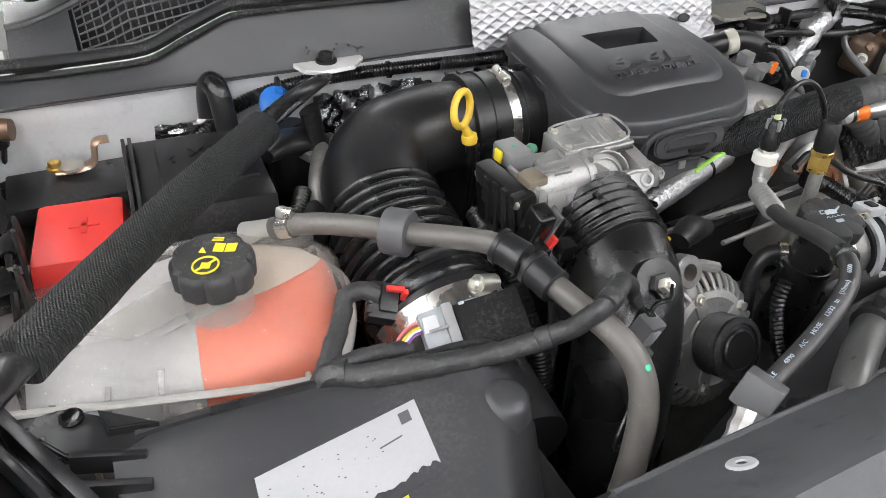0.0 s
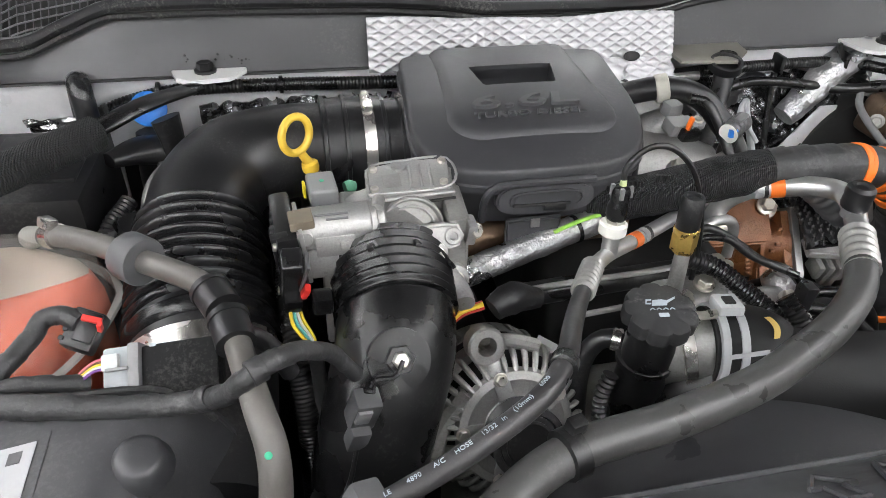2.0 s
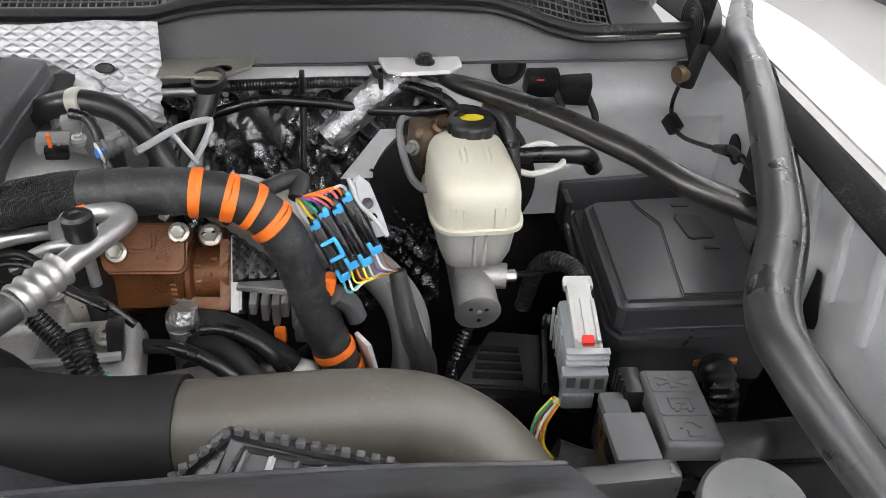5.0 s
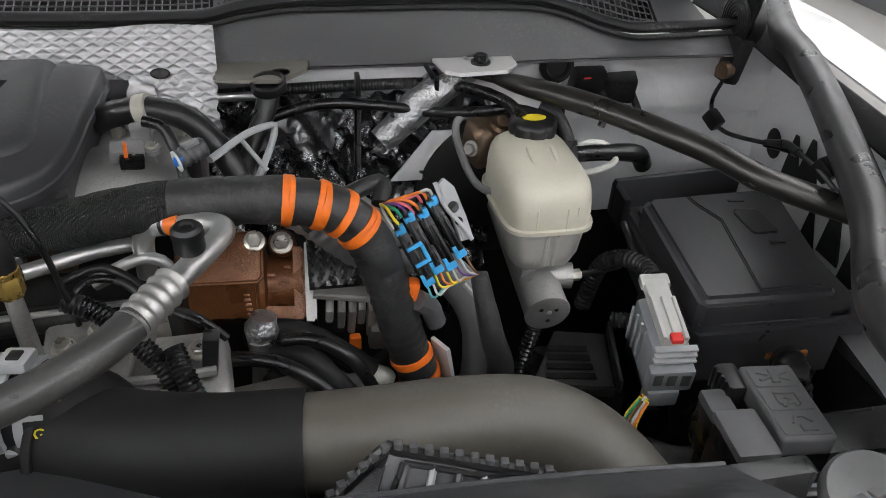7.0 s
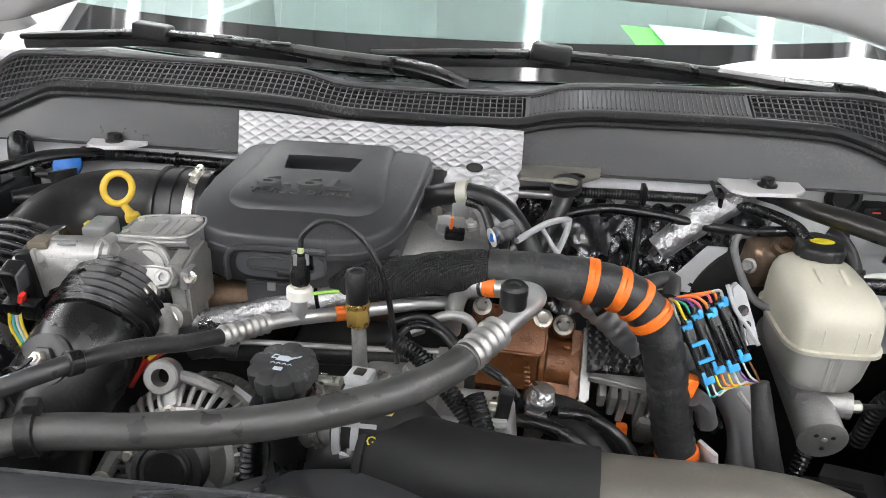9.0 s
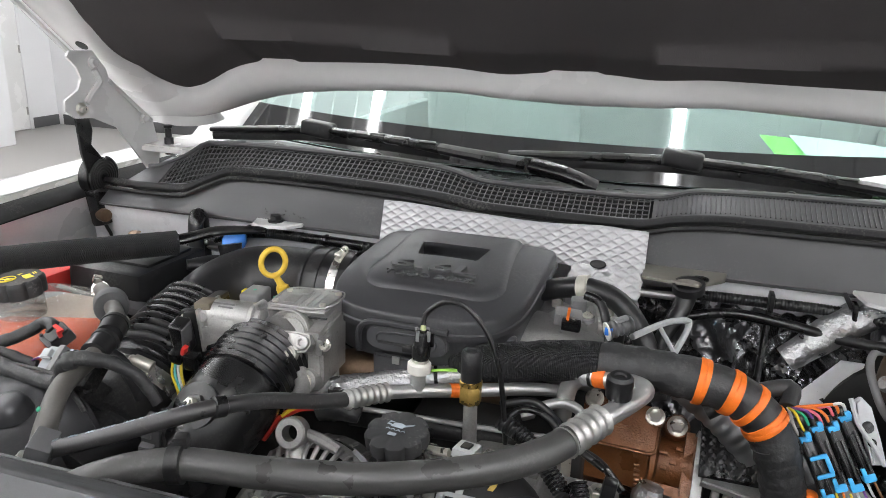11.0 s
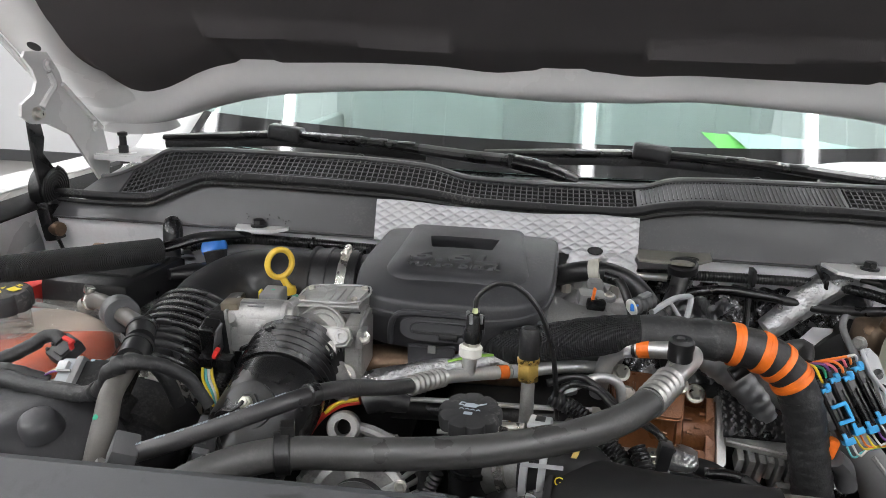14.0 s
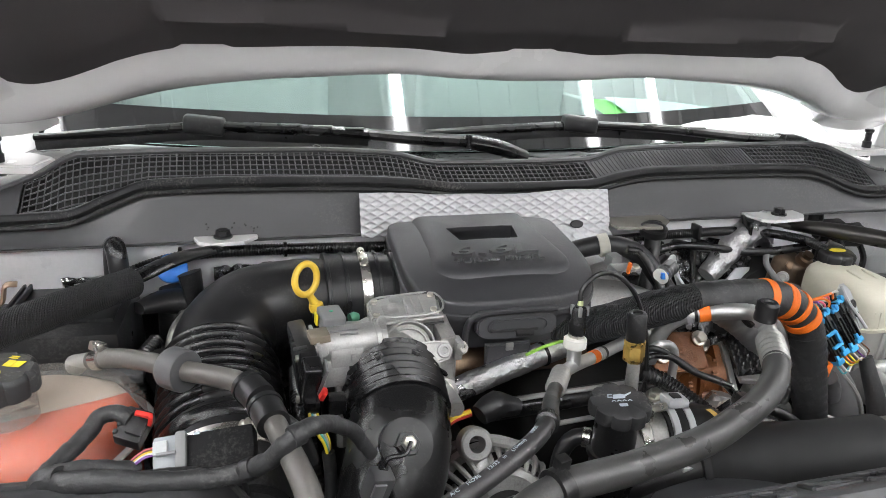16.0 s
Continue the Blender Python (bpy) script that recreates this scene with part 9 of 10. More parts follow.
    part("left_pipe", sweep([(0.480, 0.690, 1.215), (0.455, 0.715, 1.210), (0.440, 0.745, 1.218), (0.432, 0.80, 1.245), (0.438, 0.82, 1.262), (0.455, 0.825, 1.262), (0.468, 0.82, 1.252)], 0.0052, 12, 0.006), MIDGREY, c, "grey bent line")
    r = thing("rusty_fitting_block", (0.475, 0.80, 1.22), "rust-stained fitting block behind the reservoir", "fitting block")
    part("block", block((0.478, 0.805, 1.235), (0.06, 0.05, 0.06), 0.012, (10, 0, 20), seg=3), surface("stained_steel", (0.14, 0.10, 0.07), 0.5, 0.5, var=0.4, big=30), r)
    part("nut", lathe([(0.008, 0), (0.008, 0.012), (0.005, 0.014)], 6, facing((0.462, 0.79, 1.252), (-0.3, -0.6, 0.4))), BRONZE, r)
    part("fitting", lathe([(0.014, 0), (0.014, 0.01), (0.009, 0.012), (0.009, 0.02)], 12, facing((0.485, 0.785, 1.262), (0.1, -0.5, 0.8))), BRONZE, r)
    part("side_nut", hexbolt((0.45, 0.785, 1.235), (-0.6, -0.6, 0.2), 0.008, 0.01), ALUDARK, r)
    k = thing("brake_booster", (0.51, 0.86, 1.1), "round black brake booster on the firewall", "brake booster")
    part("drum", lathe([(0.11, -0.05), (0.13, -0.04), (0.13, 0.0), (0.10, 0.02), (0.04, 0.03)], 48, facing((0.52, 0.865, 1.12), (0, -1, -0.18))), SHADOWED, k)
    h = thing("vacuum_hose", (0.57, 0.80, 1.2), "black vacuum hose curving behind the reservoir", "hose")
    part("hose", sweep([(0.545, 0.80, 1.285), (0.565, 0.785, 1.275), (0.578, 0.765, 1.245), (0.582, 0.745, 1.20), (0.58, 0.74, 1.13)], 0.0105, 14), RUBBER, h)
    part("clip", lathe([(0.0108, -0.004), (0.013, -0.003), (0.013, 0.003), (0.0108, 0.004)], 18, facing((0.578, 0.765, 1.245), (0.1, -0.4, -0.9))), SATIN, h)


brake_unit()


def connector_cluster():
    c = thing("connector_bank", (0.365, 0.555, 1.2), "bank of black plugs with light blue locks and wires", "connector")
    ax = Vector((0.88, 0.13, 0.42)).normalized()
    up = Vector((-0.50, 0.34, 0.79))
    up = (up - ax * up.dot(ax)).normalized()
    out = ax.cross(up)
    m = Matrix(((ax.x, up.x, out.x, 0.352), (ax.y, up.y, out.y, 0.562), (ax.z, up.z, out.z, 1.244), (0, 0, 0, 1))) @ Matrix.Scale(0.9, 4)

    def at(x, y, z):
        return m @ Vector((x, y, z))
    shifts = (-0.006, 0.002, -0.002, 0.005)
    for i in range(4):
        x, dy = -0.0255 + 0.0165 * i, shifts[i]
        part("plug_body", mblock(m, (x, dy, 0.0), (0.0135, 0.074, 0.022), 0.003), SATIN, c, "black plug body")
        part("body_rib", mblock(m, (x - 0.003, dy + 0.004, 0.012), (0.0035, 0.060, 0.004), 0.001), SATIN, c)
        part("body_rib", mblock(m, (x + 0.003, dy - 0.004, 0.0125), (0.0025, 0.048, 0.004), 0.001), SATIN, c)
        part("wire_seal", lathe([(0.0062, 0), (0.0062, 0.010), (0.005, 0.012)], 14, m @ Matrix.Translation((x, dy + 0.036, 0.001)) @ pose(0, 0, 0, -90, 0, 0)), SATIN, c)
        lock = mblock(m, (x, dy + 0.034, 0.006), (0.0130, 0.007, 0.016), 0.002)
        mblock(m, (x + 0.004, dy + 0.038, 0.010), (0.006, 0.008, 0.012), 0.0015, bm=lock)
        part("blue_lock", lock, SKYBLUE, c, "light blue lock")
        lock = mblock(m, (x, dy - 0.036, 0.004), (0.0138, 0.009, 0.018), 0.002)
        mblock(m, (x - 0.004, dy - 0.028, 0.013), (0.005, 0.010, 0.006), 0.0015, bm=lock)
        part("blue_lock", lock, SKYBLUE, c, "light blue lock")
    latch = mblock(m, (-0.020, 0.006, 0.0155), (0.020, 0.005, 0.006), 0.0015)
    mblock(m, (-0.020, -0.016, 0.0155), (0.020, 0.005, 0.006), 0.0015, bm=latch)
    mblock(m, (-0.012, -0.005, 0.0155), (0.005, 0.020, 0.006), 0.0015, bm=latch)
    part("blue_latch", latch, SKYBLUE, c, "light blue latch")
    part("side_clip", mblock(m, (-0.040, -0.006, 0.002), (0.014, 0.034, 0.016), 0.003), SATIN, c)
    part("clip_tooth", mblock(m, (-0.043, 0.012, 0.006), (0.010, 0.008, 0.012), 0.002), SATIN, c)
    carrier = plate([(-0.008, -0.035), (0.008, -0.038), (0.010, -0.01), (0.010, 0.028), (0.002, 0.042), (-0.008, 0.038), (-0.012, 0.016), (-0.006, 0.0)], -0.004, 0.005, m @ Matrix.Translation((0.042, 0.016, 0.004)) @ pose(0, 0, 0, 0, 18, -6), 0.002)
    part("grey_carrier", carrier, LIGHTGREY, c, "grey mounting carrier")
    part("carrier_rib", sweep([at(0.037, 0.060, 0.014), at(0.034, 0.03, 0.016), at(0.040, 0.004, 0.013), at(0.044, -0.022, 0.011)], 0.0025, 7, 0.005), LIGHTGREY, c)
    part("carrier_hole", lathe([(0.007, 0), (0.007, 0.0014), (0.005, 0.001)], 14, m @ Matrix.Translation((0.042, 0.024, 0.0125)) @ pose(0, 0, 0, 0, 18, 0)), SATIN, c)
    part("carrier_hole", lathe([(0.005, 0), (0.005, 0.0014), (0.004, 0.001)], 14, m @ Matrix.Translation((0.040, 0.006, 0.0115)) @ pose(0, 0, 0, 0, 18, 0)), SATIN, c)
    root = at(-0.030, 0.066, -0.006)
    for i, col in enumerate(["white", "yellow", "green", "purple", "pink", "orange", "pink", "orange", "white"]):
        x = -0.030 + 0.0072 * i
        dy = shifts[min(3, i // 2)]
        part("wire", sweep([at(x, 0.040 + dy, 0.003), at(x - 0.002, 0.052 + dy, 0.008 + 0.003 * (i % 3)), at(x * 0.7 - 0.010, 0.059 + 0.002 * (i % 2), 0.009 + 0.003 * (i % 2)), root], 0.0017, 7, 0.004), WIRES[col], c)
    foot = at(0.032, -0.070, -0.008)
    for i, col in enumerate(["teal", "white", "yellow", "orange", "yellow", "white", "purple", "white", "brown"]):
        x = -0.030 + 0.0072 * i
        dy = shifts[min(3, i // 2)]
        part("wire", sweep([at(x, -0.042 + dy, 0.004), at(x, -0.056 + dy, 0.010 + 0.002 * (i % 3)), at(x * 0.7 + 0.010, -0.060, 0.006), foot], 0.0013, 7, 0.004), WIRES[col], c)
    part("upper_loom", sweep([root, (0.306, 0.606, 1.293), (0.278, 0.602, 1.287), (0.250, 0.594, 1.276), (0.22, 0.588, 1.255)], 0.0095, 14, 0.006, wobble=0.06), TAPE, c, "black taped loom")
    part("lower_loom", sweep([foot, (0.420, 0.525, 1.135), (0.436, 0.528, 1.08), (0.435, 0.54, 1.02), (0.42, 0.55, 0.92)], [0.010, 0.014, 0.016, 0.017, 0.018], 16, 0.008, wobble=0.05), TAPE, c, "black taped loom")
    d = thing("steering_duct", (0.42, 0.58, 1.0), "dull grey curved metal duct", "duct")
    part("duct", sweep([(0.345, 0.62, 1.185), (0.385, 0.605, 1.165), (0.418, 0.59, 1.12), (0.428, 0.58, 1.06), (0.418, 0.57, 0.99), (0.39, 0.565, 0.92)], [0.018, 0.023, 0.025, 0.025, 0.024, 0.022], 22, 0.01), MIDGREY, d)
    part("edge_bead", sweep([(0.398, 0.582, 1.165), (0.432, 0.566, 1.12), (0.443, 0.556, 1.06), (0.432, 0.546, 0.99)], 0.004, 8), ALU, d)
    part("shield_tab", block((0.372, 0.55, 1.075), (0.006, 0.03, 0.07), 0.002, (0, -12, 30)), PAINT, d, "white painted tab")
    o = thing("orange_sensor", (0.335, 0.55, 1.2), "orange and grey sensor plug behind the cable bundle", "sensor")
    part("plug", block((0.331, 0.546, 1.192), (0.014, 0.016, 0.026), 0.005, (0, 12, 0)), ORANGE, o)
    part("tail", sweep([(0.336, 0.54, 1.182), (0.350, 0.545, 1.168), (0.36, 0.55, 1.14)], 0.012, 12, wobble=0.15), GREYCAP, o)
    g = thing("firewall_gusset", (0.40, 0.86, 1.15), "light grey angled sheet metal plate", "plate")
    part("plate", plate([(0.350, 1.150), (0.440, 1.150), (0.440, 1.228), (0.41, 1.228)], 0, 0.003, Matrix.Translation((0, 0.86, 0)) @ pose(0, 0, 0, 90, 0, 0), 0.001), BAYPAINT, g)


connector_cluster()


def cold_pipe():
    p = thing("cold_charge_pipe", (0.3, 0.36, 1.15), "olive-grey charge air pipe with a black rubber sleeve", "charge pipe")
    line = [(0.205, 0.338, 1.205), (0.27, 0.338, 1.203), (0.34, 0.345, 1.195), (0.41, 0.350, 1.178), (0.462, 0.335, 1.152), (0.498, 0.295, 1.122), (0.520, 0.24, 1.095), (0.53, 0.17, 1.07)]
    part("metal_pipe", sweep(line, [0.041, 0.042, 0.043, 0.044, 0.044, 0.044, 0.044, 0.044], 36, 0.008), OLIVE, p)
    part("rubber_sleeve", sweep([(0.012, 0.385, 1.185), (0.035, 0.378, 1.192), (0.08, 0.360, 1.198), (0.14, 0.345, 1.203), (0.210, 0.338, 1.205)], [0.046, 0.048, 0.046, 0.045, 0.0455], 36, 0.008), SLEEVE, p, "black rubber sleeve")
    part("sleeve_end", lathe([(0.044, -0.004), (0.050, -0.004), (0.051, 0.0), (0.050, 0.004), (0.044, 0.004)], 40, facing((0.014, 0.3845, 1.186), (0.93, -0.33, 0.18))), SLEEVE, p)
    part("inner_joint", sweep([(0.02, 0.383, 1.188), (-0.02, 0.40, 1.17), (-0.05, 0.43, 1.12)], 0.042, 26), SATIN, p)
    part("chalk_scuff", lathe([(0.006, 0), (0.003, 0.0006)], 9, facing((0.505, 0.268, 1.152), (0.3, -0.3, 0.9))), surface("chalk", (0.32, 0.30, 0.25), 0.8), p, "pale scuff")
    g = thing("shroud_corner_tray", (0.3, 0.22, 1.2), "grey and black ribbed plastic tray corner", "plastic tray")
    a, b, c = Vector((0.205, 0.232, 1.247)), Vector((0.266, 0.249, 1.291)), Vector((0.378, 0.226, 1.268))
    e, h = Vector((0.232, 0.185, 1.250)), Vector((0.372, 0.165, 1.225))
    part("rim", sweep([a, a.lerp(b, 0.5), b - Vector((0.004, 0, 0)), b + Vector((0.006, -0.001, -0.002)), b.lerp(c, 0.5), c], 0.0045, 8, 0.006), PLASTIC, g)
    part("slope", sheet(12, 8, lambda u, v: (b.lerp(c, u)).lerp(e.lerp(h, u), v) - Vector((0, 0, 0.006 * math.sin(v * math.pi))), thick=0.004), GREYCAP, g, "grey sloping panel")
    part("left_slope", sheet(8, 8, lambda u, v: (a.lerp(b, u)).lerp(Vector((0.215, 0.18, 1.225)).lerp(e, u), v), thick=0.004), PLASTIC, g)
    for i in range(6):
        f = 0.12 + 0.15 * i
        part("rib", sweep([b.lerp(c, f).lerp(e.lerp(h, f), 0.10) + Vector((0, 0, 0.002)), b.lerp(c, f).lerp(e.lerp(h, f), 0.75) + Vector((0, 0, 0.002))], 0.0028, 6, 0.01), LIGHTGREY if i % 2 else GREYCAP, g)
    part("inner_frame", sweep([b.lerp(c, q).lerp(e.lerp(h, q), w) + Vector((0, 0, 0.003)) for q, w in ((0.10, 0.12), (0.10, 0.7), (0.5, 0.7), (0.9, 0.7), (0.9, 0.12), (0.5, 0.12), (0.10, 0.12))], 0.0022, 6, 0.006), PLASTIC, g)
    for k, (p, q, n) in enumerate(((a, b, 8), (b, c, 11))):
        for i in range(n):
            part("tooth", block(p.lerp(q, (i + 0.5) / n) + Vector((0, 0, 0.005)), (0.006, 0.006, 0.006), 0.0012, (0, 0, 15 - 27 * k)), GREYCAP, g)


cold_pipe()


def fuse_side():
    b = thing("fuse_box", (0.78, 0.63, 1.1), "large black underhood fuse box with a moulded lid", "fuse box")
    part("tray", plate([(0.660, 0.488), (0.842, 0.482), (0.856, 0.495), (0.880, 0.740), (0.870, 0.75), (0.695, 0.745), (0.682, 0.735), (0.652, 0.50)], 1.060, 1.152, bev=0.004), AIRBOX, b)
    part("tray_rim", plate([(0.650, 0.478), (0.860, 0.470), (0.878, 0.490), (0.890, 0.750), (0.878, 0.762), (0.695, 0.758), (0.668, 0.748), (0.640, 0.498)], 1.126, 1.148, bev=0.006), AIRBOX, b)
    for i in range(6):
        part("rim_line", sweep([(0.652, 0.487 + 0.0018 * i, 1.150 + 0.0010 * i), (0.74, 0.4825 + 0.0018 * i, 1.150 + 0.0010 * i), (0.80, 0.4795 + 0.0018 * i, 1.150 + 0.0010 * i)], 0.0007, 5, 0.02), GREYCAP, b)
    lid = part("lid", plate([(0.655, 0.486), (0.815, 0.480), (0.825, 0.490), (0.878, 0.706), (0.868, 0.718), (0.684, 0.712), (0.673, 0.702), (0.648, 0.495)], 1.146, 1.186, bev=0.009, seg=3), AIRBOX, b, "black moulded lid")
    part("lid_step", plate([(0.722, 0.494), (0.800, 0.491), (0.809, 0.500), (0.842, 0.696), (0.834, 0.705), (0.735, 0.702), (0.738, 0.68), (0.752, 0.64), (0.735, 0.56)], 1.185, 1.1895, bev=0.002), AIRBOX, lid)
    part("rear_wall", block((0.752, 0.758, 1.166), (0.205, 0.010, 0.056), 0.003, (0, 0, 5)), AIRBOX, b, "raised rear wall of the tray")
    part("side_wall", block((0.655, 0.735, 1.160), (0.010, 0.055, 0.050), 0.003, (0, 0, -4)), PLASTIC, b)
    for i in range(5):
        part("wall_print", block((0.705 + 0.024 * i, 0.7525 + 0.0021 * i, 1.182), (0.016 - 0.003 * (i % 2), 0.002, 0.004), 0, (0, 0, 5)), GREYCAP, b, "grey printed mark")
    part("mark_frame", plate(rounded(0.775, 0.600, 0.812, 0.655, 0.006), 1.189, 1.1915, bev=0.001), PLASTIC, lid)
    for i, (w, y) in enumerate(((0.022, 0.70), (0.03, 0.675), (0.03, 0.665), (0.018, 0.60))):
        part("raised_mark", block((0.795, y - 0.02, 1.1905), (w, 0.006, 0.0015), 0.0005, (0, 0, -3)), PLASTIC, lid, "raised moulded mark")
    part("lower_body", block((0.765, 0.585, 1.01), (0.18, 0.17, 0.15), 0.008), SATIN, b)
    part("side_clip", sweep([(0.668, 0.73, 1.155), (0.655, 0.715, 1.15), (0.652, 0.67, 1.135), (0.655, 0.645, 1.125), (0.665, 0.635, 1.12)], 0.005, 8), PLASTIC, b, "black side clip")
    part("orange_seal", block((0.78, 0.487, 1.092), (0.055, 0.012, 0.010), 0.003, (0, 0, -3)), surface("seal_orange", (0.35, 0.13, 0.03), 0.5), b, "dull orange seal")
    cb = thing("battery_cable", (0.78, 0.46, 1.1), "thick black taped cable dropping from the fuse box", "cable")
    part("cable", sweep([(0.778, 0.49, 1.085), (0.778, 0.465, 1.085), (0.778, 0.448, 1.06), (0.775, 0.44, 1.02), (0.77, 0.435, 0.95)], 0.020, 16, 0.006, ridge=(0.009, 0.002)), SATIN, cb)
    e = thing("ecu_connector", (0.60, 0.48, 1.1), "light grey module plug with a white lever and red tab", "connector")
    t = (10, -4, -9)
    part("grey_shell", block((0.606, 0.487, 1.130), (0.044, 0.080, 0.072), 0.008, t, seg=2), PLUGGREY, e, "grey plug shell")
    for i in range(6):
        part("shell_fin", block((0.5835, 0.455 + 0.0125 * i, 1.128 + 0.002 * i), (0.003, 0.004, 0.056), 0.001, t), LIGHTGREY, e)
    part("white_lever", block((0.606, 0.492, 1.172), (0.028, 0.092, 0.016), 0.006, t, seg=2), LEVER, e, "white locking lever")
    part("lever_head", block((0.613, 0.536, 1.180), (0.034, 0.018, 0.012), 0.004, t), LEVER, e)
    for dx in (-0.012, 0.0, 0.012):
        part("lever_rib", block((0.603 + dx, 0.475 + dx * -0.16, 1.178), (0.004, 0.06, 0.006), 0.001, t), LEVER, e)
    part("red_tab", block((0.599, 0.446, 1.174), (0.013, 0.012, 0.007), 0.002, t), RED, e, "red lock tab")
    for i in range(3):
        part("shell_rim", block((0.601, 0.444 - 0.001 * i, 1.160 - 0.007 * i), (0.046, 0.008, 0.0035), 0.001, t), LIGHTGREY, e)
    part("front_lattice", block((0.600, 0.441, 1.122), (0.050, 0.014, 0.034), 0.003, t), PLUGGREY, e)
    for i in range(3):
        part("lattice_hole", block((0.584 + 0.015 * i, 0.4365 - 0.0025 * i, 1.124), (0.010, 0.003, 0.018), 0.001, t), GREYCAP, e)
    part("lower_mouth", block((0.597, 0.446, 1.094), (0.036, 0.020, 0.026), 0.003, t), PLUGGREY, e)
    for i, col in enumerate(["yellow", "white", "yellow", "red", "yellow", "green", "brown", "white", "orange", "yellow"]):
        a = 0.6 * i
        part("wire", sweep([(0.566 + 0.004 * math.cos(a), 0.425 + 0.006 * math.sin(a), 1.11), (0.548 + 0.006 * math.cos(a), 0.412 + 0.008 * math.sin(a), 1.095), (0.544 + 0.007 * math.cos(a), 0.400 + 0.008 * math.sin(a), 1.07), (0.562 + 0.005 * math.cos(a), 0.390, 1.05)], 0.0016, 6, 0.005), WIRES[col], e)
    part("rear_loom", sweep([(0.625, 0.556, 1.168), (0.626, 0.585, 1.165), (0.612, 0.62, 1.155), (0.60, 0.65, 1.12), (0.59, 0.66, 1.05)], [0.010, 0.011, 0.011, 0.011, 0.011], 14, 0.004, ridge=(0.007, 0.0015)), SATIN, e, "black taped loom")
    part("front_loom", sweep([(0.560, 0.392, 1.052), (0.59, 0.38, 1.045), (0.62, 0.37, 1.05)], 0.026, 16, 0.01, wobble=0.05), TAPE, e)
    f = thing("relay_box", (0.65, 0.33, 1.13), "dark grey relay box with embossed pictogram lid", "relay box")
    r = (0, 0, -6)
    part("base", block((0.648, 0.330, 1.158), (0.054, 0.094, 0.030), 0.003, r), SATIN, f)
    part("base_step", block((0.648, 0.330, 1.140), (0.058, 0.098, 0.016), 0.003, r), SATIN, f)
    fl = part("lid", block((0.6475, 0.329, 1.183), (0.053, 0.094, 0.024), 0.005, r, seg=3), GREYCAP, f, "dark grey pictogram lid")
    for k, y in enumerate((0.0295, 0.0, -0.0295)):
        m = pose(0.6475, 0.329, 1.1952, *r) @ Matrix.Translation((0, y, 0))
        part("panel_frame", plate(rounded(-0.0225, -0.0138, 0.0225, 0.0138, 0.004), 0, 0.0008, m, 0.0004), GREYCAP, fl)
        if k == 0:
            bm = plate([(-0.016, -0.004), (-0.014, -0.007), (0.016, 0.004), (0.014, 0.007)], 0.0008, 0.0020, m, 0.0004)
            plate([(-0.016, 0.004), (-0.014, 0.007), (0.016, -0.004), (0.014, -0.007)], 0.0008, 0.0020, m, 0.0004, bm=bm)
            plate([(-0.004, -0.009), (0.004, -0.009), (0.002, 0.009), (-0.002, 0.009)], 0.0008, 0.0020, m, 0.0004, bm=bm)
        elif k == 1:
            bm = bmesh.new()
            for x0, y0, x1, y1 in ((-0.011, 0.006, 0.011, 0.008), (-0.011, -0.007, 0.011, -0.005), (-0.011, -0.007, -0.009, 0.008), (0.009, -0.007, 0.011, 0.008), (-0.008, -0.010, -0.004, -0.006), (0.004, -0.010, 0.008, -0.006)):
                plate([(x0, y0), (x1, y0), (x1, y1), (x0, y1)], 0.0008, 0.0020, m, 0.0003, bm=bm)
            plate([(-0.004, 0.0), (0.002, 0.005), (0.001, 0.001), (0.005, 0.0), (-0.002, -0.004), (0.0, 0.0)], 0.0008, 0.0020, m, 0.0003, bm=bm)
        else:
            bm = plate([(-0.004, -0.010), (0.010, -0.010), (0.010, -0.002), (-0.004, -0.002)], 0.0008, 0.0020, m, 0.0004)
            plate([(-0.010, 0.000), (-0.004, 0.009), (0.004, 0.009), (0.011, 0.001), (0.009, 0.000), (0.003, 0.006), (-0.003, 0.006), (-0.008, -0.001)], 0.0008, 0.0020, m, 0.0004, bm=bm)
        part("pictogram", bm, GREYCAP, fl, "raised pictogram")
    part("rear_tab", block((0.618, 0.372, 1.172), (0.020, 0.036, 0.034), 0.004, r), SATIN, f)
    for i in range(5):
        part("tab_rib", block((0.6075, 0.358 + 0.007 * i, 1.176), (0.003, 0.003, 0.026), 0.0008, r), SATIN, f)
    s = thing("side_cover", (0.59, 0.30, 1.12), "plain dark grey terminal cover", "terminal cover")
    part("lid", block((0.590, 0.299, 1.190), (0.040, 0.054, 0.010), 0.003, (0, 0, -4)), GREYCAP, s)
    part("wall", block((0.591, 0.300, 1.150), (0.037, 0.050, 0.074), 0.004, (0, 0, -4)), SATIN, s)
    part("rear_step", block((0.596, 0.350, 1.172), (0.026, 0.036, 0.012), 0.003, (0, 0, -4)), GREYCAP, s)
    part("step_wall", block((0.596, 0.350, 1.140), (0.024, 0.034, 0.054), 0.003, (0, 0, -4)), SATIN, s)
    v = thing("vent_box", (0.53, 0.55, 1.0), "black slotted plastic box behind the charge pipe", "plastic box")
    part("lid", plate([(0.475, 0.52), (0.575, 0.50), (0.600, 0.60), (0.535, 0.615)], 1.035, 1.050, bev=0.003), PLASTIC, v)
    part("body", block((0.54, 0.555, 0.96), (0.11, 0.10, 0.15), 0.006), SATIN, v)
    for i in range(4):
        # Shade of the gaps laid on the lid as black blocks.
        part("slot", block((0.528 + 0.004 * i, 0.528 + 0.016 * i, 1.0505), (0.062 - 0.004 * i, 0.010, 0.003), 0.001, (0, 0, -10)), SEALBLACK, v, "dark block standing for a shaded slot")
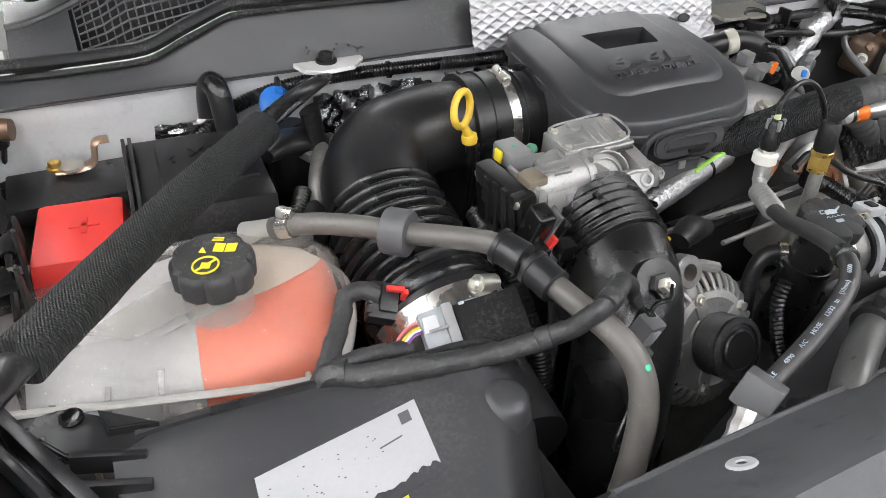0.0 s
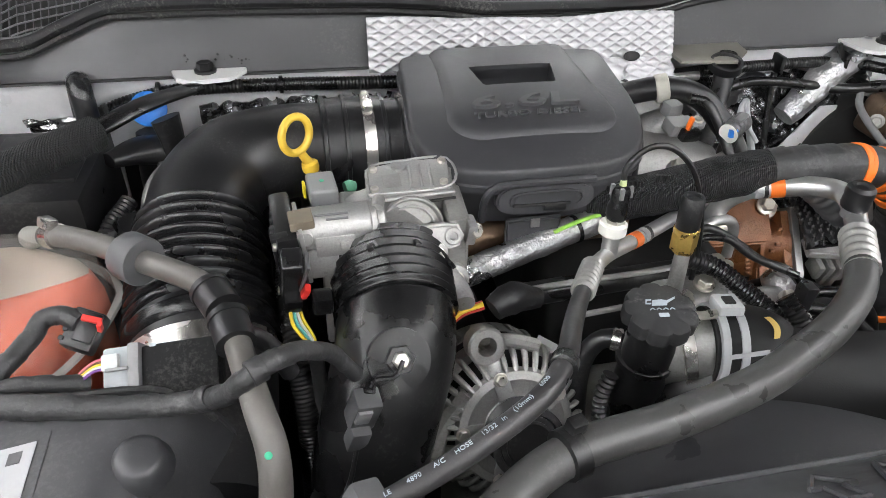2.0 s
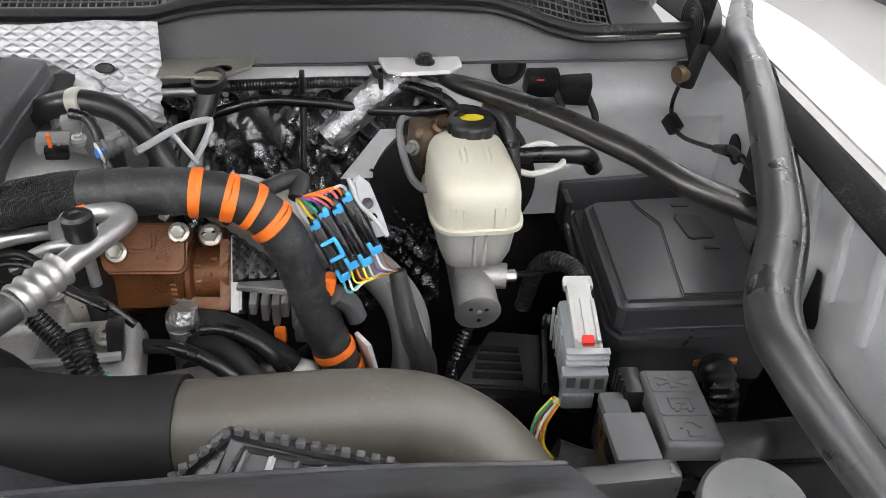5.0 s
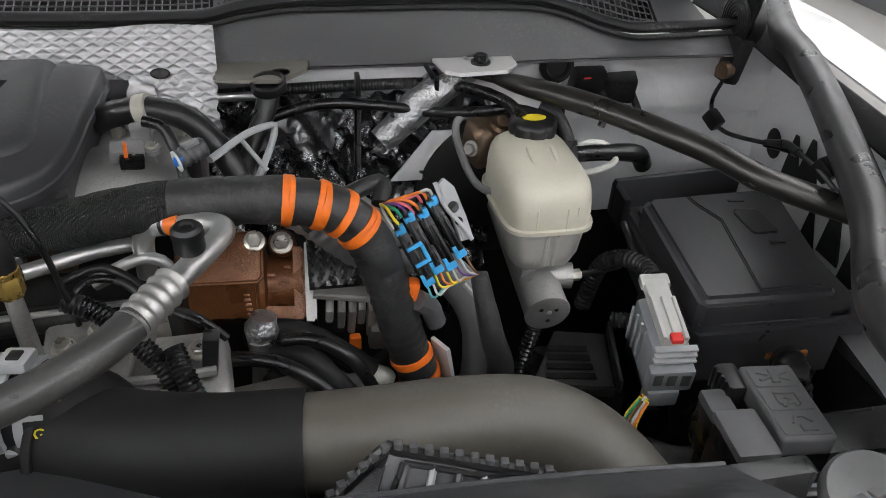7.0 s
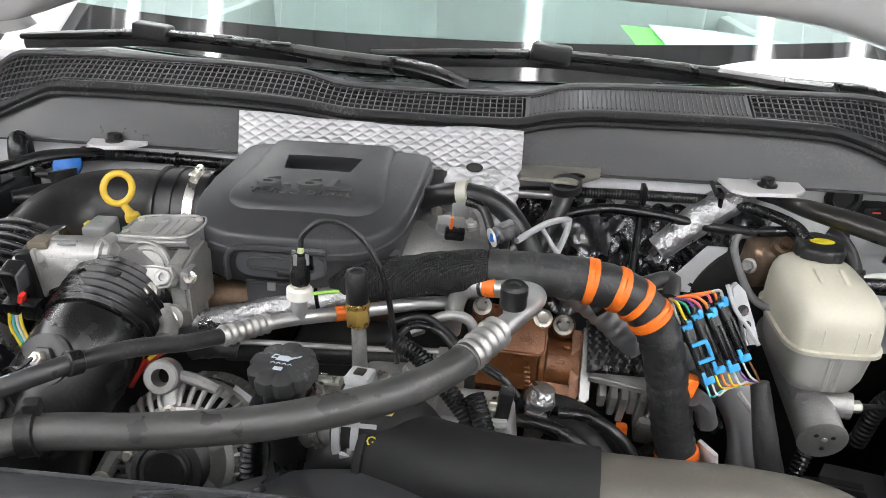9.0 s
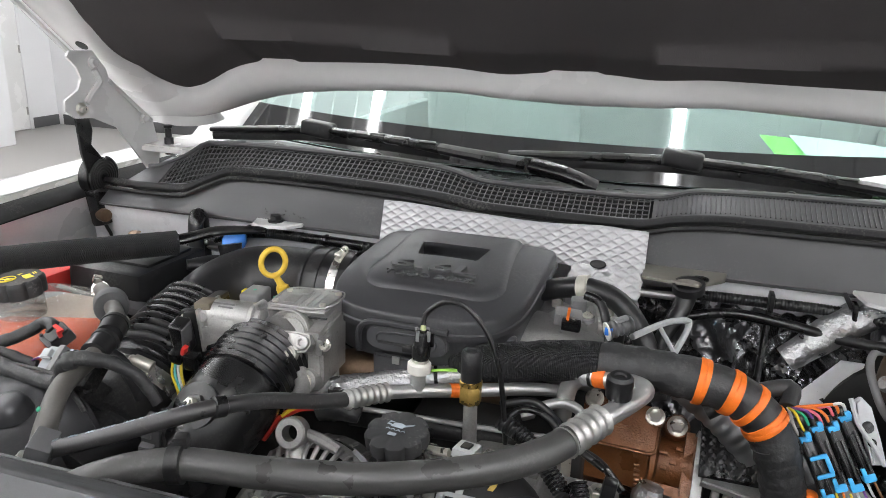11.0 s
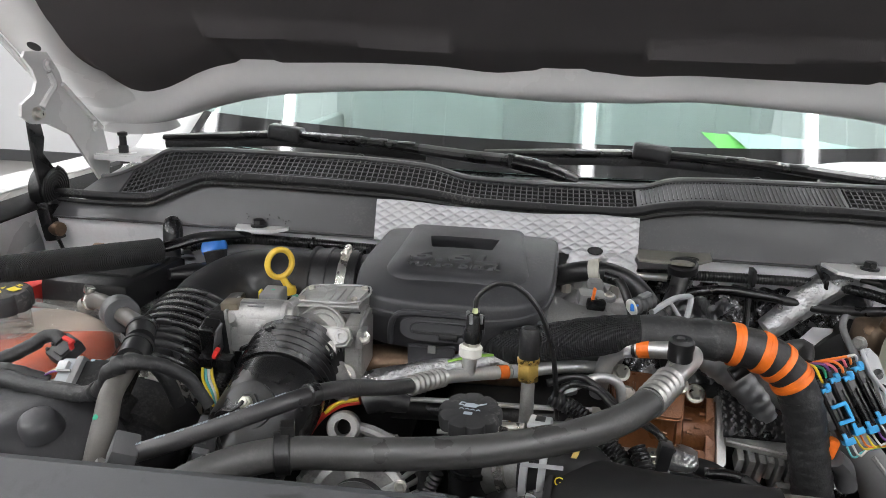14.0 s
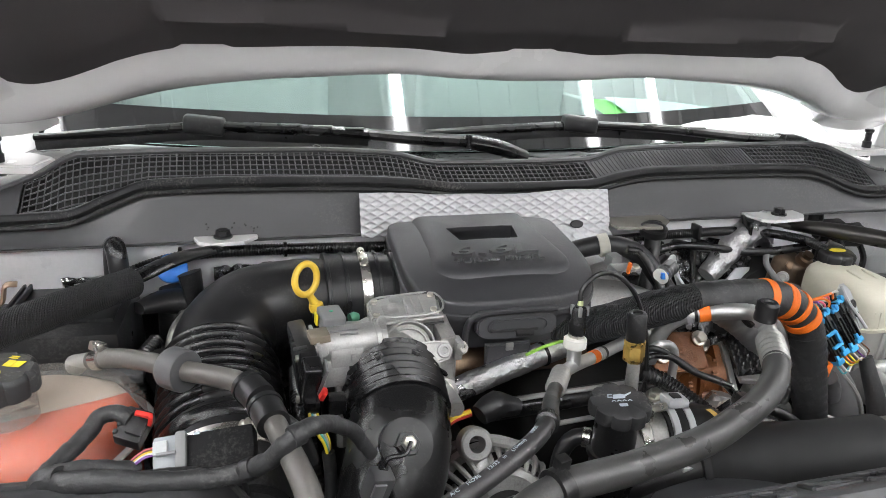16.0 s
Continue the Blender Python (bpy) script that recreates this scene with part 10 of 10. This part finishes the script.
    part("raised_edge", block((0.592, 0.55, 1.055), (0.006, 0.11, 0.02), 0.002, (0, 0, -14)), PLASTIC, v)
    l = thing("wiring_loom", (0.6, 0.55, 1.05), "black corrugated conduit beside the slotted box", "conduit", "corrugated conduits")
    part("conduit", sweep([(0.60, 0.59, 1.08), (0.625, 0.57, 1.085), (0.625, 0.52, 1.07), (0.61, 0.47, 1.04)], 0.010, 12, 0.004, ridge=(0.006, 0.002)), SATIN, l)
    l = thing("wiring_loom", (0.5, 0.6, 1.0), "black corrugated conduit under the master cylinder", "conduit", "corrugated conduits")
    part("conduit", sweep([(0.50, 0.60, 1.07), (0.485, 0.585, 1.02), (0.478, 0.57, 0.95)], 0.009, 12, 0.004, ridge=(0.006, 0.002)), SATIN, l)
    br = thing("brace_bar", (0.66, 0.6, 1.33), "glossy black steel brace bar across the corner", "brace bar")
    part("bar", sweep([(0.488, 0.846, 1.311), (0.512, 0.798, 1.318), (0.559, 0.752, 1.318), (0.613, 0.697, 1.315), (0.662, 0.639, 1.31), (0.694, 0.602, 1.305), (0.726, 0.555, 1.297), (0.77, 0.521, 1.289), (0.811, 0.495, 1.281), (0.823, 0.477, 1.278)], [0.008, 0.013, 0.0155, 0.0155, 0.0155, 0.0155, 0.0155, 0.0155, 0.015, 0.014], 28, 0.006, flat=0.95), BRACEPAINT, br)
    part("flat_end", block((0.482, 0.850, 1.312), (0.034, 0.030, 0.008), 0.003, (0, 0, -42)), BRACEPAINT, br, "flattened bolted end")
    ra = thing("fender_rail", (0.84, 0.6, 1.34), "curved grey-black tube along the fender", "tube rail")
    line = [(0.975, 0.985, 1.354), (0.907, 0.847, 1.352), (0.882, 0.764, 1.35), (0.841, 0.655, 1.342), (0.796, 0.539, 1.328), (0.751, 0.432, 1.312), (0.69, 0.33, 1.296), (0.688, 0.27, 1.28), (0.71, 0.2, 1.25), (0.76, 0.12, 1.2)]
    part("tube", sweep([(x + 0.012, y, z + 0.006) for x, y, z in line], 0.0200, 26), DARKHOSE, ra)
    part("lower_seal", sweep([(x + 0.036, y, z - 0.002) for x, y, z in line], 0.009, 12), SATIN, ra, "black rubber seal beside the tube")
    for i, (x, z) in enumerate(((0.655, 1.276), (0.71, 1.262))):
        d = thing("firewall_plug", (x, 0.92, z), "black electrical plug on the firewall", "connector", "firewall plugs")
        part("plug", block((x, 0.918, z), (0.05, 0.04, 0.042), 0.006, (15, 0, -12 * i)), SATIN, d)
        part("tail", sweep([(x + 0.02, 0.91, z - 0.01), (x + 0.035, 0.90, z - 0.045), (x + 0.025, 0.89, z - 0.07)], 0.006, 8), SATIN, d)
        if i == 0:
            part("red_tab", block((x - 0.006, 0.898, z + 0.010), (0.012, 0.006, 0.008), 0.001), RED, d, "red lock tab")
    tr = thing("clutch_line_bracket", (0.64, 0.80, 1.2), "white plastic bracket holding a black hose joint", "bracket")
    part("frame", sweep([(0.590, 0.79, 1.200), (0.60, 0.80, 1.215), (0.635, 0.81, 1.222), (0.66, 0.80, 1.215), (0.66, 0.785, 1.200), (0.62, 0.78, 1.190), (0.595, 0.785, 1.195)], 0.005, 8), WHITEPL, tr, "white plastic frame")
    part("joint", sweep([(0.60, 0.80, 1.21), (0.65, 0.80, 1.21), (0.70, 0.80, 1.205), (0.72, 0.81, 1.18)], [0.012, 0.012, 0.014, 0.013], 12), SATIN, tr)
    part("drop_hose", sweep([(0.60, 0.875, 1.26), (0.602, 0.87, 1.22), (0.605, 0.86, 1.15)], 0.010, 12), RUBBER, tr)


fuse_side()


# ---- the front edge ----
def front_edge():
    f = thing("radiator_cover", (0, 0.1, 1.25), "wide dark grey plastic radiator support cover with water spots", "radiator cover")

    def fall(x):
        return 0.02 * abs(x) ** 2.2 + 0.11 * max(0.0, x - 0.25) ** 1.5

    def top(u, v):
        x = -0.52 + 1.015 * u
        sect = [(-0.10, 1.285), (0.04, 1.312), (0.085, 1.322), (0.093, 1.319), (0.100, 1.327), (0.138, 1.345), (0.146, 1.343), (0.206, 1.299), (0.212, 1.292), (0.215, 1.24)]
        k = v * (len(sect) - 1)
        i = min(int(k), len(sect) - 2)
        g = k - i
        y, z = (sect[i][j] + (sect[i + 1][j] - sect[i][j]) * g for j in (0, 1))
        return (x, y - 0.05 * max(0, abs(x) - 0.40) ** 1.5, z - fall(x))
    part("panel", sheet(60, 27, top, thick=0.004), RADCOVER, f, smooth=25)
    part("push_clip", lathe([(0.0105, 0), (0.0105, 0.002), (0.009, 0.004), (0.004, 0.004), (0.0035, 0.002), (0.001, 0.002)], 18, facing((-0.447, 0.178, 1.3125), (0, 0.6, 0.8))), LIGHTGREY, f, "pale push clip")
    # Recess shade put in as a dark six-sided disc.
    part("clip_recess", lathe([(0.024, 0), (0.024, 0.0012), (0.022, 0.0005)], 6, facing((-0.447, 0.178, 1.3105), (0, 0.6, 0.8))), SHADOWED, f)
    part("push_clip", lathe([(0.011, 0), (0.011, 0.002), (0.008, 0.004), (0.002, 0.003)], 18, facing((0.43, 0.180, 1.296), (0, 0.6, 0.8))), LIGHTGREY, f, "pale push clip")
    # embossed arrows and symbols on the rear slope

    def slope(x, t):
        y = 0.15 + 0.05 * t
        return Matrix.Translation((x, y, 1.3445 - 0.733 * (y - 0.144))) @ pose(0, 0, 0, -36, 0, 0)
    def groove(points, x):
        bm = bmesh.new()
        for a, b in zip(points, points[1:] + points[:1]):
            merge(sweep([slope(x, 0.55) @ Vector((*a, 0.0012)), slope(x, 0.55) @ Vector((*b, 0.0012))], 0.0019, 6), bm)
        return bm
    arrow = [(-0.007, -0.024), (0.007, -0.024), (0.007, -0.002), (0.016, -0.002), (0.0, 0.018), (-0.016, -0.002), (-0.007, -0.002)]
    for x in (-0.092, 0.055):
        part("arrow_mark", groove(arrow, x), RADCOVER, f, "embossed arrow")
    part("triangle_mark", groove([(-0.022, -0.022), (0.022, -0.022), (0.0, 0.022)], -0.043), RADCOVER, f, "embossed triangle")
    part("radiator_mark", groove([(-0.022, -0.02), (0.020, -0.02), (0.020, 0.008), (0.014, 0.008), (0.014, 0.016), (0.002, 0.016), (0.002, 0.008), (-0.022, 0.008)], 0.010), RADCOVER, f, "embossed radiator symbol")
    for side, x0, x1 in ((-1, -0.80, -0.515), (1, 0.490, 0.545)):
        part("wing", sheet(12, 8, lambda u, v: (x0 + (x1 - x0) * u, -0.10 + (0.20 if side < 0 else 0.285) * v, (1.20 if side < 0 else 1.212) + 0.05 * math.sin(v * 2.2) - 0.03 * abs(u - (1 if side < 0 else 0))), thick=0.004), RADCOVER, f, "lower side wing")
    part("rear_lip", sweep([(-0.52 + 0.1013 * i, 0.209 - 0.05 * max(0, abs(-0.52 + 0.1013 * i) - 0.40) ** 1.5, 1.297 - fall(-0.52 + 0.1013 * i)) for i in range(11)], 0.0028, 7, 0.02), RADCOVER, f)
    part("front_channel", sweep([(-0.52 + 0.1013 * i, 0.050 - 0.05 * max(0, abs(-0.52 + 0.1013 * i) - 0.40) ** 1.5, 1.3165 - fall(-0.52 + 0.1013 * i)) for i in range(11)], 0.0035, 7, 0.02), SATIN, f, "black rubber seal")
    part("front_rib", sweep([(-0.52 + 0.1013 * i, 0.035 - 0.05 * max(0, abs(-0.52 + 0.1013 * i) - 0.40) ** 1.5, 1.3135 - fall(-0.52 + 0.1013 * i)) for i in range(11)], 0.003, 7, 0.02), RADCOVER, f)
    s = thing("fan_shroud", (-0.05, 0.28, 1.1), "black curved fan shroud behind the radiator", "fan shroud")

    def arc(u, v):
        a = math.pi * (0.14 + 0.72 * u)
        r = 0.30
        return (0.005 - r * math.cos(a) * 0.95, 0.24 + 0.11 * (1 - v), 0.922 + r * math.sin(a) - 0.02 * (1 - v) ** 2)
    part("hood_ring", sheet(60, 8, arc, thick=0.004, normal=(0, 0, 1)), AIRBOX, s, smooth=60)
    part("plate", block((0.0, 0.235, 1.05), (1.2, 0.02, 0.36), 0.006), PLASTIC, s)
    c = thing("washer_cap_disc", (0.70, 0.2, 1.2), "grey round cap with raised moulded lettering", "cap")
    part("disc", lathe([(0.045, -0.01), (0.045, 0.0), (0.042, 0.004), (0.003, 0.004)], 40, facing((0.668, 0.222, 1.185), (-0.1, -0.2, 1))), MIDGREY, c)
    for x, y in ((0.648, 0.220), (0.668, 0.226), (0.688, 0.232)):
        part("raised_bar", block((x, y, 1.1895), (0.016, 0.010, 0.003), 0.001, (-8, 4, 20)), MIDGREY, c, "raised moulded mark")
    t = thing("second_battery", (0.73, 0.27, 1.04), "black battery corner with striped warning labels", "battery")
    part("case", block((0.735, 0.275, 1.085), (0.27, 0.19, 0.07), 0.006), SATIN, t)
    part("lid_step", block((0.775, 0.335, 1.122), (0.15, 0.05, 0.010), 0.004, (0, 0, -3)), PLASTIC, t)
    part("label", block((0.622, 0.262, 1.1212), (0.030, 0.036, 0.001), 0, (0, 0, -8)), LABEL, t, "white warning label")
    part("label_stripe", block((0.622, 0.254, 1.1222), (0.028, 0.006, 0.0008), 0, (0, 0, -8)), surface("pale_red_print", (0.45, 0.16, 0.16), 0.5), t, "pale red printed stripe")
    for i in range(7):
        part("label_bar", block((0.678 + 0.001 * i, 0.246 + 0.0095 * i, 1.1212), (0.060 - 0.012 * (i % 3), 0.0045, 0.001), 0, (0, 0, -8)), LABEL, t, "white label line")


front_edge()
